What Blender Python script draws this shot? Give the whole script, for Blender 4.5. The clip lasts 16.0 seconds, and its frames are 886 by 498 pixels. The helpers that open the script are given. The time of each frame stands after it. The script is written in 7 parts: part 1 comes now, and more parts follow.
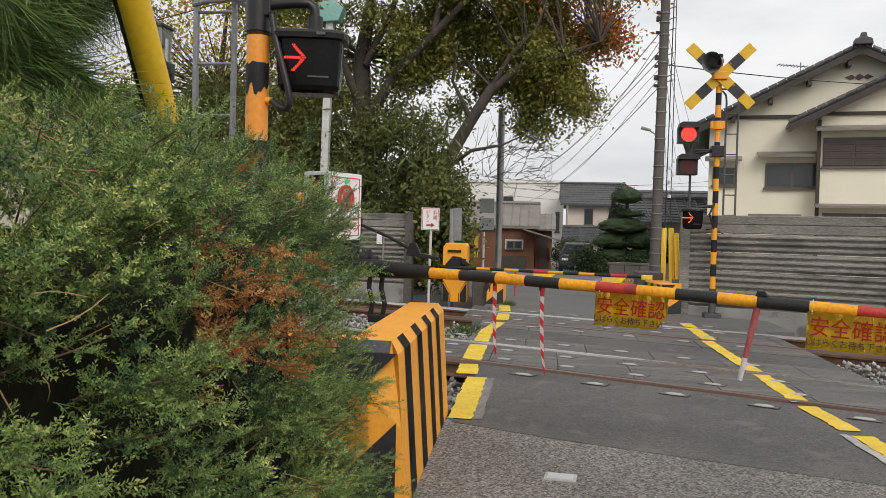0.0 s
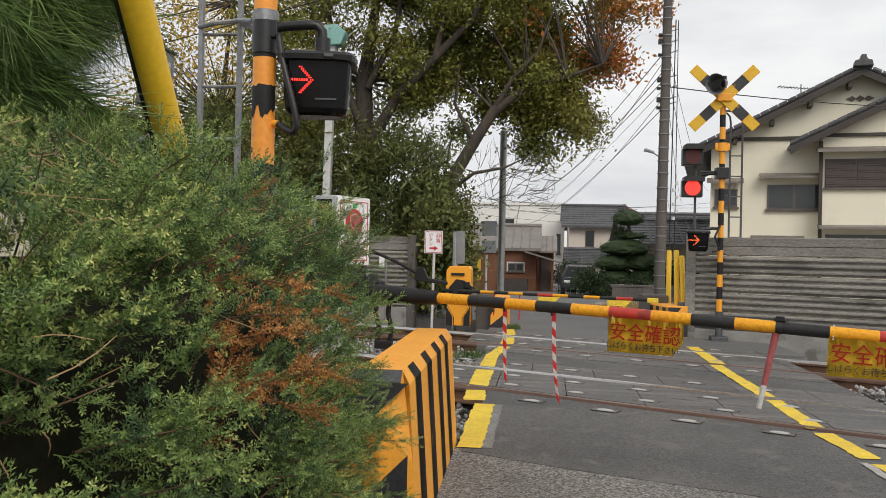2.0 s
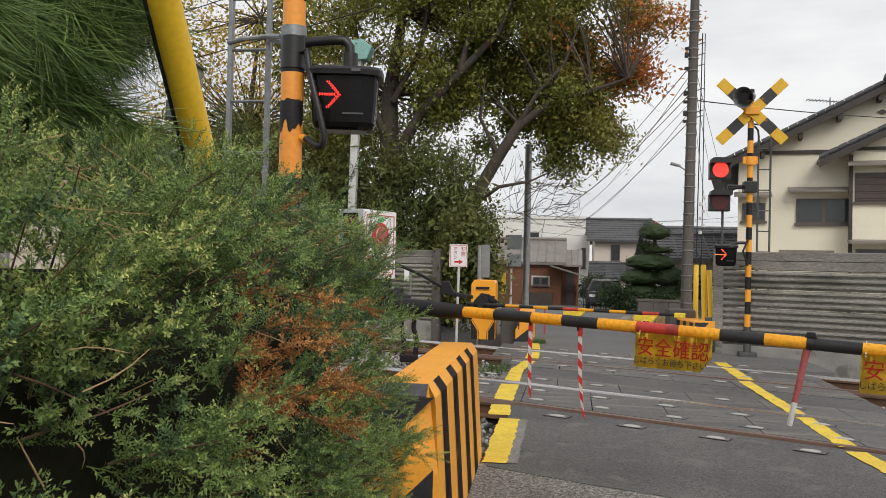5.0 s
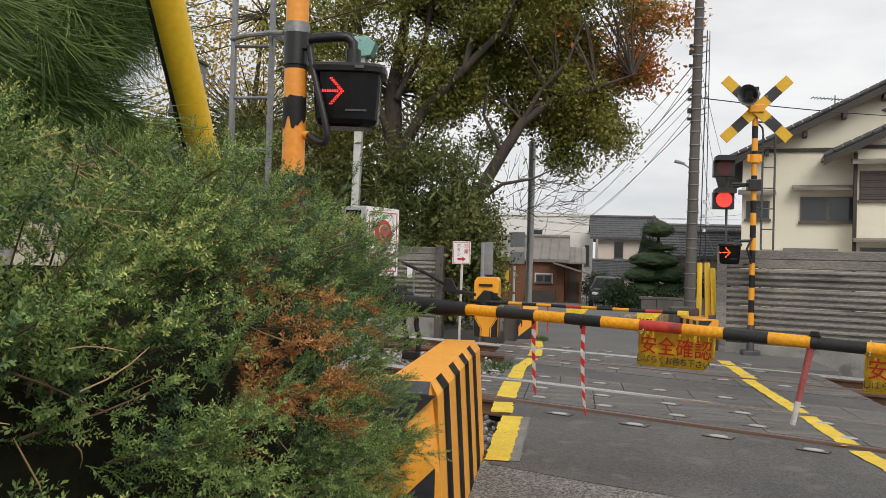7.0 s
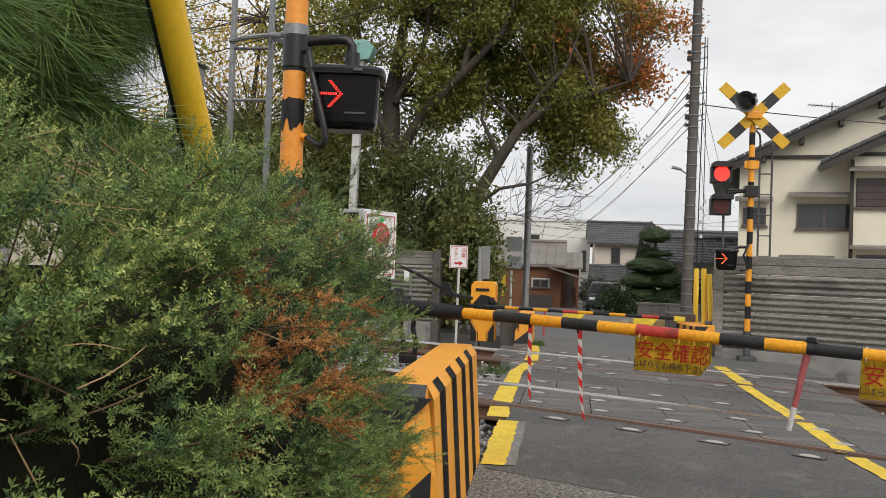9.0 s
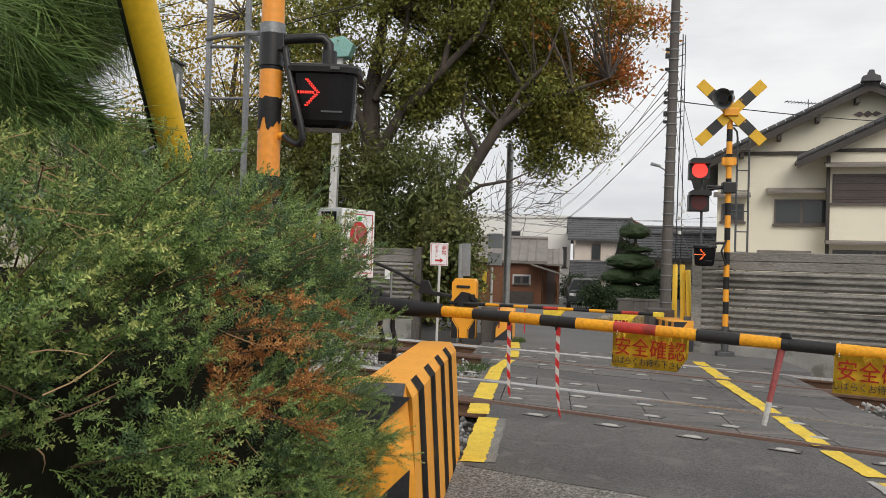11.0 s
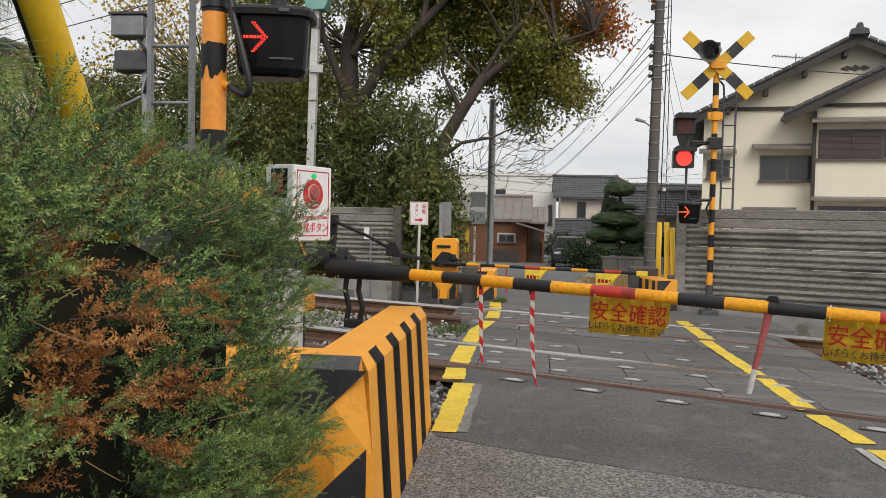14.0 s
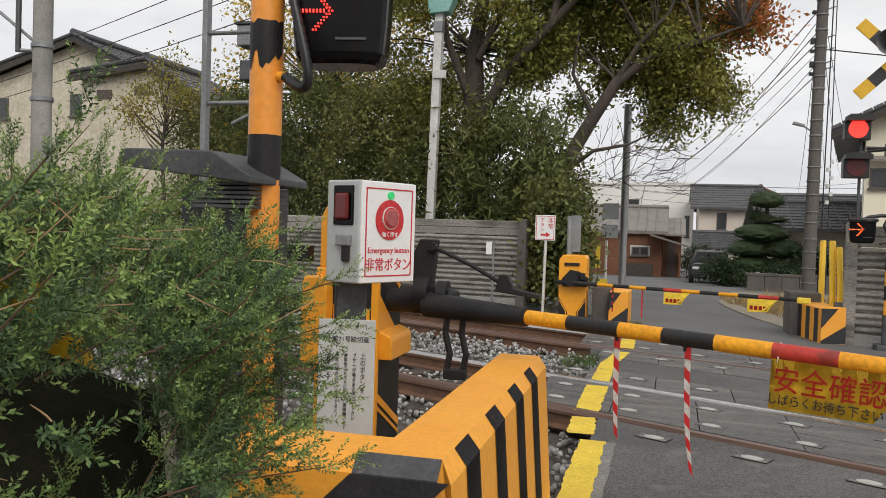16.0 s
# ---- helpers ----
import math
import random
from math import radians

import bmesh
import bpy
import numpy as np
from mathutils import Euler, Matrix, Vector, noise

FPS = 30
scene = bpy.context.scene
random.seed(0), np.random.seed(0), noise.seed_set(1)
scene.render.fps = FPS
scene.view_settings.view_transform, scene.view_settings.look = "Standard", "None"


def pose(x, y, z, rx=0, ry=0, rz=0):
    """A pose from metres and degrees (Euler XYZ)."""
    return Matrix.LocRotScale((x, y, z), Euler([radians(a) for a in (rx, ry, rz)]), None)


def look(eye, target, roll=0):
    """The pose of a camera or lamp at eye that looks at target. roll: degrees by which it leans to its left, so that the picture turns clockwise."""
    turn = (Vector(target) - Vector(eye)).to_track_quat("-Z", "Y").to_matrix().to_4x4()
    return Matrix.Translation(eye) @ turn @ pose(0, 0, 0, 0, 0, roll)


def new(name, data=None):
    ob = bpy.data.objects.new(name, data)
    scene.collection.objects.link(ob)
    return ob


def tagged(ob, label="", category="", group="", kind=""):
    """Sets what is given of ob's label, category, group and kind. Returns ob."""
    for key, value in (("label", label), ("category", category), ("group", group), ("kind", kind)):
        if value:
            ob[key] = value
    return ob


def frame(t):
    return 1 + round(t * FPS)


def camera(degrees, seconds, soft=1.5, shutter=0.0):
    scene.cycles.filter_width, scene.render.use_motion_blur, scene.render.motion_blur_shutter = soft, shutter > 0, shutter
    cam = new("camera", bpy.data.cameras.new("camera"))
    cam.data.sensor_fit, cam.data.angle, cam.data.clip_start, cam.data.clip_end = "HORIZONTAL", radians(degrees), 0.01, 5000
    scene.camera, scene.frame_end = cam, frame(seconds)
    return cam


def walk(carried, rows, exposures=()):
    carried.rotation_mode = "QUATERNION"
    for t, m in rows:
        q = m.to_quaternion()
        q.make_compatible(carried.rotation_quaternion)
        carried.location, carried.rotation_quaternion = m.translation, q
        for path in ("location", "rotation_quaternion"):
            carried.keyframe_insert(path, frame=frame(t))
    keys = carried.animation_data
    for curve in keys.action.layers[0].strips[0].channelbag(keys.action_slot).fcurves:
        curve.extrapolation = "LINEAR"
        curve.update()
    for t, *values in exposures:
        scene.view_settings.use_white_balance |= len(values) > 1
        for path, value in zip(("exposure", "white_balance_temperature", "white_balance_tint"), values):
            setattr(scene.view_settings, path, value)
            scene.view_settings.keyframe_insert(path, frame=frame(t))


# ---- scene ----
cam = camera(57.2, 16.0, soft=0.55)
PATH = [
    (0, (0.451, -6.531, 1.188), (0.199, -4.547, 1.14), 1.4),
    (0.5, (0.395, -6.477, 1.19), (0.205, -4.487, 1.135), 1.1),
    (1, (0.396, -6.461, 1.196), (0.207, -4.47, 1.159), 0.8),
    (1.5, (0.389, -6.449, 1.197), (0.15, -4.463, 1.18), 0.7),
    (2, (0.39, -6.441, 1.199), (0.136, -4.457, 1.206), 1.2),
    (2.5, (0.391, -6.438, 1.201), (0.13, -4.455, 1.222), 1.4),
    (3, (0.39, -6.439, 1.2), (0.104, -4.46, 1.224), 1.3),
    (3.5, (0.386, -6.438, 1.201), (0.077, -4.462, 1.228), 1.4),
    (4, (0.383, -6.441, 1.2), (0.07, -4.466, 1.234), 1.4),
    (6.5, (0.382, -6.436, 1.2), (0.064, -4.462, 1.24), 1.5),
    (7, (0.383, -6.432, 1.203), (0.061, -4.458, 1.234), 1.6),
    (7.5, (0.389, -6.431, 1.199), (0.066, -4.458, 1.235), 1.5),
    (8, (0.392, -6.436, 1.199), (0.07, -4.463, 1.239), 1.6),
    (8.5, (0.388, -6.434, 1.197), (0.067, -4.46, 1.242), 1.8),
    (9, (0.381, -6.432, 1.198), (0.066, -4.457, 1.24), 2.0),
    (11.5, (0.413, -6.44, 1.213), (0.162, -4.457, 1.249), 1.2),
    (12, (0.476, -6.45, 1.226), (0.235, -4.465, 1.263), 0.5),
    (12.5, (0.518, -6.466, 1.225), (0.274, -4.481, 1.287), 0.3),
    (13, (0.534, -6.481, 1.228), (0.247, -4.503, 1.309), 0.1),
    (13.5, (0.521, -6.403, 1.221), (0.206, -4.428, 1.245), 0.3),
    (14, (0.462, -6.128, 1.218), (0.228, -4.143, 1.153), 1.3),
    (14.5, (0.423, -5.901, 1.236), (0.196, -3.916, 1.148), 1.2),
    (15, (0.457, -5.625, 1.262), (0.089, -3.66, 1.2), 1.3),
    (15.5, (0.465, -5.431, 1.295), (-0.022, -3.492, 1.258), 1.3),
    (16, (0.365, -5.161, 1.308), (-0.18, -3.237, 1.256), 1.8),
]
walk(cam, [(t, look(eye, target, roll)) for t, eye, target, roll in PATH])

# ---- world and light: overcast daylight ----
SUN_EL, SUN_ROT = radians(42), radians(152)
world = bpy.data.worlds.new("world")
scene.world = world
world.use_nodes = True
wn, wl = world.node_tree.nodes, world.node_tree.links
wn.clear()
w_out = wn.new("ShaderNodeOutputWorld")
w_bg = wn.new("ShaderNodeBackground")
w_bg.inputs[1].default_value = 1.0
w_sky = wn.new("ShaderNodeTexSky")
w_sky.sky_type = "NISHITA"
w_sky.sun_disc = False
w_sky.sun_elevation, w_sky.sun_rotation = SUN_EL, SUN_ROT
w_sc = wn.new("ShaderNodeVectorMath")
w_sc.operation = "SCALE"
w_sc.inputs[3].default_value = 0.1
w_tc = wn.new("ShaderNodeTexCoord")
w_map = wn.new("ShaderNodeMapping")
w_map.inputs[3].default_value = (1.0, 1.0, 3.6)
w_noise = wn.new("ShaderNodeTexNoise")
w_noise.inputs["Scale"].default_value = 2.3
w_noise.inputs["Detail"].default_value = 6
w_noise.inputs["Roughness"].default_value = 0.55
w_ramp = wn.new("ShaderNodeValToRGB")
w_ramp.color_ramp.elements[0].position, w_ramp.color_ramp.elements[0].color = 0.34, (0.60, 0.61, 0.635, 1)
w_ramp.color_ramp.elements[1].position, w_ramp.color_ramp.elements[1].color = 0.62, (0.86, 0.855, 0.85, 1)
w_mix = wn.new("ShaderNodeMix")
w_mix.data_type = "RGBA"
w_mix.inputs[0].default_value = 0.94
wl.new(w_tc.outputs["Generated"], w_map.inputs[0])
wl.new(w_map.outputs[0], w_noise.inputs["Vector"])
wl.new(w_noise.outputs["Fac"], w_ramp.inputs[0])
wl.new(w_sky.outputs[0], w_sc.inputs[0])
wl.new(w_sc.outputs[0], w_mix.inputs[6])
wl.new(w_ramp.outputs[0], w_mix.inputs[7])
wl.new(w_mix.outputs[2], w_bg.inputs[0])
wl.new(w_bg.outputs[0], w_out.inputs[0])
sun = new("sun", bpy.data.lights.new("sun", "SUN"))
sun.data.energy, sun.data.angle, sun.data.color = 1.5, radians(35), (1.0, 0.93, 0.82)
sun.matrix_world = look((0, 0, 20), (-10, 20, 0))
scene.view_settings.exposure = 0.16


# ---- materials ----
def mat(name, c1, c2=None, rough=0.7, scale=6.0, metal=0.0, bump=0.15, fine=60.0, detail=5.0, stain=None, stain_scale=1.2,
        stain_at=0.6, island=0.0, objrand=0.0, emit=None, power=0.0, stretch=(1, 1, 1), spec=0.5, grain=(0.72, 1.12), speck=None):
    m = bpy.data.materials.new(name)
    m.use_nodes = True
    nt = m.node_tree
    n, l = nt.nodes, nt.links
    b = n["Principled BSDF"]
    b.inputs["Roughness"].default_value = rough
    b.inputs["Metallic"].default_value = metal
    b.inputs["Specular IOR Level"].default_value = spec
    c2 = c2 or tuple(v * 0.75 for v in c1)
    tc = n.new("ShaderNodeTexCoord")
    mp = n.new("ShaderNodeMapping")
    mp.inputs[3].default_value = stretch
    l.new(tc.outputs["Object"], mp.inputs[0])
    t1 = n.new("ShaderNodeTexNoise")
    t1.inputs["Scale"].default_value, t1.inputs["Detail"].default_value = scale, detail
    l.new(mp.outputs[0], t1.inputs["Vector"])
    r1 = n.new("ShaderNodeValToRGB")
    r1.color_ramp.elements[0].position, r1.color_ramp.elements[1].position = 0.32, 0.68
    r1.color_ramp.elements[0].color, r1.color_ramp.elements[1].color = (*c1, 1), (*c2, 1)
    l.new(t1.outputs["Fac"], r1.inputs[0])
    col = r1.outputs[0]
    t2 = n.new("ShaderNodeTexNoise")
    t2.inputs["Scale"].default_value, t2.inputs["Detail"].default_value = fine, 3.0
    l.new(mp.outputs[0], t2.inputs["Vector"])

    def mixed(kind, fac, a, other):
        x = n.new("ShaderNodeMix")
        x.data_type, x.blend_type = "RGBA", kind
        if isinstance(fac, float):
            x.inputs[0].default_value = fac
        else:
            l.new(fac, x.inputs[0])
        l.new(a, x.inputs[6])
        if isinstance(other, tuple):
            x.inputs[7].default_value = (*other, 1)
        else:
            l.new(other, x.inputs[7])
        return x.outputs[2]

    gr = n.new("ShaderNodeValToRGB")
    gr.color_ramp.elements[0].position, gr.color_ramp.elements[1].position = 0.3, 0.7
    gr.color_ramp.elements[0].color, gr.color_ramp.elements[1].color = (grain[0], grain[0], grain[0], 1), (grain[1], grain[1], grain[1], 1)
    l.new(t2.outputs["Fac"], gr.inputs[0])
    col = mixed("MULTIPLY", 0.8, col, gr.outputs[0])
    if speck:
        vo = n.new("ShaderNodeTexVoronoi")
        vo.inputs["Scale"].default_value = speck[0]
        l.new(mp.outputs[0], vo.inputs["Vector"])
        sr = n.new("ShaderNodeMapRange")
        sr.inputs[1].default_value, sr.inputs[2].default_value = 0.15, 0.95
        sr.inputs[3].default_value, sr.inputs[4].default_value = speck[1], speck[2]
        l.new(vo.outputs["Color"], sr.inputs[0])
        col = mixed("MULTIPLY", 1.0, col, sr.outputs[0])
    if stain:
        t3 = n.new("ShaderNodeTexNoise")
        t3.inputs["Scale"].default_value, t3.inputs["Detail"].default_value = stain_scale, 8.0
        t3.inputs["Roughness"].default_value = 0.65
        l.new(mp.outputs[0], t3.inputs["Vector"])
        r3 = n.new("ShaderNodeValToRGB")
        r3.color_ramp.elements[0].position, r3.color_ramp.elements[1].position = stain_at - 0.04, stain_at + 0.05
        l.new(t3.outputs["Fac"], r3.inputs[0])
        col = mixed("MIX", r3.outputs[0], col, stain)
    for amount, source in ((island, "geo"), (objrand, "obj")):
        if amount:
            g = n.new("ShaderNodeNewGeometry") if source == "geo" else n.new("ShaderNodeObjectInfo")
            rr = n.new("ShaderNodeMapRange")
            rr.inputs[3].default_value, rr.inputs[4].default_value = 1 - amount, 1 + amount
            l.new(g.outputs["Random Per Island" if source == "geo" else "Random"], rr.inputs[0])
            vm = n.new("ShaderNodeVectorMath")
            vm.operation = "SCALE"
            l.new(col, vm.inputs[0])
            l.new(rr.outputs[0], vm.inputs[3])
            col = vm.outputs[0]
    l.new(col, b.inputs["Base Color"])
    if bump:
        bp = n.new("ShaderNodeBump")
        bp.inputs["Strength"].default_value, bp.inputs["Distance"].default_value = bump, 0.01
        l.new(t2.outputs["Fac"], bp.inputs["Height"])
        l.new(bp.outputs[0], b.inputs["Normal"])
    if emit:
        b.inputs["Emission Color"].default_value = (*emit, 1)
        b.inputs["Emission Strength"].default_value = power
    return m


def leafmat(name, c1, c2, scale=1.5, rough=0.55, island=0.45, trans=0.25):
    m = mat(name, c1, c2, rough, scale, bump=0, fine=9.0, island=island, spec=0.3)
    b = m.node_tree.nodes["Principled BSDF"]
    out = m.node_tree.nodes["Material Output"]
    tr = m.node_tree.nodes.new("ShaderNodeBsdfTranslucent")
    mx = m.node_tree.nodes.new("ShaderNodeMixShader")
    mx.inputs[0].default_value = trans
    src = b.inputs["Base Color"].links[0].from_socket
    m.node_tree.links.new(src, tr.inputs[0])
    m.node_tree.links.new(b.outputs[0], mx.inputs[1])
    m.node_tree.links.new(tr.outputs[0], mx.inputs[2])
    m.node_tree.links.new(mx.outputs[0], out.inputs[0])
    return m


M = {
    "asphalt_old": mat("asphalt_old", (0.215, 0.205, 0.19), (0.15, 0.143, 0.135), 0.9, 0.9, bump=1.0, fine=105, stain=(0.36, 0.34, 0.31), stain_scale=75, stain_at=0.66, grain=(0.45, 1.5), speck=(85, 0.4, 1.75)),
    "asphalt_new": mat("asphalt_new", (0.082, 0.080, 0.079), (0.128, 0.123, 0.118), 0.72, 1.1, bump=0.7, fine=150, stain=(0.150, 0.143, 0.134), stain_scale=3.2, stain_at=0.60, grain=(0.45, 1.5), speck=(110, 0.55, 1.5)),
    "asphalt_far": mat("asphalt_far", (0.17, 0.17, 0.17), (0.13, 0.13, 0.128), 0.9, 0.6, bump=0.4, fine=90),
    "panel": mat("panel", (0.098, 0.095, 0.094), (0.165, 0.158, 0.15), 0.62, 2.2, bump=0.6, fine=120, grain=(0.5, 1.4), stretch=(0.35, 3, 1), objrand=0.14, stain=(0.21, 0.175, 0.15), stain_scale=2.2, stain_at=0.60, speck=(60, 0.7, 1.3)),
    "yellow_line": mat("yellow_line", (0.85, 0.62, 0.06), (0.72, 0.50, 0.05), 0.75, 5, fine=80, stain=(0.16, 0.15, 0.13), stain_scale=9, stain_at=0.66),
    "white_line": mat("white_line", (0.52, 0.51, 0.48), (0.36, 0.355, 0.34), 0.8, 5, fine=80),
    "rail_head": mat("rail_head", (0.62, 0.61, 0.60), (0.5, 0.48, 0.46), 0.25, 30, metal=0.9, bump=0.05, stretch=(0.05, 1, 1)),
    "rail_head_rust": mat("rail_head_rust", (0.17, 0.105, 0.085), (0.24, 0.16, 0.13), 0.45, 12, metal=0.4, bump=0.1, stretch=(0.05, 1, 1)),
    "rust": mat("rust", (0.10, 0.055, 0.035), (0.17, 0.09, 0.05), 0.85, 9, bump=0.4, fine=90),
    "ballast": mat("ballast", (0.42, 0.425, 0.43), (0.23, 0.215, 0.20), 0.9, 5, bump=0.5, fine=60, island=0.5),
    "ballast_bed": mat("ballast_bed", (0.12, 0.105, 0.09), (0.07, 0.06, 0.05), 0.95, 12, bump=1.0, fine=40),
    "sleeper": mat("sleeper", (0.09, 0.07, 0.055), (0.05, 0.04, 0.035), 0.9, 6, bump=0.6, objrand=0.2),
    "soil": mat("soil", (0.10, 0.085, 0.06), (0.06, 0.055, 0.035), 0.95, 3, bump=1.0, fine=30, stain=(0.12, 0.13, 0.05), stain_scale=2),
    "orange": mat("orange", (0.95, 0.43, 0.05), (0.90, 0.38, 0.04), 0.55, 3, bump=0.2, fine=45, grain=(0.9, 1.05), stain=(0.55, 0.24, 0.05), stain_scale=7, stain_at=0.74),
    "orange_metal": mat("orange_metal", (0.93, 0.40, 0.03), (0.90, 0.37, 0.03), 0.35, 2, bump=0.03, fine=30, grain=(0.93, 1.04), stain=(0.6, 0.26, 0.04), stain_scale=4, stain_at=0.76),
    "black": mat("black", (0.015, 0.015, 0.017), (0.026, 0.025, 0.026), 0.55, 6, bump=0.15, spec=0.28),
    "black_worn": mat("black_worn", (0.02, 0.02, 0.024), (0.035, 0.035, 0.04), 0.55, 6, bump=0.25, stain=(0.6, 0.28, 0.05), stain_scale=7, stain_at=0.69),
    "tape_worn": mat("tape_worn", (0.045, 0.047, 0.055), (0.075, 0.078, 0.088), 0.6, 14, bump=0.3, stain=(0.16, 0.13, 0.10), stain_scale=30, stain_at=0.66),
    "black_gloss": mat("black_gloss", (0.006, 0.006, 0.007), (0.009, 0.008, 0.009), 0.16, 3, bump=0.02, spec=0.16),
    "black_plastic": mat("black_plastic", (0.012, 0.012, 0.013), (0.02, 0.02, 0.021), 0.4, 5, bump=0.05),
    "concrete": mat("concrete", (0.36, 0.35, 0.33), (0.25, 0.245, 0.23), 0.9, 3, bump=0.5, fine=70, stain=(0.16, 0.155, 0.14), stain_scale=2.2, stain_at=0.58),
    "lamp_red_dark": mat("lamp_red_dark", (0.16, 0.012, 0.012), (0.10, 0.008, 0.008), 0.15, 4, bump=0),
    "edge_concrete": mat("edge_concrete", (0.26, 0.25, 0.235), (0.19, 0.185, 0.17), 0.9, 3, bump=0.6, fine=90, grain=(0.5, 1.4)),
    "wall_concrete": mat("wall_concrete", (0.33, 0.312, 0.285), (0.215, 0.205, 0.188), 0.92, 2.2, bump=0.8, fine=45, grain=(0.6, 1.25), stain=(0.135, 0.13, 0.118), stain_scale=1.6, stain_at=0.57, stretch=(0.4, 0.4, 1.6), objrand=0.12, spec=0.2),
    "pole_concrete": mat("pole_concrete", (0.145, 0.13, 0.12), (0.10, 0.09, 0.085), 0.9, 2, bump=0.3, stretch=(1, 1, 0.2)),
    "steel": mat("steel", (0.33, 0.34, 0.35), (0.24, 0.25, 0.26), 0.5, 8, metal=0.6, bump=0.1),
    "steel_dark": mat("steel_dark", (0.12, 0.125, 0.13), (0.08, 0.085, 0.09), 0.55, 8, metal=0.5, bump=0.1),
    "galv": mat("galv", (0.45, 0.46, 0.46), (0.36, 0.37, 0.37), 0.45, 8, metal=0.7, bump=0.05),
    "grey_paint": mat("grey_paint", (0.50, 0.53, 0.54), (0.45, 0.48, 0.49), 0.5, 3, bump=0.03, grain=(0.92, 1.04), stain=(0.36, 0.36, 0.35), stain_scale=9, stain_at=0.76),
    "white_panel": mat("white_panel", (0.84, 0.84, 0.85), (0.80, 0.80, 0.81), 0.35, 3, bump=0.01, grain=(0.95, 1.02)),
    "white_plastic": mat("white_plastic", (0.66, 0.66, 0.65), (0.55, 0.55, 0.54), 0.5, 4, bump=0.1),
    "red": mat("red", (0.62, 0.03, 0.035), (0.52, 0.025, 0.03), 0.45, 4, bump=0.05),
    "red_arm": mat("red_arm", (0.45, 0.025, 0.02), (0.55, 0.05, 0.03), 0.5, 5, bump=0.1, stain=(0.25, 0.03, 0.02), stain_scale=8),
    "pink_worn": mat("pink_worn", (0.42, 0.12, 0.12), (0.34, 0.07, 0.07), 0.6, 8, bump=0.1),
    "ink_red": mat("ink_red", (0.36, 0.016, 0.012), (0.30, 0.014, 0.01), 0.6, 5, bump=0, spec=0.2),
    "ink_black": mat("ink_black", (0.03, 0.03, 0.03), None, 0.6, 5, bump=0),
    "sign_yellow": mat("sign_yellow", (0.92, 0.66, 0.05), (0.86, 0.60, 0.06), 0.5, 4, bump=0.1, fine=20, stain=(0.75, 0.58, 0.18), stain_scale=5, stain_at=0.72),
    "board_yellow": mat("board_yellow", (0.78, 0.46, 0.02), (0.72, 0.42, 0.02), 0.5, 4, bump=0.05, grain=(0.85, 1.1)),
    "yellow_cover": mat("yellow_cover", (0.95, 0.60, 0.035), (0.90, 0.55, 0.03), 0.45, 2, bump=0.03, grain=(0.9, 1.05), stain=(0.78, 0.50, 0.06), stain_scale=5, stain_at=0.70),
    "pole_orange": mat("pole_orange", (0.92, 0.36, 0.05), (0.86, 0.32, 0.045), 0.42, 3, bump=0.05, fine=40, grain=(0.88, 1.05), stain=(0.62, 0.26, 0.08), stain_scale=9, stain_at=0.68),
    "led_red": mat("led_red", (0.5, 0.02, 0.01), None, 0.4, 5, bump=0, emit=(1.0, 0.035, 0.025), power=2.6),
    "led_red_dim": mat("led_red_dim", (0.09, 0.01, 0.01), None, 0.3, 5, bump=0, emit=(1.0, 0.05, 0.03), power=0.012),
    "led_orange": mat("led_orange", (0.5, 0.08, 0.01), None, 0.4, 5, bump=0, emit=(1.0, 0.13, 0.03), power=3.0),
    "led_green": mat("led_green", (0.02, 0.4, 0.12), None, 0.4, 5, bump=0, emit=(0.04, 0.8, 0.22), power=0.35),
    "teal_lens": mat("teal_lens", (0.30, 0.55, 0.50), (0.22, 0.45, 0.41), 0.2, 3, bump=0.0),
    "cream_wall": mat("cream_wall", (0.86, 0.81, 0.67), (0.81, 0.765, 0.63), 0.9, 0.8, bump=0.1, fine=30, grain=(0.94, 1.03), stain=(0.76, 0.72, 0.6), stain_scale=0.5),
    "tan_wall": mat("tan_wall", (0.66, 0.61, 0.50), (0.54, 0.49, 0.39), 0.95, 2.5, bump=0.8, fine=8),
    "white_wall": mat("white_wall", (0.86, 0.85, 0.82), (0.80, 0.79, 0.76), 0.9, 0.6, bump=0.1),
    "beige_wall": mat("beige_wall", (0.74, 0.655, 0.575), (0.66, 0.58, 0.51), 0.9, 0.6, bump=0.1),
    "brown_wall": mat("brown_wall", (0.20, 0.085, 0.045), (0.15, 0.065, 0.035), 0.8, 2, bump=0.3, stretch=(1, 1, 0.1)),
    "roof_tile": mat("roof_tile", (0.06, 0.062, 0.068), (0.10, 0.10, 0.105), 0.5, 3, bump=0.4, objrand=0.15, island=0.15),
    "roof_metal": mat("roof_metal", (0.25, 0.225, 0.205), (0.19, 0.17, 0.155), 0.5, 2, bump=0.1),
    "dark_trim": mat("dark_trim", (0.045, 0.035, 0.03), (0.06, 0.05, 0.042), 0.6, 4, bump=0.1),
    "shutter": mat("shutter", (0.10, 0.075, 0.07), (0.08, 0.06, 0.055), 0.5, 4, bump=0.1),
    "frame_bronze": mat("frame_bronze", (0.13, 0.11, 0.10), None, 0.4, 4, bump=0.05),
    "glass_dark": mat("glass_dark", (0.045, 0.05, 0.055), (0.06, 0.065, 0.07), 0.08, 1, bump=0.0),
    "car_paint": mat("car_paint", (0.05, 0.055, 0.06), None, 0.2, 2, bump=0.0),
    "tyre": mat("tyre", (0.02, 0.02, 0.02), None, 0.8, 8, bump=0.2),
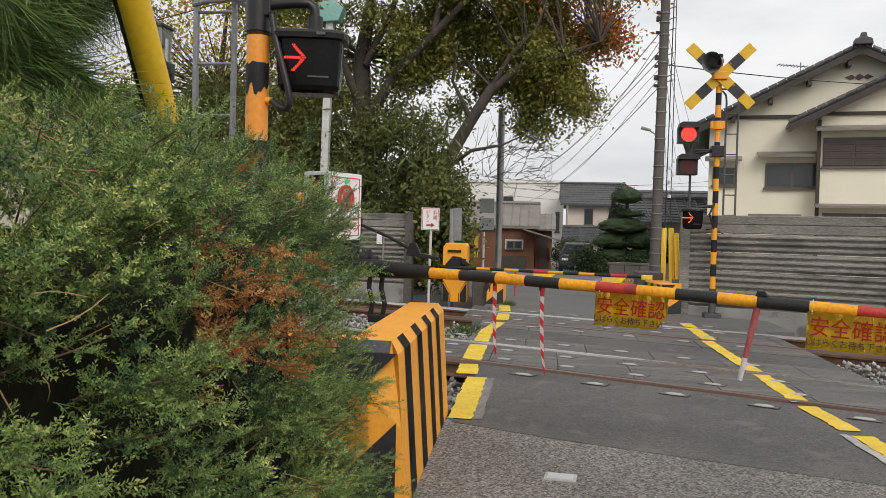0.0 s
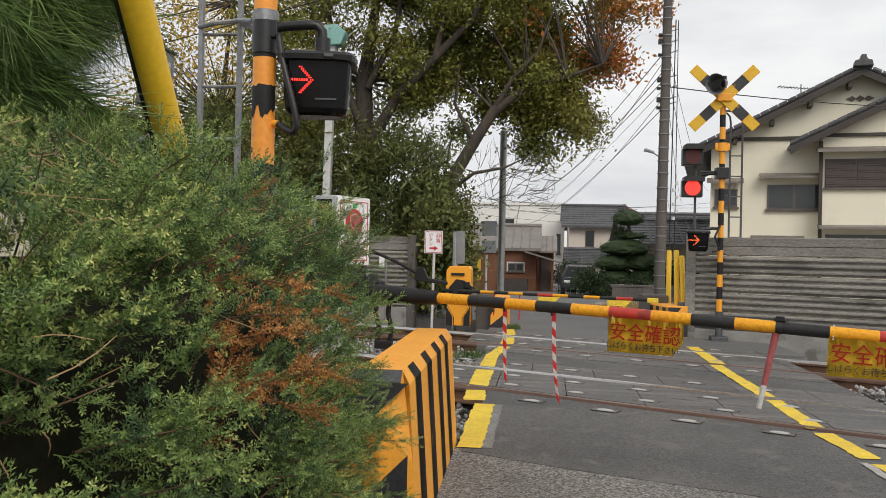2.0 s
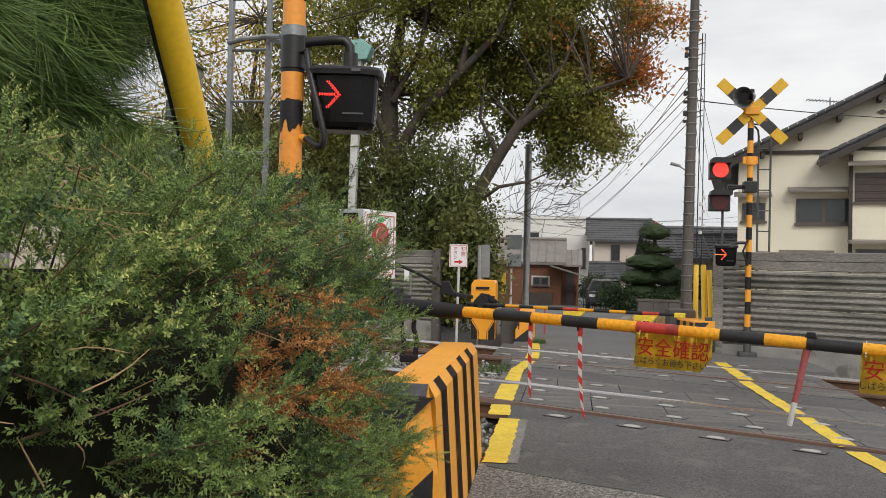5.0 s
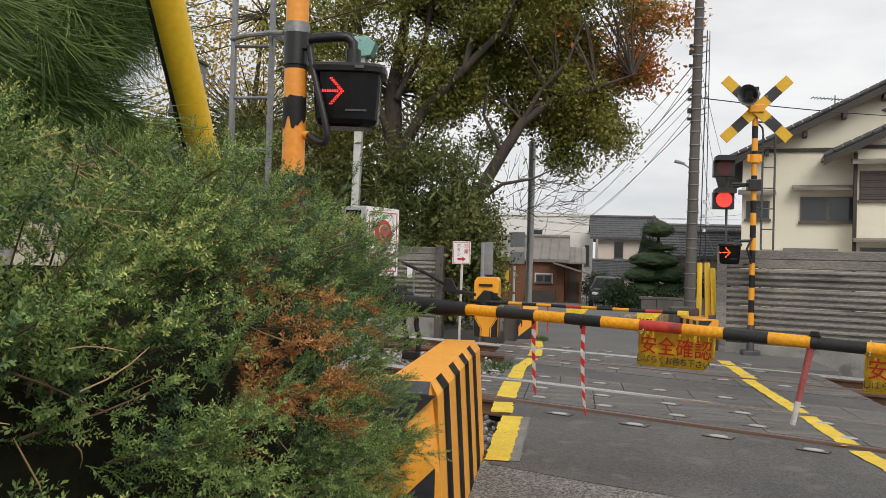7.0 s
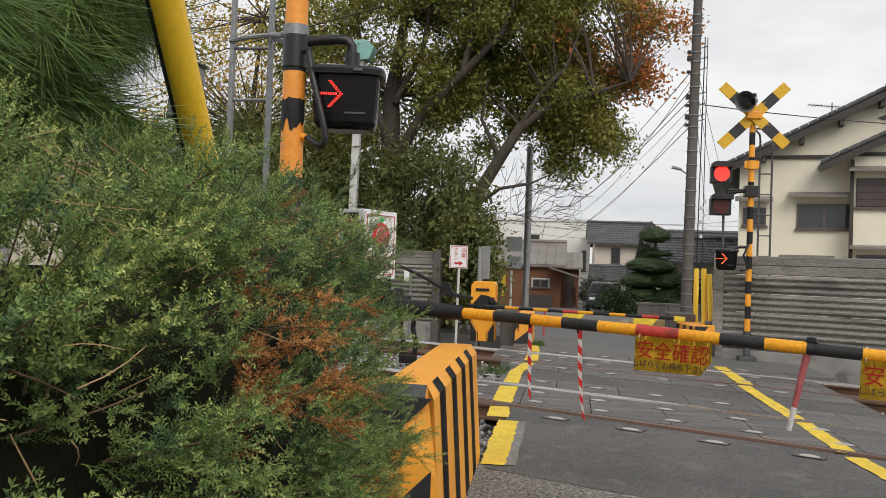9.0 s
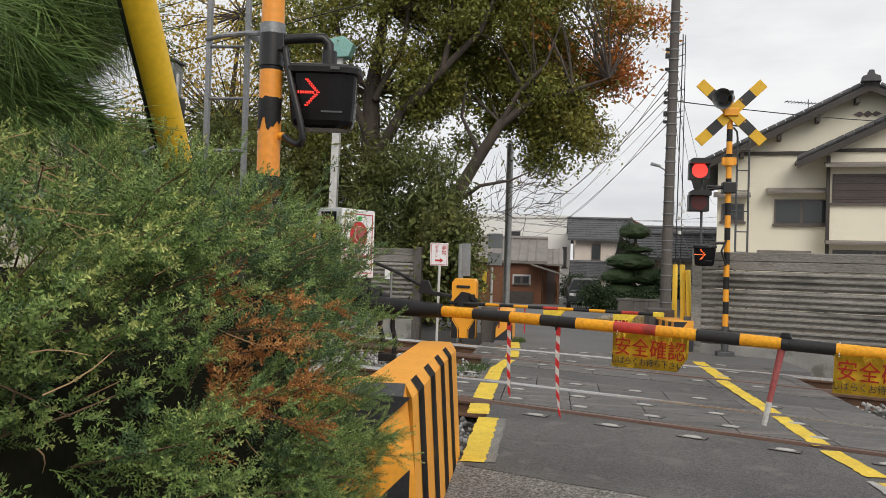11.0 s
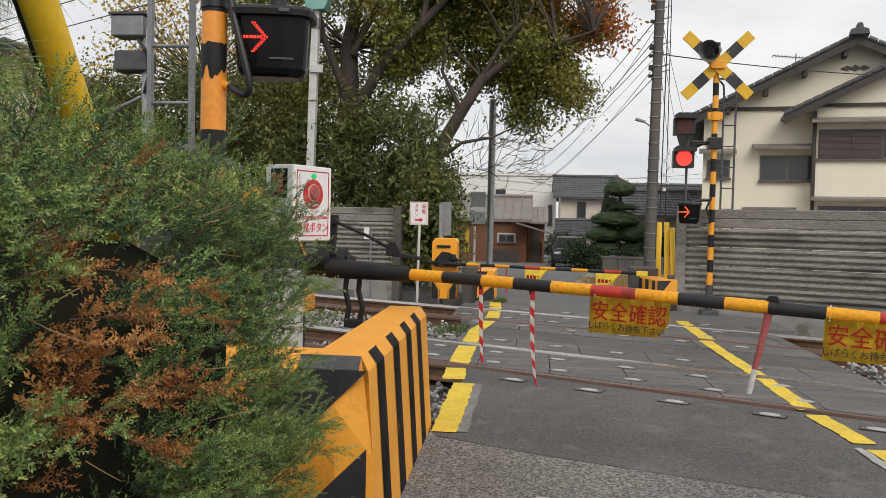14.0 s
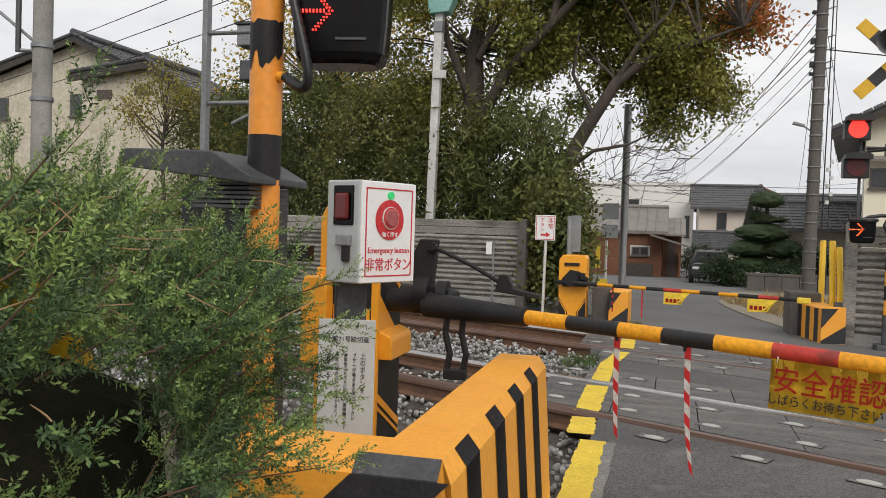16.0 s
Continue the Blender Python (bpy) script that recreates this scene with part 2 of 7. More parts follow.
    "bark": mat("bark", (0.10, 0.08, 0.065), (0.055, 0.045, 0.04), 0.95, 4, bump=1.0, fine=20, stretch=(1, 1, 0.25)),
    "twig": mat("twig", (0.12, 0.07, 0.045), (0.18, 0.11, 0.07), 0.9, 8, bump=0.3),
    "shade_core": mat("shade_core", (0.012, 0.014, 0.008), (0.02, 0.018, 0.011), 1.0, 8, bump=0.5, spec=0.1),
    "wire": mat("wire", (0.03, 0.03, 0.03), None, 0.6, 4, bump=0),
    "insulator": mat("insulator", (0.75, 0.75, 0.73), None, 0.25, 4, bump=0),
    "juniper": leafmat("juniper", (0.235, 0.33, 0.095), (0.14, 0.22, 0.07), 7.0, 0.5, 0.55, 0.14),
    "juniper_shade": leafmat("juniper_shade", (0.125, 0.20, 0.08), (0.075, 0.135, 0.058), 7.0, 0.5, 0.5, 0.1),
    "juniper_new": leafmat("juniper_new", (0.29, 0.375, 0.115), (0.19, 0.28, 0.085), 7.0, 0.5, 0.55, 0.2),
    "juniper_tip": leafmat("juniper_tip", (0.47, 0.50, 0.165), (0.33, 0.40, 0.12), 7.0, 0.5, 0.5, 0.25),
    "juniper_dead": leafmat("juniper_dead", (0.36, 0.13, 0.04), (0.48, 0.25, 0.09), 9.0, 0.8, 0.5, 0.2),
    "pine_needle": leafmat("pine_needle", (0.12, 0.205, 0.06), (0.19, 0.27, 0.085), 5.0, 0.4, 0.6, 0.18),
    "leaf_green": leafmat("leaf_green", (0.17, 0.20, 0.045), (0.27, 0.26, 0.06), 0.6, 0.45, 0.5, 0.32),
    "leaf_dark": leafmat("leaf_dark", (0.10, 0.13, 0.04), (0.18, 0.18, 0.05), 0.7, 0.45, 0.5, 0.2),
    "leaf_autumn": leafmat("leaf_autumn", (0.50, 0.17, 0.05), (0.55, 0.30, 0.06), 0.9, 0.6, 0.45, 0.35),
    "leaf_yellow": leafmat("leaf_yellow", (0.60, 0.41, 0.08), (0.45, 0.36, 0.08), 0.7, 0.6, 0.4, 0.35),
    "leaf_bamboo": leafmat("leaf_bamboo", (0.09, 0.125, 0.04), (0.15, 0.165, 0.05), 0.9, 0.5, 0.45, 0.25),
    "topiary": leafmat("topiary", (0.030, 0.055, 0.022), (0.045, 0.07, 0.028), 2.0, 0.6, 0.4, 0.15),
    "dry_grass": leafmat("dry_grass", (0.42, 0.31, 0.15), (0.34, 0.24, 0.11), 2.0, 0.8, 0.4, 0.2),
    "weed": leafmat("weed", (0.10, 0.16, 0.04), (0.07, 0.12, 0.035), 3.0, 0.6, 0.4, 0.2),
}


# ---- mesh helpers ----
def mesh_of(bm, name, material, smooth=False):
    me = bpy.data.meshes.new(name)
    bm.normal_update()
    bm.to_mesh(me)
    bm.free()
    me.materials.append(M[material] if isinstance(material, str) else material)
    if smooth:
        me.polygons.foreach_set("use_smooth", [True] * len(me.polygons))
    return me


def part(name, bm, material, parent=None, label="", smooth=False, at=None):
    ob = new(name, mesh_of(bm, name, material, smooth))
    if parent:
        ob.parent = parent
    if at is not None:
        ob.matrix_basis = at
    if label:
        tagged(ob, label)
    return ob


def thing(name, label, category, m=None, group="", kind=""):
    ob = new(name)
    ob.empty_display_size = 0.1
    if m is not None:
        ob.matrix_basis = m
    return tagged(ob, label, category, group, kind)


def box(x0, x1, y0, y1, z0, z1, bev=0.0, bm=None):
    own = bm is None
    b = bmesh.new() if own or bev else bm
    r = bmesh.ops.create_cube(b, size=1)
    for v in r["verts"]:
        v.co = Vector(((x0 + x1) / 2 + v.co.x * (x1 - x0), (y0 + y1) / 2 + v.co.y * (y1 - y0), (z0 + z1) / 2 + v.co.z * (z1 - z0)))
    if bev:
        bmesh.ops.bevel(b, geom=b.edges[:] , offset=bev, segments=2, affect="EDGES", profile=0.5)
        if not own:
            tmp = bpy.data.meshes.new("tmp")
            b.to_mesh(tmp)
            b.free()
            bm.from_mesh(tmp)
            bpy.data.meshes.remove(tmp)
            return bm
    return b


def tube(points, r, seg=10, bm=None, caps=True):
    """A round tube through the points; r is one radius or one for each point."""
    bm = bm or bmesh.new()
    pts = [Vector(p) for p in points]
    rs = r if isinstance(r, (list, tuple)) else [r] * len(pts)
    rings = []
    side = None
    for i, p in enumerate(pts):
        d = (pts[min(i + 1, len(pts) - 1)] - pts[max(i - 1, 0)]).normalized()
        if side is None:
            side = d.orthogonal().normalized()
        side = (side - d * side.dot(d)).normalized()
        up = d.cross(side)
        rings.append([bm.verts.new(p + (side * math.cos(a) + up * math.sin(a)) * rs[i]) for a in (2 * math.pi * k / seg for k in range(seg))])
    for a, b in zip(rings, rings[1:]):
        for k in range(seg):
            bm.faces.new((a[k], a[(k + 1) % seg], b[(k + 1) % seg], b[k])).smooth = seg > 9
    if caps and seg > 9:
        bm.faces.new([bm.verts.new(v.co) for v in rings[0][::-1]])
        bm.faces.new([bm.verts.new(v.co) for v in rings[-1]])
    elif caps:
        bm.faces.new(rings[0][::-1])
        bm.faces.new(rings[-1])
    return bm


def prism(poly, h0, h1, axis="y", bm=None, bev=0.0):
    """A flat outline pushed along an axis: (x, z) outlines along y, (x, y) along z, (y, z) along x."""
    bm = bm or bmesh.new()
    put = {"y": lambda a, b, h: (a, h, b), "z": lambda a, b, h: (a, b, h), "x": lambda a, b, h: (h, a, b)}[axis]
    lo = [bm.verts.new(put(a, b, h0)) for a, b in poly]
    hi = [bm.verts.new(put(a, b, h1)) for a, b in poly]
    fs = [bm.faces.new(lo), bm.faces.new(hi[::-1])]
    for i in range(len(poly)):
        j = (i + 1) % len(poly)
        fs.append(bm.faces.new((lo[j], lo[i], hi[i], hi[j])))
    bmesh.ops.recalc_face_normals(bm, faces=fs)
    if bev:
        bmesh.ops.bevel(bm, geom=list({e for f in fs for e in f.edges}), offset=bev, segments=2, affect="EDGES", profile=0.5)
    return bm


def disc(r, h, seg=24, bm=None, centre=(0, 0, 0), axis="y"):
    c = Vector(centre)
    d = Vector({"x": (1, 0, 0), "y": (0, 1, 0), "z": (0, 0, 1)}[axis])
    return tube([c - d * h / 2, c + d * h / 2], r, seg, bm)


def np_mesh(name, verts, tris, material, parent=None, label="", kind=""):
    me = bpy.data.meshes.new(name)
    verts = np.asarray(verts, dtype=np.float32)
    tris = np.asarray(tris, dtype=np.int32)
    me.vertices.add(len(verts))
    me.vertices.foreach_set("co", verts.ravel())
    k = tris.shape[1]
    me.loops.add(tris.size)
    me.loops.foreach_set("vertex_index", tris.ravel())
    me.polygons.add(len(tris))
    me.polygons.foreach_set("loop_start", np.arange(0, tris.size, k, dtype=np.int32))
    me.update(calc_edges=True)
    me.materials.append(M[material])
    ob = new(name, me)
    if parent:
        ob.parent = parent
    return tagged(ob, label, kind=kind)


def text_part(body, size, material, parent, at, name="lettering", depth=0.0008, squeeze=1.0, label=""):
    cu = bpy.data.curves.new("text", "FONT")
    cu.body, cu.size, cu.align_x, cu.align_y, cu.extrude = body, size, "CENTER", "CENTER", depth
    tmp = new("text_tmp", cu)
    me = bpy.data.meshes.new_from_object(tmp.evaluated_get(bpy.context.evaluated_depsgraph_get()))
    bpy.data.objects.remove(tmp)
    me.materials.clear()
    me.materials.append(M[material])
    ob = new(name, me)
    ob.parent = parent
    ob.matrix_basis = at @ Matrix.Diagonal((squeeze, 1, 1, 1))
    return tagged(ob, label)


def scatter(templates, places, dirs, ups, scales):
    """Lays templates (verts, tris) at places with their x axis along dirs."""
    V, T, base = [], [], 0
    for i in range(len(places)):
        tv, tt = templates[i % len(templates)]
        d = dirs[i] / (np.linalg.norm(dirs[i]) + 1e-9)
        u = ups[i] - d * (ups[i] @ d)
        u = u / (np.linalg.norm(u) + 1e-9)
        s = np.cross(u, d)
        V.append(tv @ (np.stack([d, s, u]) * scales[i]) + places[i])
        T.append(tt + base)
        base += len(tv)
    return np.concatenate(V), np.concatenate(T)


rng = np.random.default_rng(5)


# ---- ground, road and tracks ----
SKEW = -25.5
SLOPE = math.tan(radians(SKEW))
COS = math.cos(radians(SKEW))
RAILS = (0.71, 1.93, 4.07, 5.25)


def gz(y):
    return -0.024 * max(0.0, min(y, 70.0) - 8.0)


def skewed(xa, xb, ya, yb):
    """An outline between two lines along the rails, ya and yb being their y at x = 0."""
    return [(xa, ya + SLOPE * xa), (xb, ya + SLOPE * xb), (xb, yb + SLOPE * xb), (xa, yb + SLOPE * xa)]


def make_ground():
    bm = bmesh.new()
    xs = [-900, -200, -60, -20, -8, 0, 8, 20, 60, 200, 900]
    ys = [-900, -200, -60, -20, -8, 0, 8, 14, 20, 30, 45, 70, 120, 300, 900]
    g = [[bm.verts.new((x, y, gz(y) - 0.3)) for x in xs] for y in ys]
    for a, b in zip(g, g[1:]):
        for i in range(len(xs) - 1):
            bm.faces.new((a[i], a[i + 1], b[i + 1], b[i]))
    tagged(part("ground", bm, "soil"), "bare earth ground round the level crossing", "ground", kind="structure")


def make_road():
    near = prism([(-0.16, -40), (9, -40), (9, -4.2), (3.45, -2.45), (-0.16, -1.45)], -0.3, -0.004, "z")
    tagged(part("road", near, "asphalt_old"), "worn grey asphalt approach road with coarse chippings", "road", kind="structure")
    patch = prism([(-0.10, -1.55), (0.5, -1.82), (1.09, -2.03), (2.08, -2.37), (3.4, -2.80), (3.4, RAILS[0] - 0.10 + SLOPE * 3.4), (-0.10, RAILS[0] - 0.10 + SLOPE * -0.10)], -0.3, 0.0, "z")
    tagged(part("road_patch", patch, "asphalt_new"), "newer dark asphalt laid up to the nearest rail", "road", kind="structure")
    mid = prism(skewed(-0.32, 3.2, RAILS[1] + 0.72, RAILS[2] - 0.66), -0.3, -0.002, "z")
    tagged(part("road_between_tracks", mid, "asphalt_new"), "dark asphalt strip between the two tracks", "road", kind="structure")
    bm = bmesh.new()
    ys = [4.2, 8, 12, 18, 28, 45, 70]
    for ya, yb in zip(ys, ys[1:]):
        xa, xb = (-0.5, 3.6) if ya < 8 else (-4.0, 16.0)
        prism([(ya, gz(ya) - 0.006), (yb, gz(yb) - 0.006), (yb, gz(yb) - 0.25), (ya, gz(ya) - 0.25)], xa, xb, "x", bm)
    tagged(part("road_far", bm, "asphalt_far"), "pale grey asphalt street beyond the crossing", "road", kind="structure")


def line_strip(name, pts, w, material, label, z=0.004):
    """A painted line with uneven edges along the points."""
    bm = bmesh.new()
    r = random.Random(len(pts) + int(w * 1000))
    prev = None
    for (xa, ya), (xb, yb) in zip(pts, pts[1:]):
        n = max(2, int(math.hypot(xb - xa, yb - ya) / 0.05))
        d = Vector((xb - xa, yb - ya)).normalized()
        nn = Vector((-d.y, d.x))
        for i in range(n + 1):
            c = Vector((xa + (xb - xa) * i / n, ya + (yb - ya) * i / n))
            a, b = c + nn * (w / 2 + r.uniform(-0.008, 0.010)), c - nn * (w / 2 + r.uniform(-0.008, 0.010))
            cur = (bm.verts.new((a.x, a.y, z)), bm.verts.new((b.x, b.y, z)))
            if prev:
                bm.faces.new((prev[0], prev[1], cur[1], cur[0]))
            prev = cur
    tagged(part(name, bm, material), label, "road marking", kind="structure")


def make_lines():
    line_strip("edge_line_1", [(-0.06, -1.48), (-0.075, -0.02)], 0.155, "yellow_line", "thick yellow painted edge line on the approach", 0.006)
    line_strip("edge_strip", [(0.045, -1.46), (0.03, -0.03)], 0.07, "edge_concrete", "grey concrete strip beside the yellow line", 0.004)
    line_strip("edge_line_2", [(-0.17, 0.13), (-0.20, 0.62)], 0.17, "yellow_line", "thick yellow painted edge line on the approach")
    line_strip("edge_line_3", [(-0.20, 0.80), (-0.21, 1.84)], 0.18, "yellow_line", "yellow edge line across the track panels", 0.008)
    line_strip("edge_line_4", [(-0.21, 2.02), (-0.22, 3.0), (-0.12, 3.95)], 0.15, "yellow_line", "yellow edge line between the two tracks", 0.008)
    line_strip("edge_line_5", [(-0.11, 4.25), (-0.12, 5.1)], 0.17, "yellow_line", "yellow edge line across the track panels", 0.008)
    line_strip("edge_line_6", [(-0.13, 5.45), (-0.18, 6.4)], 0.17, "yellow_line", "yellow edge line on the far side", 0.006)
    line_strip("edge_line_7", [(2.35, -1.25), (2.30, -0.55)], 0.13, "yellow_line", "yellow painted edge line beside the road", 0.006)
    line_strip("edge_line_8", [(2.30, -0.42), (2.31, 0.72)], 0.13, "yellow_line", "yellow edge line across the track panels", 0.008)
    line_strip("edge_line_9", [(2.30, 0.86), (2.27, 2.9)], 0.13, "yellow_line", "yellow edge line between the two tracks", 0.008)
    line_strip("edge_line_10", [(2.32, 3.0), (2.33, 4.7)], 0.15, "yellow_line", "yellow edge line across the track panels", 0.008)
    line_strip("edge_line_11", [(2.42, -2.5), (2.37, -1.38)], 0.13, "yellow_line", "worn yellow edge line on the approach", 0.006)
    line_strip("edge_line_12", [(2.31, -2.45), (2.27, -1.36)], 0.055, "white_line", "worn whitish strip beside the yellow line", 0.006)


def make_tracks():
    RM = pose(0, 0, 0, 0, 0, SKEW)
    for k, (c, head) in enumerate(zip(RAILS, ("rail_head_rust", "rail_head", "rail_head_rust", "rail_head"))):
        v = c * COS
        rail = tagged(part("rail_%d" % (k + 1), prism([(v - 0.034, -0.022), (v + 0.034, -0.022), (v + 0.034, -0.045), (v + 0.010, -0.055), (v + 0.010, -0.125), (v + 0.062, -0.14),
                      (v + 0.062, -0.153), (v - 0.062, -0.153), (v - 0.062, -0.14), (v - 0.010, -0.125), (v - 0.010, -0.055), (v - 0.034, -0.045)], -60, 60, "x"), "rust", at=RM),
                      "steel running rail with rusty sides", "rail", kind="structure")
        part("running_face", prism([(v - 0.034, -0.022), (v + 0.034, -0.022), (v + 0.028, 0.012), (v - 0.028, 0.012)], -60, 60, "x"), head, rail, "worn shiny running face")
    # sleepers, shared meshes
    sl = mesh_of(box(-0.1, 0.1, -1.0, 1.0, -0.27, -0.155, 0.012), "sleeper", "sleeper")
    for tk, (a, b) in enumerate(((0, 1), (2, 3))):
        v = (RAILS[a] + RAILS[b]) / 2 * COS
        bed = tagged(part("ballast_bed_%d" % (tk + 1), prism([(v - 2.3, -0.36), (v - 1.35, -0.205), (v + 1.35, -0.205), (v + 2.3, -0.36)], -60, 60, "x"), "ballast_bed", at=RM),
                     "bed of grey crushed stone under the track", "ballast", kind="structure")
        for i in range(-24, 26):
            u = i * 0.61
            if -1.0 < u < 3.2:
                continue
            s = new("sleeper", sl)
            s.parent = bed
            s.matrix_basis = pose(u, v, 0, 0, 0, random.uniform(-1, 1))
    # loose stones
    st = []
    for _ in range(5):
        b = bmesh.new()
        bmesh.ops.create_icosphere(b, subdivisions=1, radius=0.5)
        for vv in b.verts:
            vv.co *= 0.75 + 0.5 * random.random()
            vv.co.z *= 0.7
        b.verts.index_update()
        st.append((np.array([vv.co[:] for vv in b.verts]), np.array([[q.index for q in f.verts] for f in b.faces])))
        b.free()

    def stones(name, n, regions, label):
        P = []
        for u0, u1, v0, v1, z0, z1, wt in regions:
            m = int(n * wt)
            P.append(np.stack([rng.uniform(u0, u1, m), rng.uniform(v0, v1, m), rng.uniform(z0, z1, m)], 1))
        P = np.concatenate(P)
        cs, sn = math.cos(radians(SKEW)), math.sin(radians(SKEW))
        P = np.stack([P[:, 0] * cs - P[:, 1] * sn, P[:, 0] * sn + P[:, 1] * cs, P[:, 2]], 1)
        off = (P[:, 0] < -0.34) | (P[:, 0] > 2.95) | (P[:, 1] < 0.55 + SLOPE * P[:, 0])
        off &= ~((P[:, 0] > -0.10) & (P[:, 0] < 3.4) & (P[:, 1] < 0.62 + SLOPE * P[:, 0]))
        off &= ~((P[:, 0] > -0.14) & (P[:, 1] < -1.5))
        P = P[off]
        k = len(P)
        V, T = scatter(st, P, rng.normal(size=(k, 3)), rng.normal(size=(k, 3)), rng.uniform(0.035, 0.062, k))
        tagged(np_mesh(name, V, T, "ballast"), label, "gravel", kind="stuff")

    v1, v2, v3, v4 = (c * COS for c in RAILS)
    stones("ballast_stones", 14000, [(-9, 7, v2 + 0.06, v3 - 0.06, -0.20, -0.06, 0.5), (-9, 7, v1 + 0.08, v2 - 0.08, -0.20, -0.15, 0.2),
                                     (-9, 7, v1 - 1.5, v1 - 0.06, -0.24, -0.13, 0.35), (-9, 7, v3 + 0.08, v4 - 0.08, -0.20, -0.15, 0.15), (-9, 9, v4 + 0.06, v4 + 1.0, -0.22, -0.12, 0.2)],
           "loose grey crushed stone between the rails")


def make_panels():
    """Crossing panels between and beside the rails, with their fixing plates."""
    rows = []
    for a, b in ((0, 1), (2, 3)):
        ya, yb = RAILS[a], RAILS[b]
        rows += [(ya - 0.68 if a else ya - 0.10 - 0.0, ya - 0.055), (ya + 0.095, (ya + yb) / 2 - 0.005), ((ya + yb) / 2 + 0.005, yb - 0.095), (yb + 0.055, yb + 0.70)]
    deck = thing("crossing_deck", "dark rubber and asphalt crossing panels laid between the rails", "crossing deck", kind="structure")
    for i, (ya, yb) in enumerate(rows):
        if i == 0:
            continue
        x = -0.66 if i not in (3, 4) else -0.36
        while x < 3.1:
            w = 0.62
            pr = prism(skewed(x + 0.004, min(x + w - 0.004, 3.2), ya, yb), -0.16, 0.004 + random.uniform(-0.002, 0.002), "z")
            part("deck_panel", pr, "panel", deck)
            x += w
    # fixing plates: a pale oval bolt cover in a square recess frame
    fr = prism([(-0.105, -0.055), (0.105, -0.055), (0.105, 0.055), (-0.105, 0.055)], -0.002, 0.0, "z")
    frame_me = mesh_of(fr, "plate_recess", "black")
    ov = mesh_of(prism([(0.066 * math.cos(2 * math.pi * k / 20), 0.043 * math.sin(2 * math.pi * k / 20)) for k in range(20)], 0, 0.0028, "z"), "plate_cover", "white_line")
    rec = mesh_of(prism([(-0.100, -0.050), (0.100, -0.050), (0.100, 0.050), (-0.100, 0.050)], -0.001, 0.001, "z"), "plate_bed", "panel")
    for y0 in (0.35, 1.02, 1.58, 2.38, 3.75, 4.42, 4.95, 5.65):
        for k in range(6):
            x = -0.48 + 0.57 * k + (0.2 if int(y0 * 100) % 2 else 0.0)
            if y0 < 0.5 and x < 0:
                continue
            p = thing("fixing_plate", "pale oval fixing plate set in the crossing deck", "fixing plate", pose(x, y0 + SLOPE * x, 0.006, 0, 0, SKEW), "fixing plates")
            for nm, me in (("recess", frame_me), ("bed", rec), ("cover", ov)):
                o = new(nm, me)
                o.parent = p


make_ground()
make_road()
make_lines()
make_tracks()
make_panels()


# ---- walls ----
def panel_wall(name, x0, x1, y0, top, label, posts, base=0.0, turn=SKEW, post_mat="concrete"):
    """A wall of stacked ribbed concrete planks between posts, along the rails; y0 is its y at x = 0."""
    w = thing(name, label, "wall", pose(0, y0, 0, 0, 0, turn), kind="structure")
    u0, u1 = x0 / math.cos(radians(turn)), x1 / math.cos(radians(turn))
    part("plinth", box(u0, u1, -0.06, 0.10, -0.35, base + 0.14, 0.01), "concrete", w, "grey concrete plinth")
    h = (top - base - 0.14) / 5
    sect = []
    for i in range(5):
        z = base + 0.14 + i * h
        o = [(-0.03, z + 0.004)]
        ribs = 3 if i < 4 else 2
        rh = (h - 0.008) / ribs
        for r in range(ribs):
            zz = z + 0.004 + r * rh
            if i == 4:
                o += [(-0.045, zz + 0.01), (-0.045, zz + rh - 0.012), (-0.03, zz + rh)]
            else:
                o += [(-0.034, zz + rh * 0.15), (-0.066, zz + rh * 0.45), (-0.066, zz + rh * 0.70), (-0.03, zz + rh * 0.97)]
        o += [(0.04, z + h - 0.004), (0.04, z + 0.004)]
        sect.append(o)
    cuts = [u0] + [p for p in posts if u0 < p < u1] + [u1]
    for a, b in zip(cuts, cuts[1:]):
        for o in sect:
            part("plank", prism(o, a + 0.04, b - 0.04, "x"), "wall_concrete", w)
    for p in cuts:
        part("post", box(p - 0.075, p + 0.075, -0.075, 0.08, -0.3, top + 0.03, 0.012), "wall_concrete" if p == u0 else post_mat, w)


panel_wall("wall_east", 2.55, 16, 7.35, 1.50, "weathered grey ribbed concrete plank wall beside the track", [5.6, 7.5, 9.4, 11.3, 13.2])
panel_wall("wall_west", -7.2, -2.0, 7.67, 1.46, "weathered grey ribbed concrete plank wall under the trees", [-4.9], 0.05, -8.0, "pole_concrete")


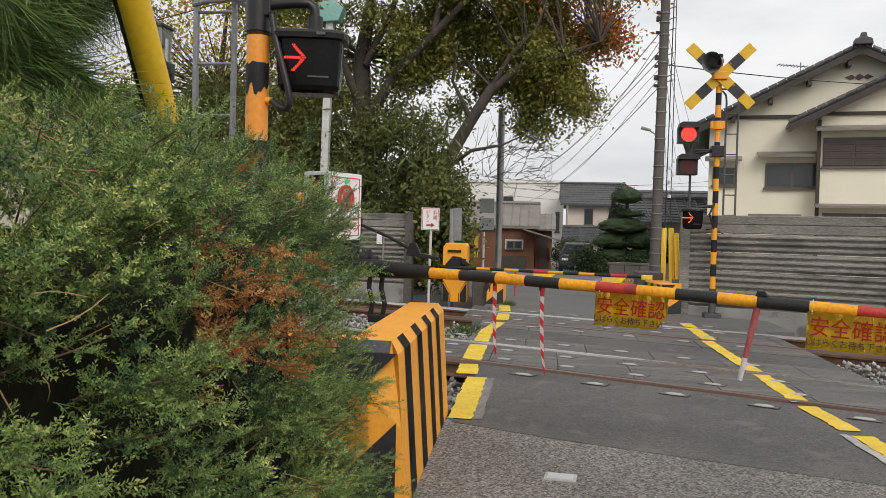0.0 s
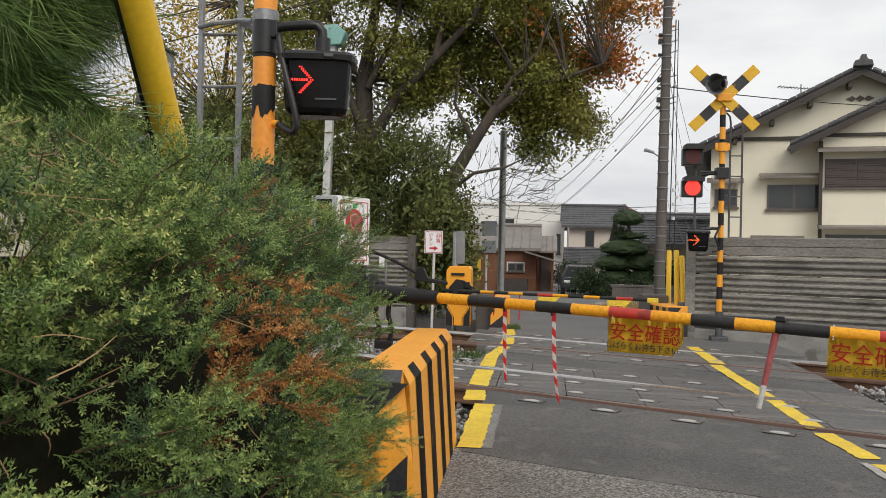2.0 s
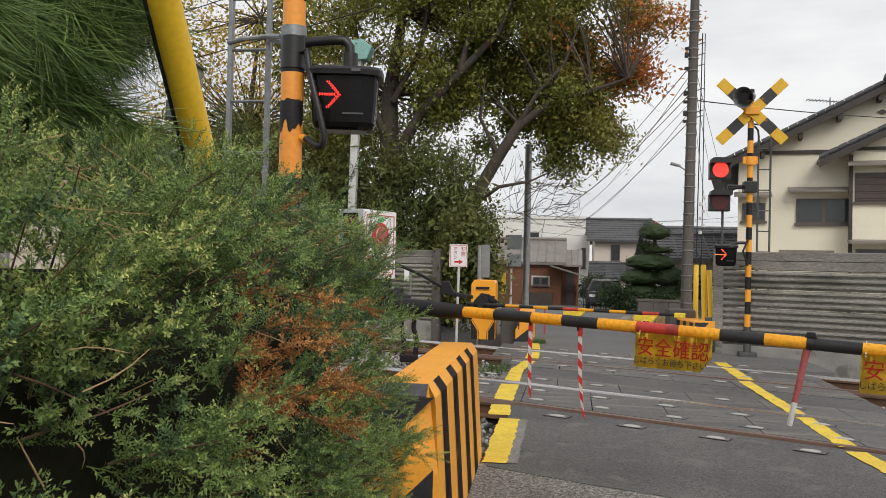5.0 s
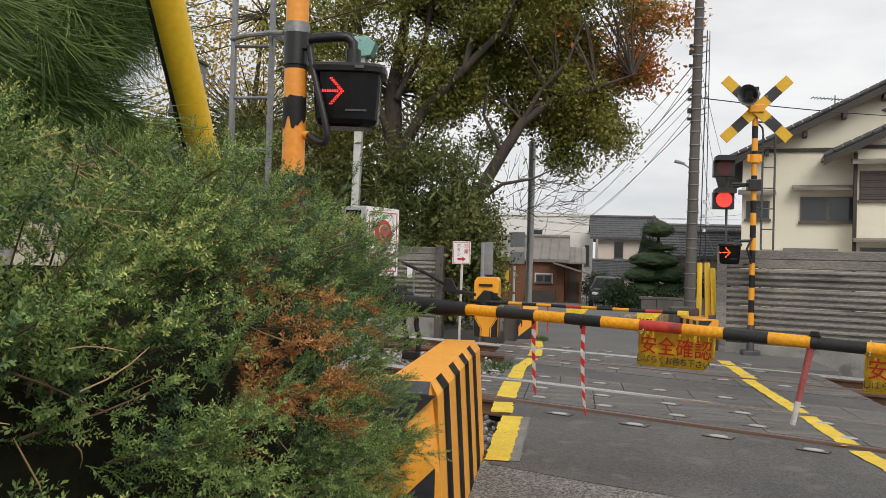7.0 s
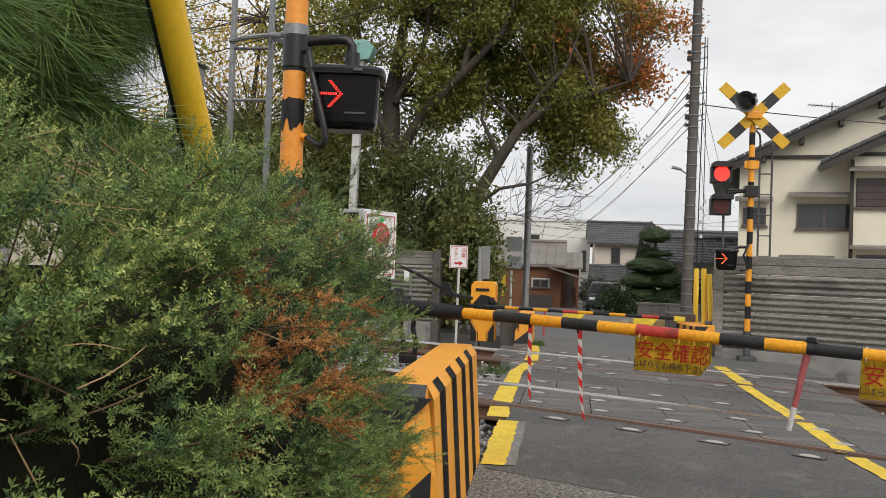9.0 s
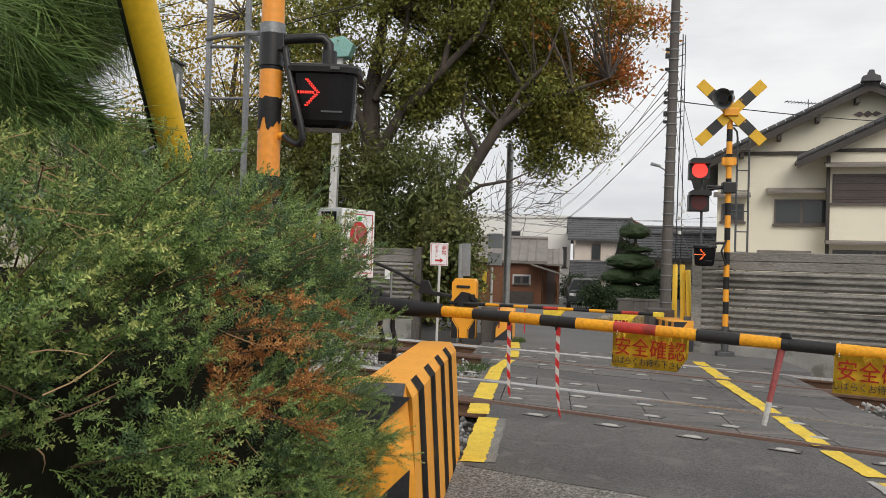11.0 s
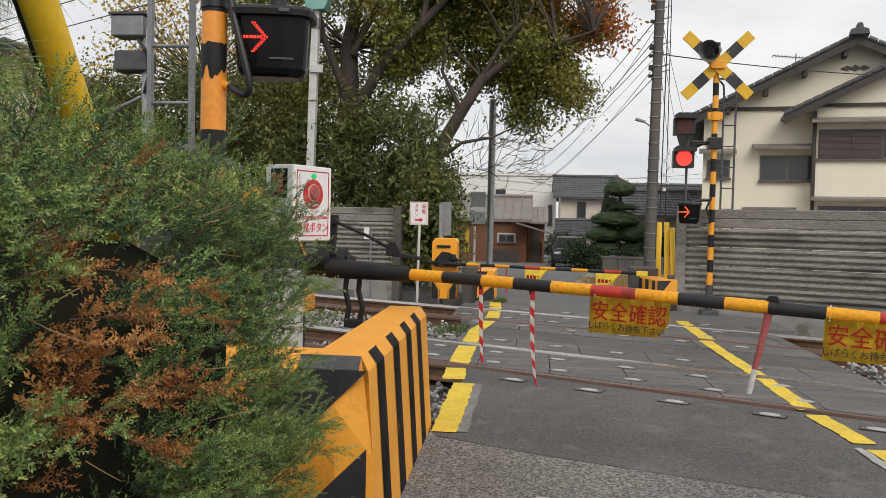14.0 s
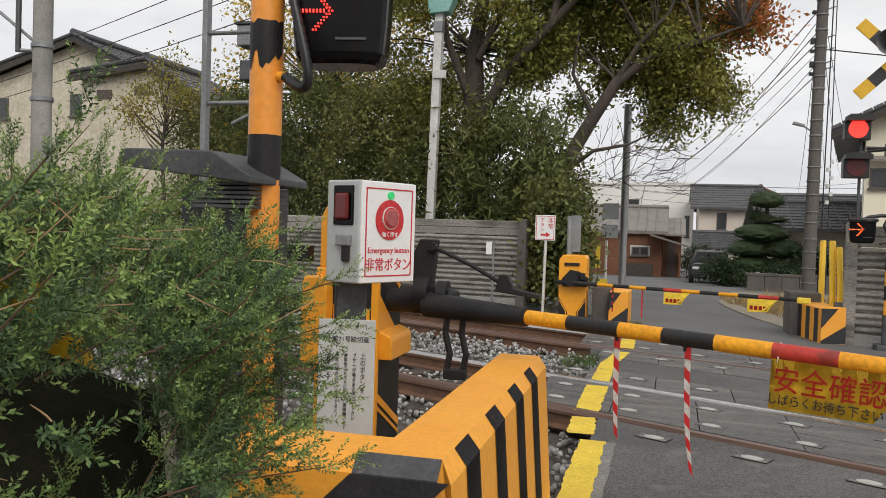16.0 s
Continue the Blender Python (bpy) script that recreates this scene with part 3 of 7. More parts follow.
# ---- the near side of the crossing ----
def l_guard(name, label, m, long_len=1.9, short_len=0.62, h=0.72, th=0.24, mirror=False):
    """An L-shaped concrete guard painted orange with black diagonal stripes."""
    g = thing(name, label, "guard block", m, "concrete guards")
    s = -1 if mirror else 1
    t = th
    sec = [(0, 0), (0.0, h - 0.05), (-0.035, h), (-t + 0.02, h), (-t, h - 0.04), (-t - 0.02, 0)]
    outer = [(0.045, 0), (0.022, 0.35)] + sec[1:]
    bm = prism([(s * a, b) for a, b in outer], 0.0, long_len, "y")
    for v in bm.verts:
        if v.co.y < 0.001 and v.co.z > h - 0.01:
            v.co.y = 0.042
    part("long_leg", bm, "orange", g, "orange painted concrete with worn edges")
    sec2 = [(0.0, 0), (0.0, h - 0.045), (0.04, h - 0.002), (t - 0.02, h - 0.002), (t, h - 0.04), (t, 0)]
    part("short_leg", prism([(a, b) for a, b in sec2], -s * short_len, -s * (t * 0.5), "x"), "orange", g)
    # stripes on the long face: each a thin slab following the profile
    for i, y0 in enumerate((0.20, 0.62, 1.04, 1.44)):
        w, sl = 0.17, -0.03
        b2 = bmesh.new()
        prof = [(0.048, 0.0), (0.025, 0.35), (0.003, h - 0.048), (-0.0335, h - 0.001)]
        rows = [[b2.verts.new((s * px, y0 + dy + sl * (pz / h), pz)) for px, pz in prof] for dy in (0, w)]
        for k in range(len(prof) - 1):
            b2.faces.new((rows[0][k], rows[1][k], rows[1][k + 1], rows[0][k + 1]))
        bmesh.ops.solidify(b2, geom=b2.faces[:], thickness=0.002)
        part("stripe", b2, "black_worn", g, "flaking black stripe")
    # black diagonal on the end face
    e = -0.003
    part("end_stripe", prism([(-s * 0.004, h - 0.046), (-s * 0.27, h - 0.046), (-s * 0.615, h - 0.39), (-s * 0.615, h - 0.655)], e, e + 0.002, "y"), "black_worn", g, "flaking black stripe")
    part("top_stripe", prism([(-0.003, h - 0.046), (-0.003, h - 0.042), (0.038, h + 0.002), (0.042, h + 0.002), (0.042, h - 0.002)], -s * 0.265, -s * 0.036, "x"), "tape_worn", g, "worn grey-black paint on the chamfer")
    part("end_stripe", prism([(-s * 0.001, 0.385), (-s * 0.001, 0.01), (-s * 0.375, 0.01)], e, e + 0.002, "y"), "black_worn", g, "flaking black stripe")
    return g


l_guard("concrete_guard", "orange concrete guard block with black diagonal stripes at the road edge", pose(-0.150, -3.20, -0.01, 0, 0, 1.5))


def warning_pole():
    p = thing("signal_pole", "orange and black banded steel pole of the crossing signal", "signal pole", pose(-0.975, -2.68, 0))
    bands = [(-0.05, 0.42, "black"), (0.42, 0.95, "orange_metal"), (0.95, 1.22, "black"), (1.22, 1.45, "orange_metal"), (1.45, 1.60, "black"), (1.60, 2.11, "orange_metal"), (2.11, 2.30, "black"), (2.30, 2.46, "orange_metal"), (2.46, 2.72, "black"), (2.72, 3.0, "orange_metal"), (3.0, 3.7, "black")]
    for a, b, m in bands:
        part("band", tube([(0, 0, a), (0, 0, b)], 0.055, 24), "pole_orange" if m == "orange_metal" else m, p)
    # torn black tape with a ragged outline
    bm = bmesh.new()
    rr = random.Random(3)
    n = 15
    lo, hi = [], []
    for i in range(n):
        a = radians(-150 + i * 150 / (n - 1))
        top = 1.975 + rr.uniform(-0.008, 0.006)
        bot = 1.825 + (0.055 if 3 < i < 6 else 0) + (0.035 if i > 9 else 0) + rr.uniform(-0.014, 0.014)
        lo.append(bm.verts.new((0.0572 * math.cos(a), 0.0572 * math.sin(a), bot)))
        hi.append(bm.verts.new((0.0572 * math.cos(a), 0.0572 * math.sin(a), top)))
    for i in range(n - 1):
        bm.faces.new((lo[i], lo[i + 1], hi[i + 1], hi[i]))
    part("torn_tape", bm, "black", p, "torn black tape band")
    part("clamp", tube([(0, 0, 2.285), (0, 0, 2.335)], 0.062, 24), "steel", p, "grey steel clamp")
    part("bracket", tube([(0, 0, 2.13), (0, 0, 2.285)], 0.061, 20), "black_plastic", p, "black collar")
    part("bracket_lug", box(0.02, 0.075, -0.045, 0.0, 2.20, 2.285, 0.006), "black_plastic", p)
    part("gland", tube([(0.05, -0.01, 1.795), (0.085, -0.03, 1.79)], 0.018, 12), "orange_metal", p)
    # corrugated hose: rings along a curve
    pts = []
    for i in range(49):
        t = i / 48
        P0, P1, P2, P3 = (Vector(q) for q in ((0.085, -0.03, 1.79), (0.30, -0.10, 1.63), (0.115, -0.07, 1.98), (0.085, -0.05, 2.21)))
        pts.append((1 - t) ** 3 * P0 + 3 * t * (1 - t) ** 2 * P1 + 3 * t * t * (1 - t) * P2 + t ** 3 * P3)
    part("hose", tube(pts, [0.0145 if i % 2 else 0.0185 for i in range(49)], 10), "black_plastic", p, "black corrugated cable hose", smooth=True)
    arm = [(0.05, -0.02, 2.245)] + [(0.05 + 0.04 * i, -0.02, 2.255 + 0.002 * i) for i in range(1, 5)] + [(0.26, -0.015, 2.262), (0.285, -0.01, 2.235), (0.29, -0.005, 2.10)]
    part("support_arm", tube(arm, 0.024, 14), "black_plastic", p, "curved black pipe arm", smooth=True)
    part("arm_joint", tube([(0.288, -0.005, 2.135), (0.288, -0.005, 2.20)], 0.036, 14), "black_plastic", p)


warning_pole()


def arrow_dots(parent, at, size, material, name="led_dot"):
    """A lit arrow of small round dots, pointing along +x in the plane x, z."""
    dots = [(i * 0.085, 0.022 * k) for i in range(-6, 4) for k in (-1, 1)]
    for k in range(1, 7):
        for o in (0.0, 0.075):
            dots += [(0.46 - k * 0.065 - o, k * 0.075), (0.46 - k * 0.065 - o, -k * 0.075)]
    dots += [(0.46, 0), (0.38, 0.0)]
    bm = bmesh.new()
    for x, z in dots:
        disc(0.023 * size, 0.004, 8, bm, (x * size, 0, z * size))
    o = part("lit_arrow", bm, material, parent, "glowing red arrow of light dots")
    o.matrix_basis = at
    return o


def direction_box(m, name, w=0.335, h=0.27, d=0.20, led="led_red", k=1.0):
    b = thing(name, "black train direction indicator box with a lit red arrow", "signal light", m)
    def ring_loft(rings, n=36, p=4.5):
        bm = bmesh.new()
        rs = []
        for z, ax, ay in rings:
            row = []
            for q in range(n):
                c, sn = math.cos(2 * math.pi * q / n), math.sin(2 * math.pi * q / n)
                kk = (abs(c) ** p + abs(sn) ** p) ** (-1 / p)
                row.append(bm.verts.new((ax * kk * c, ay * kk * sn, z)))
            rs.append(row)
        for u, v in zip(rs, rs[1:]):
            for q in range(n):
                bm.faces.new((u[q], u[(q + 1) % n], v[(q + 1) % n], v[q]))
        bm.faces.new(rs[0][::-1])
        bm.faces.new(rs[-1])
        bmesh.ops.recalc_face_normals(bm, faces=bm.faces[:])
        return bm
    W, D = w / 2, d / 2
    part("housing", ring_loft([(-h, W * 0.70, D * 0.7), (-h + 0.012, W * 0.83, D * 0.86), (-h + 0.035, W * 0.89, D * 0.92), (-h * 0.5, W * 0.945, D * 0.97), (0, W * 0.98, D)]), "black_gloss", b, "glossy black rounded housing")
    part("hood", ring_loft([(-0.012, W * 1.10, D + 0.025), (0.012, W * 1.12, D + 0.03), (0.026, W * 1.08, D + 0.02), (0.036, W * 0.9, D * 0.9)]), "black_plastic", b, "flat rounded black hood")
    part("latch", box(0.04, 0.085, -d / 2 - 0.036, -d / 2 - 0.02, -0.004, 0.012, 0.003), "steel_dark", b)
    arrow_dots(b, pose(-w * 0.22, -d / 2 - 0.004, -h * 0.40), 0.135 * k, led)
    part("maker_mark", box(0.0, 0.10, -d / 2 - 0.002, -d / 2 + 0.001, -h * 0.74, -h * 0.71), "steel_dark", b)
    return b


direction_box(pose(-0.728, -2.62, 2.105, 0, 0, 10), "direction_indicator")


def warning_lamp_above():
    b = thing("flashing_lamp", "black round crossing lamp housing above the direction indicator", "signal light", pose(-0.68, -2.60, 2.70))
    part("housing", prism([(0.16 * math.cos(2 * math.pi * k / 24), 0.17 * math.sin(2 * math.pi * k / 24)) for k in range(24)], -0.08, 0.1, "y", bev=0.008), "black_gloss", b)
    part("mount", tube([(-0.30, -0.06, 0.0), (-0.12, 0.0, 0.0)], 0.02, 10), "black_plastic", b)


warning_lamp_above()


def ladder(name, label, x, y, w, z0, z1, mat_, rung=0.29, rz=0, first=0.25, curve=False):
    l = thing(name, label, "ladder", pose(x, y, 0, 0, 0, rz))
    for s in (-1, 1):
        part("stile", box(s * w / 2 - 0.012, s * w / 2 + 0.012, -0.018, 0.018, z0, z1, 0.003), mat_, l)
    z = z0 + first
    while z < z1:
        part("rung", tube([(-w / 2, 0, z), (w / 2, 0, z)], 0.009, 8), mat_, l)
        z += rung
    return l


lad = ladder("pole_ladder", "grey steel ladder fixed to the signal pole", -1.40, -2.2, 0.22, -0.05, 3.6, "steel", 0.285, 0, 0.13)
part("stay", tube([(0.12, 0, 2.42), (0.28, -0.22, 2.33), (0.40, -0.40, 2.31)], 0.016, 8), "steel", lad, "curved steel strap")
part("stay_strap", tube([(-0.12, -0.01, 2.40), (0.0, -0.08, 2.40), (0.12, -0.05, 2.42), (0.34, -0.42, 2.31)], 0.014, 8), "steel", lad)


def hooded_cabinet():
    c = thing("equipment_cabinet", "grey louvred equipment cabinet with a sloping hood", "equipment cabinet", pose(-1.19, -2.66, 0, 0, 0, -4))
    part("body", box(-0.20, 0.10, 0.10, 0.36, -0.05, 1.44, 0.01), "steel_dark", c, "dark grey cabinet body")
    part("hood", prism([(-0.25, 1.485), (0.27, 1.43), (0.27, 1.455), (0.12, 1.535), (-0.22, 1.545), (-0.25, 1.53)], -0.17, 0.20, "y", bev=0.005), "steel_dark", c, "grey sloping steel hood")
    for k in range(6):
        part("louvre", box(0.02, 0.24, -0.13, 0.12, 1.352 + k * 0.015, 1.362 + k * 0.015), "steel_dark", c)


hooded_cabinet()


def emergency_button():
    b = thing("emergency_button_box", "grey emergency button box with a white front panel", "button box", pose(-0.521, -2.692, 1.2875, 0, 0, 66))
    w, h, d = 0.25, 0.325, 0.15
    part("housing", box(-w / 2 - 0.003, w / 2 + 0.003, 0.0, d, -h / 2, h / 2, 0.006), "grey_paint", b, "light grey steel housing")
    part("front_panel", box(-w / 2, w / 2, -0.006, 0.001, -h / 2 + 0.002, h / 2 - 0.002, 0.003), "white_panel", b, "white front panel")
    fx, fz, ft = w / 2 - 0.018, h / 2 - 0.022, 0.004
    bm = bmesh.new()
    for x0, x1, z0, z1 in ((-fx, fx, fz - ft, fz), (-fx, fx, -fz, -fz + ft), (-fx, -fx + ft, -fz + ft, fz - ft), (fx - ft, fx, -fz + ft, fz - ft)):
        box(x0, x1, -0.008, -0.0065, z0, z1, 0, bm)
    part("border", bm, "red", b, "thin red border line")
    part("red_disc", disc(0.064, 0.003, 40, None, (0, -0.008, 0.040)), "red", b, "round red disc")
    part("bezel", tube([(0, -0.009, 0.046), (0, -0.014, 0.046)], 0.037, 28), "white_plastic", b)
    part("bezel_ring", tube([(0, -0.013, 0.046), (0, -0.0155, 0.046)], 0.034, 28), "red", b)
    part("button", tube([(0, -0.015, 0.046), (0, -0.021, 0.046)], [0.029, 0.025], 28), "pink_worn", b, "worn red push button")
    part("lamp", disc(0.012, 0.010, 18, None, (0, -0.010, 0.118)), "led_green", b, "small green pilot lamp")
    text_part("強く押す", 0.019, "white_panel", b, pose(0, -0.0105, -0.008, 90))
    text_part("Emergency button", 0.026, "red", b, pose(0, -0.0075, -0.058, 90))
    text_part("非常ボタン", 0.046, "red", b, pose(0, -0.0075, -0.106, 90), squeeze=0.92)
    part("side_window", box(-w / 2 - 0.008, -w / 2 - 0.002, 0.025, 0.115, 0.02, 0.145, 0.003), "black_gloss", b, "dark red side lamp window")
    part("side_lamp", box(-w / 2 - 0.020, -w / 2 - 0.007, 0.040, 0.100, 0.036, 0.122, 0.008), "lamp_red_dark", b, "unlit dark red lamp lens")
    part("latch", box(-w / 2 - 0.022, -w / 2 - 0.003, 0.03, 0.09, -0.045, -0.01, 0.004), "galv", b, "steel latch")
    part("lock", box(-w / 2 - 0.018, -w / 2 - 0.004, 0.035, 0.065, -0.095, -0.04, 0.005), "black", b, "black padlock")
    post = thing("button_post", "dark steel post that carries the emergency button", "post", pose(-0.655, -2.66, 0, 0, 0, 30))
    part("post", box(-0.05, 0.05, -0.02, 0.04, -0.05, 1.14, 0.004), "steel_dark", post)
    n = thing("notice_plate", "grey notice plate with black Japanese instructions", "sign", pose(-0.632, -2.74, 0.80, 0, 0, 12))
    part("plate", box(-0.092, 0.092, 0, 0.004, -0.30, 0.205, 0.002), "grey_paint", n)
    text_part("野 第71号踏切道", 0.021, "ink_black", n, pose(0.0, -0.001, 0.140, 90), squeeze=0.95)
    for i, (txt, sz) in enumerate((("上のボタンを", 0.022), ("ブザーが鳴るまで押して下さい", 0.0155), ("使用後はただちに下記へ連絡願います", 0.0145), ("非常の場合以外に使用すると", 0.0150), ("処罰されます", 0.0155))):
        text_part("\n".join(txt), sz, "ink_black", n, pose(0.054 - i * 0.028, -0.001, 0.100 - len(txt) * sz * 0.52, 90), squeeze=0.9)
    for x in (-0.02, 0.035):
        part("bolt", disc(0.005, 0.01, 8, None, (x, -0.003, 0.185)), "steel_dark", n)


emergency_button()


def barrier_machine():
    m = thing("barrier_machine", "orange barrier machine with black chevrons beside the road", "barrier machine", pose(-1.165, -1.52, 0, 0, 0, 2))
    part("body", box(-0.14, 0.17, 0.0, 0.42, 0.0, 1.10, 0.012), "orange_metal", m, "orange steel body")
    part("head", prism([(-0.13, 1.10), (0.17, 1.10), (0.17, 1.30), (0.13, 1.40), (-0.10, 1.40), (-0.13, 1.34)], 0.02, 0.40, "y", bev=0.01), "orange_metal", m, "orange head cover")
    part("front_cover", prism([(-0.175, 0.64), (-0.045, 0.64), (-0.045, 1.0), (-0.07, 1.06), (-0.16, 1.06), (-0.175, 1.02)], -0.09, 0.0, "y", bev=0.008), "orange_metal", m, "orange projecting cover")
    part("front_panel", box(-0.05, 0.150, -0.006, 0.0, 0.05, 1.28), "black", m, "black front panel")
    part("chevron", prism([(-0.04, 0.92), (0.02, 0.99), (0.145, 0.90), (0.145, 0.82), (0.02, 0.90), (-0.04, 0.84)], -0.010, -0.006, "y"), "orange_metal", m)
    part("chevron", prism([(-0.04, 0.66), (0.145, 0.50), (0.145, 0.44), (-0.04, 0.60)], -0.010, -0.006, "y"), "orange_metal", m)
    part("corner_strip", box(0.152, 0.188, -0.014, 0.02, 0.0, 1.22, 0.004), "orange_metal", m)
    part("side_panel", box(0.17, 0.176, 0.03, 0.40, 0.03, 1.08), "black", m, "black side panel")
    part("side_chevron", prism([(0.03, 0.98), (0.40, 0.72), (0.40, 0.70), (0.03, 0.70)], 0.176, 0.181, "x"), "orange_metal", m)
    part("side_chevron", prism([(0.03, 0.50), (0.40, 0.30), (0.40, 0.26), (0.03, 0.46)], 0.176, 0.181, "x"), "orange_metal", m)
    part("side_chevron", prism([(0.03, 0.44), (0.40, 0.24), (0.40, 0.22), (0.03, 0.42)], 0.176, 0.181, "x"), "orange_metal", m)
    part("side_chevron", prism([(0.03, 1.22), (0.40, 0.99), (0.40, 0.96), (0.03, 1.19)], 0.176, 0.181, "x"), "orange_metal", m)
    part("side_ledge", prism([(0.176, 0.66), (0.176, 0.80), (0.235, 0.775), (0.245, 0.75), (0.245, 0.66)], 0.04, 0.38, "y", bev=0.006), "orange_metal", m, "orange ledge with a sloping top")
    part("cross_beam", box(-0.42, -0.20, 0.05, 0.12, 1.12, 1.20, 0.006), "black", m)
    # the arm's drive: hub, counterweight and linkage
    part("hub", disc(0.07, 0.12, 24, None, (0.30, 0.20, 0.95), "x"), "black", m, "black drive hub")
    part("hub_plate", prism([(0.30, 0.88), (0.50, 0.89), (0.52, 1.0), (0.44, 1.03), (0.30, 1.02)], 0.16, 0.24, "y", bev=0.012), "black", m)
    part("drum", disc(0.085, 0.07, 24, None, (0.36, 0.17, 0.985), "x"), "black", m, "black drum")
    part("drum", disc(0.075, 0.05, 24, None, (0.46, 0.17, 0.975), "x"), "black", m)
    part("collar", disc(0.055, 0.04, 20, None, (0.52, 0.14, 0.95), "x"), "black", m)
    part("drive_shaft", tube([(0.16, 0.2, 0.94), (0.30, 0.2, 0.94)], 0.06, 16), "black", m)
    part("upright", prism([(0.30, 1.02), (0.40, 1.02), (0.42, 1.25), (0.33, 1.25), (0.30, 1.18)], 0.18, 0.24, "y", bev=0.006), "black", m)
    part("linkage", tube([(0.40, 0.17, 1.215), (0.62, 0.10, 1.13), (0.78, 0.05, 1.05)], 0.010, 8), "black", m)
    part("linkage_pin", disc(0.022, 0.04, 12, None, (0.40, 0.17, 1.215), "y"), "black", m)
    part("clamp", prism([(0.74, 1.02), (0.95, 0.995), (0.95, 1.015), (0.83, 1.035), (0.80, 1.10), (0.76, 1.10)], 0.02, 0.07, "y", bev=0.004), "black", m)
    for x in (0.50, 0.58):
        part("hanging_link", tube([(x, 0.12, 0.92), (x - 0.01, 0.12, 0.80), (x + 0.015, 0.12, 0.70), (x, 0.12, 0.62)], 0.016, 8), "black", m)
    part("hanging_foot", box(0.49, 0.60, 0.09, 0.15, 0.58, 0.63, 0.006), "black", m)


barrier_machine()

# barrier arm: its axis runs from the machine over the road
ARM = pose(0.743, -1.914, 0.888, 0, 2.0, math.degrees(math.atan2(-0.33996, 0.94044)))


def barrier_arm():
    a = thing("boom_gate", "lowered barrier arm with black, orange and red bands", "barrier arm", ARM)
    cuts = [(-1.62, -1.07, "black"), (-1.07, -0.855, "orange_arm"), (-0.855, -0.627, "black_arm"), (-0.627, -0.43, "orange_arm"), (-0.43, -0.22, "black_arm"), (-0.22, -0.005, "orange_arm"),
            (-0.005, 0.223, "red_arm"), (0.223, 0.43, "orange_arm"), (0.43, 0.645, "black_arm"), (0.645, 0.862, "orange_arm"), (0.862, 1.085, "black_arm"), (1.085, 1.298, "orange_arm"),
            (1.298, 1.51, "red_arm"), (1.51, 1.73, "orange_arm"), (1.73, 1.95, "black_arm"), (1.95, 2.15, "orange_arm")]
    for x0, x1, mm in cuts:
        r0 = 0.062 if x0 < -1.5 else 0.033 - 0.001 * (x0 + 1)
        r1 = 0.043 if x0 < -1.5 else r0 - 0.0003
        sag = lambda x: -0.004 * (x - 0.2) ** 2
        n = 4
        part("band", tube([(x0 + (x1 - x0) * i / n, 0, sag(x0 + (x1 - x0) * i / n)) for i in range(n + 1)], [r0 + (r1 - r0) * i / n for i in range(n + 1)], 20), mm, a, smooth=False)
    part("sleeve", tube([(-1.16, 0, -0.008), (-1.06, 0, -0.008)], [0.046, 0.040], 20), "black", a)
    for x in (-0.625, -0.335):
        part("clip", tube([(x - 0.008, 0, -0.003), (x + 0.008, 0, -0.003)], 0.0345, 18), "black_plastic", a)
        part("clip_lug", box(x - 0.007, x + 0.007, -0.009, 0.009, -0.052, -0.030, 0.002), "black_plastic", a)
    part("clip", tube([(0.840, 0, -0.002), (0.870, 0, -0.002)], 0.0335, 18), "black_plastic", a)
    part("clip_head", prism([(0.828, 0.028), (0.888, 0.028), (0.877, 0.056), (0.839, 0.056)], -0.015, 0.015, "y", bev=0.004), "black_plastic", a)


for nm, c1, c2 in (("orange_arm", (0.86, 0.40, 0.02), (0.78, 0.33, 0.02)), ("black_arm", (0.018, 0.018, 0.02), (0.03, 0.03, 0.03))):
    M[nm] = mat(nm, c1, c2, 0.5, 6, bump=0.08, spec=0.3, stain=(0.40, 0.17, 0.02) if "orange" in nm else (0.09, 0.06, 0.03), stain_scale=11, stain_at=0.66)
barrier_arm()


def hanging_strip(label, s, length, bend):
    """A red and white striped plastic strip hanging from the arm; its top is its base point."""
    r = thing("hanging_strip", label, "warning strip", ARM @ pose(s, 0, -0.03), "warning strips")
    n = max(6, round(length / 0.047))
    part("hook", box(-0.012, 0.012, -0.008, 0.008, -0.05, 0.004, 0.003), "red", r)
    for i in range(n):
        z0, z1 = -length * i / n, -length * (i + 1) / n
        w = 0.0115 * (1 - 0.45 * (i / n) ** 3)
        x0, x1 = bend * (i / n) ** 3, bend * ((i + 1) / n) ** 3
        sl = 0.012
        b = prism([(x0 - w, z0 + sl), (x0 + w, z0 - sl), (x1 + w, z1 - sl), (x1 - w, z1 + sl)] if i else [(x0 - w, z0), (x0 + w, z0), (x1 + w, z1 - sl), (x1 - w, z1 + sl)], -0.0025, 0.0025, "y")
        part("stripe", b, "red" if i % 2 == 0 else "white_plastic", r)
    return r


strip_a = hanging_strip("red and white striped strip hanging from the barrier arm, shorter", -0.625, 0.42, 0.012)
strip_b = hanging_strip("red and white striped strip hanging from the barrier arm, longer", -0.325, 0.50, 0.030)


def prop_leg():
    l = thing("prop_leg", "faded red and white rod hanging from the barrier arm", "prop rod", ARM @ pose(0.842, 0, -0.03, 0, 9))
    part("upper_rod", tube([(0, 0, 0), (0, 0, -0.27)], [0.018, 0.014], 14), "pink_worn", l, "faded red sleeve")
    part("lower_rod", tube([(0, 0, -0.27), (0, 0, -0.39)], [0.014, 0.013], 14), "white_plastic", l, "greyish white end")


prop_leg()


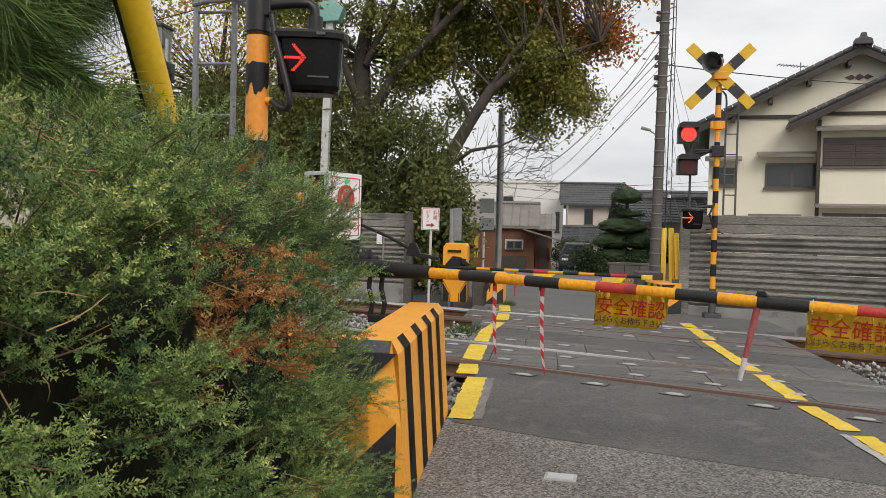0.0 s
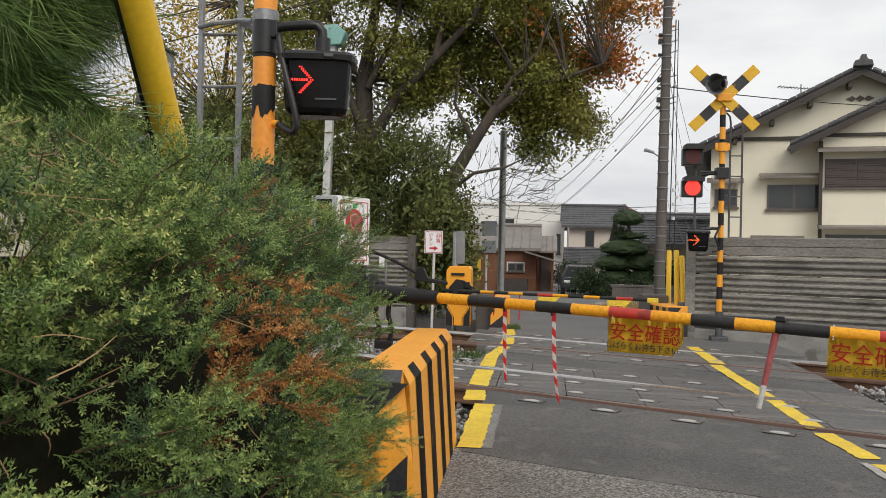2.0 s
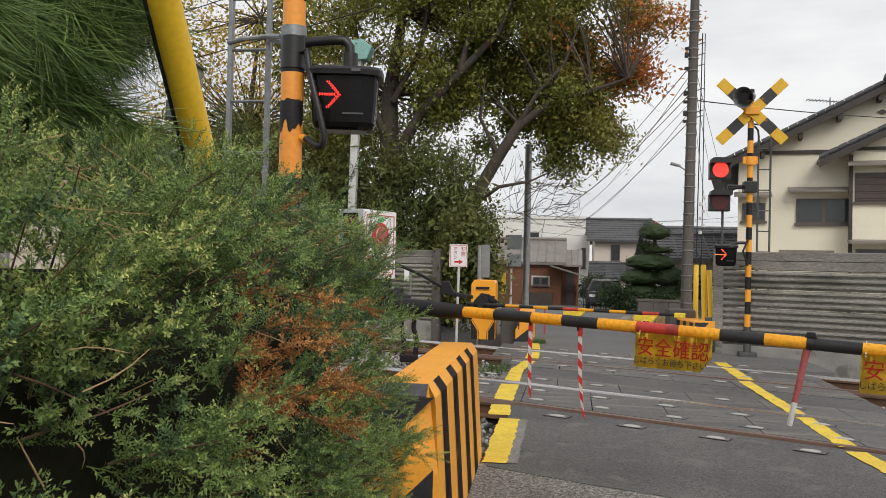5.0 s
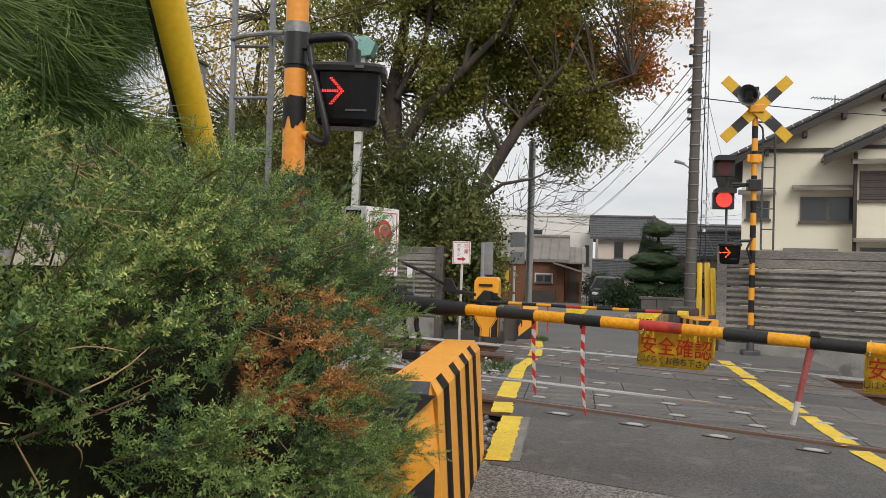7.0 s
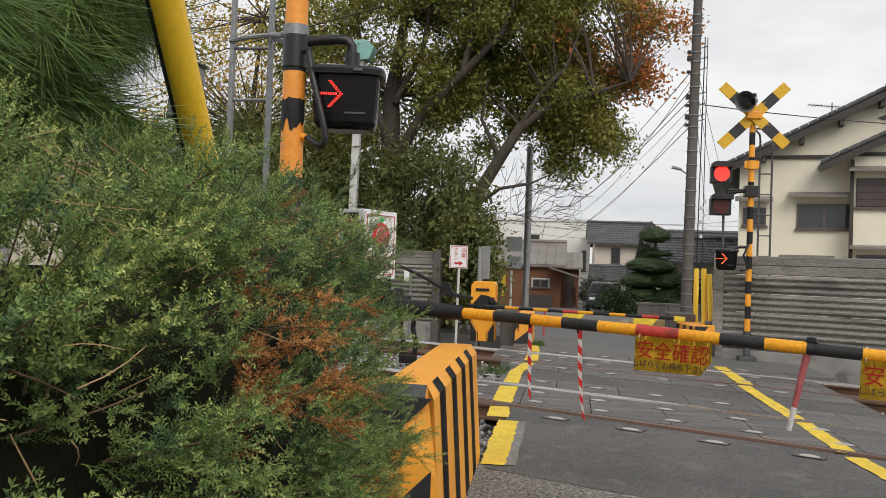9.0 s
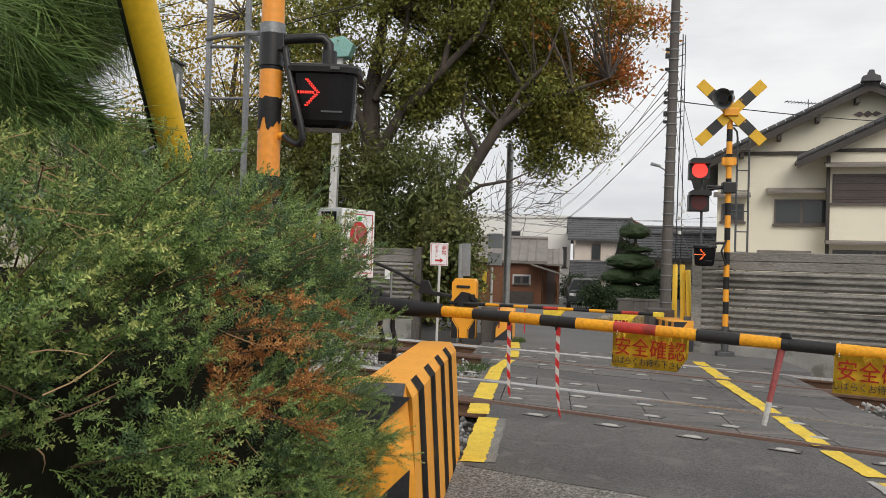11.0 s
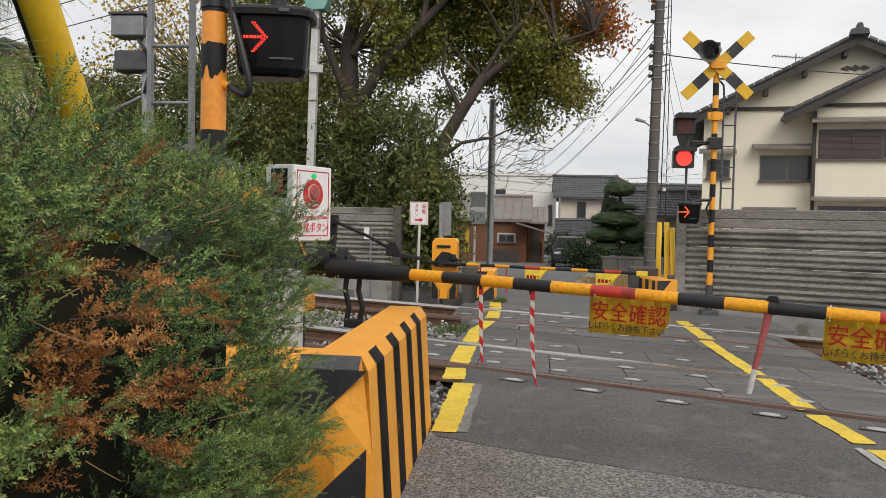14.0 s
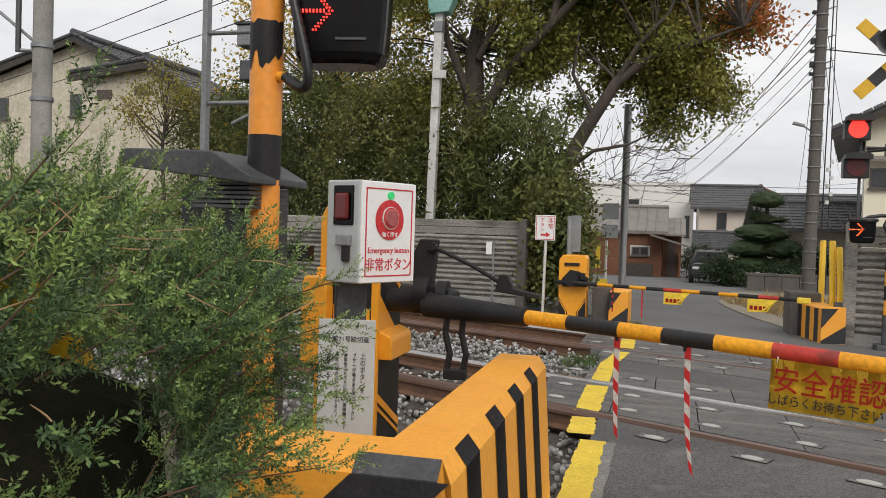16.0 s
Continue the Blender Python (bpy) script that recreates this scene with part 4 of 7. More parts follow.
def arm_sign(s, w=0.40, h=0.175, first="安全確認", cut=True):
    g = thing("hanging_sign", "yellow plastic warning sign with red Japanese letters under the barrier arm", "sign", ARM @ pose(s, -0.036, -0.035), "barrier signs")
    bm = bmesh.new()
    n = 10
    out = []
    def edge(x, z):
        return Vector((x, 0.003 * math.sin(x * 16) * (0.3 - z * 3), z))
    top = [bm.verts.new(edge(w * i / n, 0.012)) for i in range(n + 1)]
    mid = [bm.verts.new(edge(w * i / n, -h * 0.5)) for i in range(n + 1)]
    bot = [bm.verts.new(edge(w * i / n - (0.05 * (i / n) ** 6 if cut else 0), -h + 0.012 * (i / n))) for i in range(n + 1)]
    for a, b in ((top, mid), (mid, bot)):
        for i in range(n):
            bm.faces.new((a[i], b[i], b[i + 1], a[i + 1]))
    bmesh.ops.solidify(bm, geom=bm.faces[:], thickness=0.003)
    part("sheet", bm, "sign_yellow", g, "sagging yellow plastic sheet", smooth=True)
    text_part(first, 0.105, "ink_red", g, pose(w * 0.5, -0.010, -0.066, 90), depth=0.003, squeeze=0.90)
    text_part("しばらくお待ち下さい", 0.044, "ink_black", g, pose(w * 0.47, -0.010, -0.136, 90), depth=0.003, squeeze=0.88)
    part("tie", tube([(0.02, 0.036, 0.07), (0.02, 0.0, 0.0)], 0.003, 6), "white_plastic", g)
    return g


arm_sign(0.0)
arm_sign(1.08)


def road_cover():
    c = thing("drain_cover", "small rectangular grey metal cover set in the asphalt", "drain cover", pose(0.55, -2.56, -0.004, 0, 0, -6))
    part("frame", box(-0.078, 0.078, -0.062, 0.062, -0.01, 0.004, 0.003), "white_line", c)
    part("lid", box(-0.062, 0.062, -0.046, 0.046, 0.004, 0.008, 0.002), "grey_paint", c)


road_cover()


def guy_cover():
    g = thing("guy_wire_cover", "yellow plastic cover on a slanting guy wire with a black seam", "guy wire cover", None)
    a, b = Vector((-0.655, -4.30, 1.5)), Vector((-0.53, -5.54, 3.0))
    d = (b - a).normalized()
    lo, hi = a - d * 1.9, a + d * 2.2
    part("cover", tube([lo + (hi - lo) * i / 8 for i in range(9)], 0.041, 24), "yellow_cover", g, "yellow plastic tube")
    side = d.cross(Vector((0.3, -1, 0))).normalized()
    off = (-side if side.x > 0 else side) * 0.040
    part("seam", tube([lo + off, hi + off], 0.012, 8), "black_plastic", g, "black seam strip")


guy_cover()


# ---- the conifer hedge ----
def spray(seed, length=0.10, shoots=5):
    """A spray along +x: a stem and side shoots, each a dense brush of short flat blades; returns the older blades and those of the shoot ends."""
    r = np.random.default_rng(seed)
    old, young = ([], []), ([], [])

    def shoot(o, d, L, bare, bend):
        s = np.cross([0.13, 0.21, 1.0], d)
        s /= np.linalg.norm(s)
        u = np.cross(d, s)
        V, T = old
        k = len(V)
        V.extend([o - s * 0.0011, o + s * 0.0011, o + d * L + bend * L])
        T.append([k, k + 1, k + 2])
        m = max(10, int(L * (1 - bare) / 0.0019))
        for i in range(m):
            t = bare + (1 - bare) * (i + 0.5) / m
            a = i * 2.4 + r.uniform(-0.3, 0.3)
            f = r.uniform(0.88, 1.18) * (1 - 0.7 * max(0.0, t - 0.8) / 0.2)
            n = d * math.cos(f) + (s * math.cos(a) + u * math.sin(a)) * math.sin(f)
            w = np.cross(n, d) + r.normal(size=3) * 0.2
            w *= 0.0019 / (np.linalg.norm(w) + 1e-9)
            l = r.uniform(0.0082, 0.0108) * (1 - 0.2 * t ** 4)
            p = o + d * L * t + bend * L * t * t
            V, T = young if t > 0.68 else old
            k = len(V)
            V.extend([p, p + n * l * 0.55 + w, p + n * l, p + n * l * 0.55 - w])
            T.extend([[k, k + 1, k + 2], [k, k + 2, k + 3]])

    x = np.array([1.0, 0.0, 0.0])
    shoot(np.zeros(3), x, length, 0.15, np.array([0.0, r.normal() * 0.08, r.normal() * 0.12]))
    for i in range(shoots):
        t = 0.08 + 0.66 * (i + r.uniform(-0.3, 0.3)) / shoots
        f, a = r.uniform(0.55, 0.90), i * 2.6 + r.uniform(-0.5, 0.5)
        d = np.array([math.cos(f), math.sin(f) * math.cos(a), math.sin(f) * math.sin(a) * 0.7 + 0.10])
        shoot(x * length * t, d / np.linalg.norm(d), length * (0.58 - 0.2 * t) * r.uniform(0.8, 1.2), 0.05, np.array([0.12, 0.0, r.normal() * 0.1]))
    return tuple((np.array(V), np.array(T)) for V, T in (old, young))


def hedge():
    h = thing("conifer_hedge", "dense dark green juniper hedge with a dead brown patch", "hedge")
    n3 = lambda p, s: noise.noise(Vector(p) * s)
    cx, cy = -0.83, -5.01
    rx, ry = 0.70, 1.15
    TOP = 1.33
    rr = random.Random(11)

    def shell(a, z):
        """Radius point of the hedge's outline at angle a, height z (0 to 1)."""
        p = 4.0
        c, s = math.cos(a), math.sin(a)
        k = (abs(c) ** p + abs(s) ** p) ** (-1 / p)
        g = 0.93 + 0.12 * math.sin(min(z, 0.9) * 2.6) if z < 0.8 else 1.05 - (z - 0.8) * 0.45
        y = cy + ry * k * s * g
        return Vector((cx + rx * k * c * g + (0.14 * (1 - z) * max(0.0, min(1.0, (-4.2 - y) / 0.3)) if c > 0 else 0), y, 0))

    P, D, U, S, tone, dry = [], [], [], [], [], []
    stems = bmesh.new()
    patch, reach = Vector((-0.17, -5.15, 1.0)), Vector((0.25, 0.165, 0.18))

    def bough(p, nrm, L, count, size, base_tone):
        """A bough from inside the hedge with sprays to both sides in its own plane, and one at its end."""
        d = (nrm * 1.0 + Vector((rr.gauss(0.28, 0.38), rr.gauss(-0.05, 0.45), rr.gauss(0.10, 0.30)))).normalized()
        side = d.cross(Vector((rr.gauss(0, 0.3), rr.gauss(0, 0.3), 1))).normalized()
        up = side.cross(d)
        bend = rr.uniform(-0.25, 0.15)
        at = lambda t: p + d * (L * t) + up * (bend * L * t * t)
        tube([at(0.25), at(0.6), at(1)], [0.0016, 0.0013, 0.0008], 5, stems, caps=False)
        e = at(0.75) - patch
        far = (e.x / reach.x) ** 2 + (e.y / reach.y) ** 2 + (e.z / reach.z) ** 2
        dead_bough = far < 1.0 or (far < 1.9 and rr.random() < 0.25) or rr.random() < 0.008
        for k in range(count):
            t = 0.12 + 0.88 * k / (count - 1)
            f = 0.0 if k == count - 1 else rr.uniform(0.45, 0.85) * (1 if k % 2 else -1)
            w = (d + up * 2 * bend * t).normalized()
            P.append(at(t) + side * rr.gauss(0, 0.004))
            D.append(w * math.cos(f) + side * math.sin(f) + up * rr.gauss(0.05, 0.20))
            U.append(up + side * rr.gauss(0, 0.25))
            S.append(size * rr.uniform(0.70, 1.05) * (1.0 - 0.25 * t))
            tone.append(base_tone + rr.gauss(0, 0.12) + (0.14 if t > 0.8 else -0.05))
            dry.append(dead_bough and rr.random() < 0.92)

    placed = 0
    while placed < 850:
        if rr.random() < 0.64:
            a = rr.uniform(-1.7, -0.5) if rr.random() < 0.30 else rr.uniform(-0.7, 1.0) if rr.random() < 0.3 else rr.uniform(-1.45, 1.75)
            z = rr.uniform(0.12, 1.0) ** 0.9
            q = shell(a, z)
            p = Vector((q.x, q.y, z * TOP))
            nrm = Vector((math.cos(a), math.sin(a) * 0.6, 0.30 + 0.5 * z)).normalized()
        else:
            x, y = rr.uniform(-0.75, 1), rr.uniform(-1, 1)
            p = Vector((cx + rx * 0.98 * x, cy + ry * 0.98 * y, TOP + 0.02 - 0.10 * abs(x) ** 3 - 0.06 * abs(y) ** 3))
            nrm = Vector((0.45 * x + 0.15, 0.35 * y, 1)).normalized()
        hollow = n3(p, 3.4)
        if hollow < -0.30 and rr.random() < 0.85:
            continue
        L = rr.uniform(0.15, 0.25)
        start = p + nrm * (n3(p, 2.6) * 0.09 - L * 0.78)
        # tone falls with height, put into the colour to offset bright light from above
        bough(start, nrm, L, rr.randint(5, 7), rr.uniform(0.85, 1.15), 0.58 - 0.20 * (p.z / TOP) ** 2 + 0.6 * n3(p, 2.4))
        placed += 1
    # long leaders that stand clear of the surface
    for i in range(24):
        a, z = rr.uniform(-1.0, 1.6), rr.uniform(0.25, 1.0)
        q = shell(a, z)
        nrm = Vector((math.cos(a), math.sin(a) * 0.7, 0.30)).normalized()
        bough(Vector((q.x, q.y, z * TOP)) - nrm * 0.15, nrm, rr.uniform(0.22, 0.30), 8, 0.8, 0.62)
    # sprays deeper in, all in the darker green: inner shade put into their colour
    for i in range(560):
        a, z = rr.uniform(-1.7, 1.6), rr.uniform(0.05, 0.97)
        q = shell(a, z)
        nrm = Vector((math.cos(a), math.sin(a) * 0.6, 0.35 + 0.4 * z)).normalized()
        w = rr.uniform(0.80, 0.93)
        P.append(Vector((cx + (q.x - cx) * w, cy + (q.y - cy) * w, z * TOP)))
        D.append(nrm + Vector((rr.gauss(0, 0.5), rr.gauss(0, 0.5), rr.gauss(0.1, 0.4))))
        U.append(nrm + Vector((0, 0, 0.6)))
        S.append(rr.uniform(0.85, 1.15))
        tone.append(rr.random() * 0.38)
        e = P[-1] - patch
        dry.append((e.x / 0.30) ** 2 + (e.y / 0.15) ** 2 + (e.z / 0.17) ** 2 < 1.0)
    tone = np.array(tone)
    P, D, U, S = (np.array([v[:] if isinstance(v, Vector) else v for v in q]) for q in (P, D, U, S))
    tmpl = [spray(20 + k) for k in range(8)]
    dead = np.array(dry)
    fresh = (~dead) & (tone > 0.68)
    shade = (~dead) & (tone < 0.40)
    green = ~(dead | fresh | shade)
    old, young = [q[0] for q in tmpl], [q[1] for q in tmpl]
    for nm, sets, m, lb in (("foliage", ((old, fresh), (old, green), (young, shade)), "juniper", "green needle sprays"), ("old_foliage", ((old, shade),), "juniper_shade", "darker green sprays, the deep ones coloured for shade"),
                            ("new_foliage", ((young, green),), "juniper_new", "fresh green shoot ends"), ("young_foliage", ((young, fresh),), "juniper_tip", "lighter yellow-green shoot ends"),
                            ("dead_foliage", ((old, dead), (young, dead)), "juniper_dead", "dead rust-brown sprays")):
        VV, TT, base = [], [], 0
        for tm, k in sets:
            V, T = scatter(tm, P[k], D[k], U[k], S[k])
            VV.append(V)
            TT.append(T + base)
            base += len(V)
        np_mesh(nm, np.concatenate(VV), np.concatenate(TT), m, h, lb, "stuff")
    tagged(part("twig_mass", stems, "twig", h, "thin brown twigs"), kind="stuff")
    # solid inner shell, near-black: the shade between sprays is put into its colour
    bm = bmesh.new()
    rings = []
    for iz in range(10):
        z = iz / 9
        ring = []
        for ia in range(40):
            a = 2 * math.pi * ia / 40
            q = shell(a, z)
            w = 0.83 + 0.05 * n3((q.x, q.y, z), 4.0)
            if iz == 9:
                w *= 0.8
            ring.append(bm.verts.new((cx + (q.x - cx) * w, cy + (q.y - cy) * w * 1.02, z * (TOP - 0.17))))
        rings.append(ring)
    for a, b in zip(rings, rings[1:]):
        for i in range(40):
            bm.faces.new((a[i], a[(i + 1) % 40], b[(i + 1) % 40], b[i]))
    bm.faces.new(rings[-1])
    part("inner_mass", bm, "shade_core", h, "near-black inner shell standing in for shade between the sprays")
    # fallen straw-coloured pine needles lying in pairs and small heaps on the sprays
    bm = bmesh.new()
    heaps = [(rr.uniform(-0.95, -0.2), rr.uniform(-5.95, -4.1)) for _ in range(26)]
    for i in range(330):
        hx, hy = heaps[i % 26]
        x, y = (hx + rr.gauss(0, 0.045), hy + rr.gauss(0, 0.045)) if i % 4 else (rr.uniform(-0.9, -0.1), rr.uniform(-5.95, -4.1))
        p = Vector((x, y, TOP + 0.03 - 0.10 * abs((x - cx) / rx) ** 3 + rr.uniform(-0.06, 0.02)))
        if i % 5 == 0:
            a, z = rr.uniform(-1.3, 0.6), rr.uniform(0.4, 0.95)
            q = shell(a, z)
            p = Vector((q.x - 0.01, q.y, z * TOP))
        a, L = rr.uniform(0, 6.28), rr.uniform(0.014, 0.034)
        d, e = Vector((math.cos(a), math.sin(a), rr.gauss(0, 0.4))), Vector((-math.sin(a), math.cos(a), rr.gauss(0, 0.5))) * rr.uniform(-0.5, 0.5)
        tube([p + (d * k + e * k * k * 0.35) * L for k in (0, 1, 2, 3)], [0.0008, 0.0009, 0.0008, 0.0004], 4, bm)
    tagged(part("fallen_needles", bm, "straw", h, "fallen straw-coloured pine needles"), kind="stuff")


M["straw"] = mat("straw", (0.50, 0.33, 0.18), (0.40, 0.24, 0.12), 0.8, 8, bump=0)
hedge()


def broadleaf_weed():
    w = thing("broadleaf_weed", "small plant with pale green broad leaves in the hedge", "plant", pose(-0.06, -5.60, 0.80))
    part("stem", tube([(-0.10, 0.03, -0.12), (-0.03, 0.01, -0.05), (0, 0, 0)], 0.003, 6), "weed", w)
    for a, up, L in ((0, 0.1, 0.07), (75, 0.5, 0.06), (150, 0.2, 0.055), (-70, -0.1, 0.075), (-140, 0.4, 0.05)):
        bm = bmesh.new()
        n = 8
        rows = []
        for i in range(n + 1):
            t = i / n
            wd = 0.021 * math.sin(math.pi * min(1, t * 0.92 + 0.06)) ** 0.8
            rows.append([bm.verts.new((L * t, -wd, 0.004 - 0.02 * t * t)), bm.verts.new((L * t, 0, -0.02 * t * t)), bm.verts.new((L * t, wd, 0.004 - 0.02 * t * t))])
        for p, q in zip(rows, rows[1:]):
            bm.faces.new((p[0], p[1], q[1], q[0]))
            bm.faces.new((p[1], p[2], q[2], q[1]))
        part("leaf", bm, "broad_leaf", w, smooth=True, at=pose(0, 0, 0, 0, -math.degrees(up), a))


M["broad_leaf"] = leafmat("broad_leaf", (0.30, 0.42, 0.12), (0.24, 0.36, 0.09), 20, 0.45, 0.1, 0.3)
broadleaf_weed()


def garden_soil():
    tagged(part("verge", prism([(-6, -12), (-0.17, -12), (-0.17, -3.3), (-0.5, -2.2), (-6, -1.6)], -0.3, -0.02, "z"), "soil"), "bare earth verge under the hedge", "verge", kind="structure")


garden_soil()


def pine():
    t = thing("pine_tree", "pine branch with long drooping green needles", "tree", pose(0, 0, 0))
    trunk = [(-2.3, -4.5, -0.05), (-2.25, -4.5, 1.2), (-2.1, -4.5, 2.2), (-1.9, -4.5, 3.2)]
    part("trunk", tube(trunk, [0.10, 0.09, 0.075, 0.05], 12), "bark", t, "dark flaking bark")
    r = random.Random(8)
    limbs = [[(-2.1, -4.5, 2.0), (-1.5, -4.55, 1.98), (-1.1, -4.6, 1.88), (-0.80, -4.62, 1.74)], [(-2.15, -4.5, 1.7), (-1.6, -4.75, 1.76), (-1.15, -4.8, 1.72), (-0.86, -4.85, 1.60)],
             [(-2.0, -4.5, 2.2), (-1.4, -4.4, 2.1), (-1.0, -4.4, 1.98), (-0.74, -4.42, 1.86)], [(-2.1, -4.6, 2.0), (-1.5, -5.0, 1.95), (-1.1, -5.1, 1.82), (-0.84, -5.12, 1.72)],
             [(-2.1, -4.5, 1.6), (-1.5, -4.6, 1.66), (-1.1, -4.62, 1.62), (-0.85, -4.6, 1.54)]]
    tuft = []
    for L in limbs:
        part("limb", tube(L, [0.03, 0.022, 0.014, 0.006], 8), "bark", t)
        for k in range(1, 4):
            for _ in range(22):
                a, b = Vector(L[k - 1]), Vector(L[k])
                p = a.lerp(b, r.uniform(0.2, 1.0)) + Vector((r.gauss(-0.03, 0.07), r.gauss(0, 0.10), r.gauss(0, 0.08)))
                tuft.append((p, (b - a).normalized()))
    tm = []
    for s in range(5):
        q = np.random.default_rng(70 + s)
        V, T = [], []
        for i in range(130):
            a, f = q.uniform(0, 6.28), abs(q.normal(0.50, 0.24))
            d = np.array([math.cos(f), math.sin(f) * math.cos(a), math.sin(f) * math.sin(a)])
            o = np.array([q.uniform(-0.09, 0.02), 0, 0])
            s_ = np.cross(d, q.normal(size=3))
            s_ /= np.linalg.norm(s_)
            L = q.uniform(0.13, 0.20)
            k = len(V)
            m1 = o + d * L * 0.5
            e = o + d * L + np.array([0.0, 0.0, q.normal() * 0.008])
            V += [o - s_ * 0.0011, o + s_ * 0.0011, m1 + s_ * 0.0011, m1 - s_ * 0.0011, e]
            T += [[k, k + 1, k + 2], [k, k + 2, k + 3], [k + 3, k + 2, k + 4]]
        tm.append((np.array(V), np.array(T)))
    P = np.array([p[:] for p, d in tuft])
    D = np.array([(d * 0.8 + Vector((r.gauss(0.25, 0.25), r.gauss(-0.1, 0.35), r.gauss(-0.55, 0.28))))[:] for p, d in tuft])
    V, T = scatter(tm, P, D, np.tile([0, 0, 1.0], (len(P), 1)), np.array([r.uniform(0.9, 1.35) for _ in tuft]))
    np_mesh("needles", V, T, "pine_needle", t, "long thin green needles", "stuff")


pine()


# ---- beyond the tracks ----


def striped_pole(x, y, top, r=0.042):
    p = thing("crossing_signal", "orange and black banded crossing signal with a crossbuck and red lamps", "crossing signal", pose(x, y, 0))
    z, k = 0.30, 0
    part("band", tube([(0, 0, -0.25), (0, 0, 0.42)], r * 1.25, 16), "steel_dark", p, "dark steel foot")
    part("foot_plate", box(-0.12, 0.12, -0.1, 0.1, -0.28, 0.06, 0.01), "steel_dark", p)
    z = 0.42
    while z < top:
        z2 = min(top, z + 0.178)
        part("band", tube([(0, 0, z), (0, 0, z2)], r, 16), "orange_metal" if k % 2 == 0 else "black", p)
        z, k = z2, k + 1
    part("pole_head", tube([(0, 0, top), (0, 0, top + 0.17)], r * 1.05, 16), "black", p, "black pole head")
    for zc in (3.50, 2.80):
        part("clamp", tube([(0, 0, zc - 0.06), (0, 0, zc + 0.06)], r * 1.75, 16), "orange_metal", p)
        part("clamp_bolt", box(-r * 2.4, r * 2.4, -0.125 if zc > 3 else -0.03, 0.03, zc - 0.05, zc + 0.06, 0.01), "orange_metal", p)
    # crossbuck: two boards, each in five painted fields
    for s in (-1, 1):
        b = part("board", box(-0.62, 0.62, -0.012, 0.012, -0.075, 0.075, 0.004), "board_yellow", p, "yellow board with black fields")
        b.matrix_basis = pose(0.0, -0.055 - 0.014 * (s + 1), 3.50, 0, s * 44.0, 0)
        for x0 in (-0.41, 0.21):
            q = part("black_field", box(x0, x0 + 0.20, -0.016, -0.0125, -0.075, 0.075), "black_worn", b)
    horn = part("horn", tube([(0, -0.05, 3.72), (-0.05, -0.14, 3.70), (-0.13, -0.24, 3.67), (-0.17, -0.30, 3.655)], [0.055, 0.075, 0.115, 0.150], 20, caps=False), "steel", p, "grey warning horn", smooth=True)
    part("horn_throat", tube([(-0.10, -0.20, 3.68), (-0.15, -0.275, 3.66)], [0.03, 0.06], 16), "black", p)
    # lamps on a side arm
    plates = []
    for zc in (2.66, 2.20):
        lamp = part("lamp_housing", prism([(-0.145, -0.13), (0.145, -0.13), (0.145, 0.11), (0.11, 0.14), (-0.11, 0.14), (-0.145, 0.11)], -0.06, 0.10, "y", bev=0.01), "black_plastic", p, "black lamp housing")
        lamp.matrix_basis = pose(-0.42, -0.02, zc)
        part("hood", prism([(-0.15, 0.09), (0.15, 0.09), (0.15, 0.14), (0.11, 0.165), (-0.11, 0.165), (-0.15, 0.14)], -0.20, -0.05, "y"), "black_plastic", lamp)
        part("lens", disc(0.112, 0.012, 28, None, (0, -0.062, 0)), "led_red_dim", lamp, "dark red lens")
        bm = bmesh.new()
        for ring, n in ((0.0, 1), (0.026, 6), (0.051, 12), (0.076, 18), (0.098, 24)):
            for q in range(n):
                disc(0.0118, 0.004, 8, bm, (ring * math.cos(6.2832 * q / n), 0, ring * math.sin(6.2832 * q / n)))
        # this added plate never stops glowing; sliding it imitates the lamp's blinking
        plates.append(part("led_cluster", bm, "led_red", lamp, "cluster of red light dots that always glows"))
        part("side_arm", tube([(-0.30, 0.03, zc - 0.22 if zc > 2.4 else zc + 0.20), (0, 0, 2.43)], 0.022, 10), "black_plastic", p)
    part("arm_box", box(-0.09, 0.09, -0.09, 0.09, 2.34, 2.50, 0.01), "black_plastic", p, "black junction box")
    part("upright_rod", tube([(-0.36, 0.05, 1.5), (-0.36, 0.05, 2.75)], 0.018, 8), "steel_dark", p)
    part("lower_arm", tube([(0, 0, 1.62), (-0.12, -0.02, 1.62), (-0.25, -0.03, 1.60), (-0.34, -0.04, 1.55)], 0.022, 10), "black_plastic", p)
    part("lower_hose", tube([(-0.02, -0.05, 1.66), (-0.10, -0.12, 1.50), (-0.03, -0.1, 1.30), (-0.14, -0.09, 1.28)], 0.016, 8), "black_plastic", p)
    return plates


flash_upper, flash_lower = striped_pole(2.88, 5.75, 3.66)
direction_box(pose(2.54, 5.62, 1.55, 0, 0, -4), "direction_indicator_far", w=0.30, h=0.27, led="led_orange", k=1.15)
fl = ladder("signal_ladder", "thin grey steel ladder behind the crossing signal", 3.12, 5.95, 0.17, -0.25, 3.18, "steel_dark", 0.30)
part("top_hoop", tube([(0.085, 0, 3.18), (0.06, -0.02, 3.30), (-0.05, -0.10, 3.34), (-0.24, -0.20, 3.33)], 0.014, 8), "steel_dark", fl)
part("top_hoop", tube([(-0.085, 0, 3.18), (-0.10, -0.02, 3.27), (-0.16, -0.1, 3.31), (-0.24, -0.2, 3.30)], 0.014, 8), "steel_dark", fl)
for zc in (0.55, 1.25, 2.1):
    part("stay", tube([(-0.085, 0, zc), (-0.24, -0.2, zc)], 0.012, 6), "steel_dark", fl)


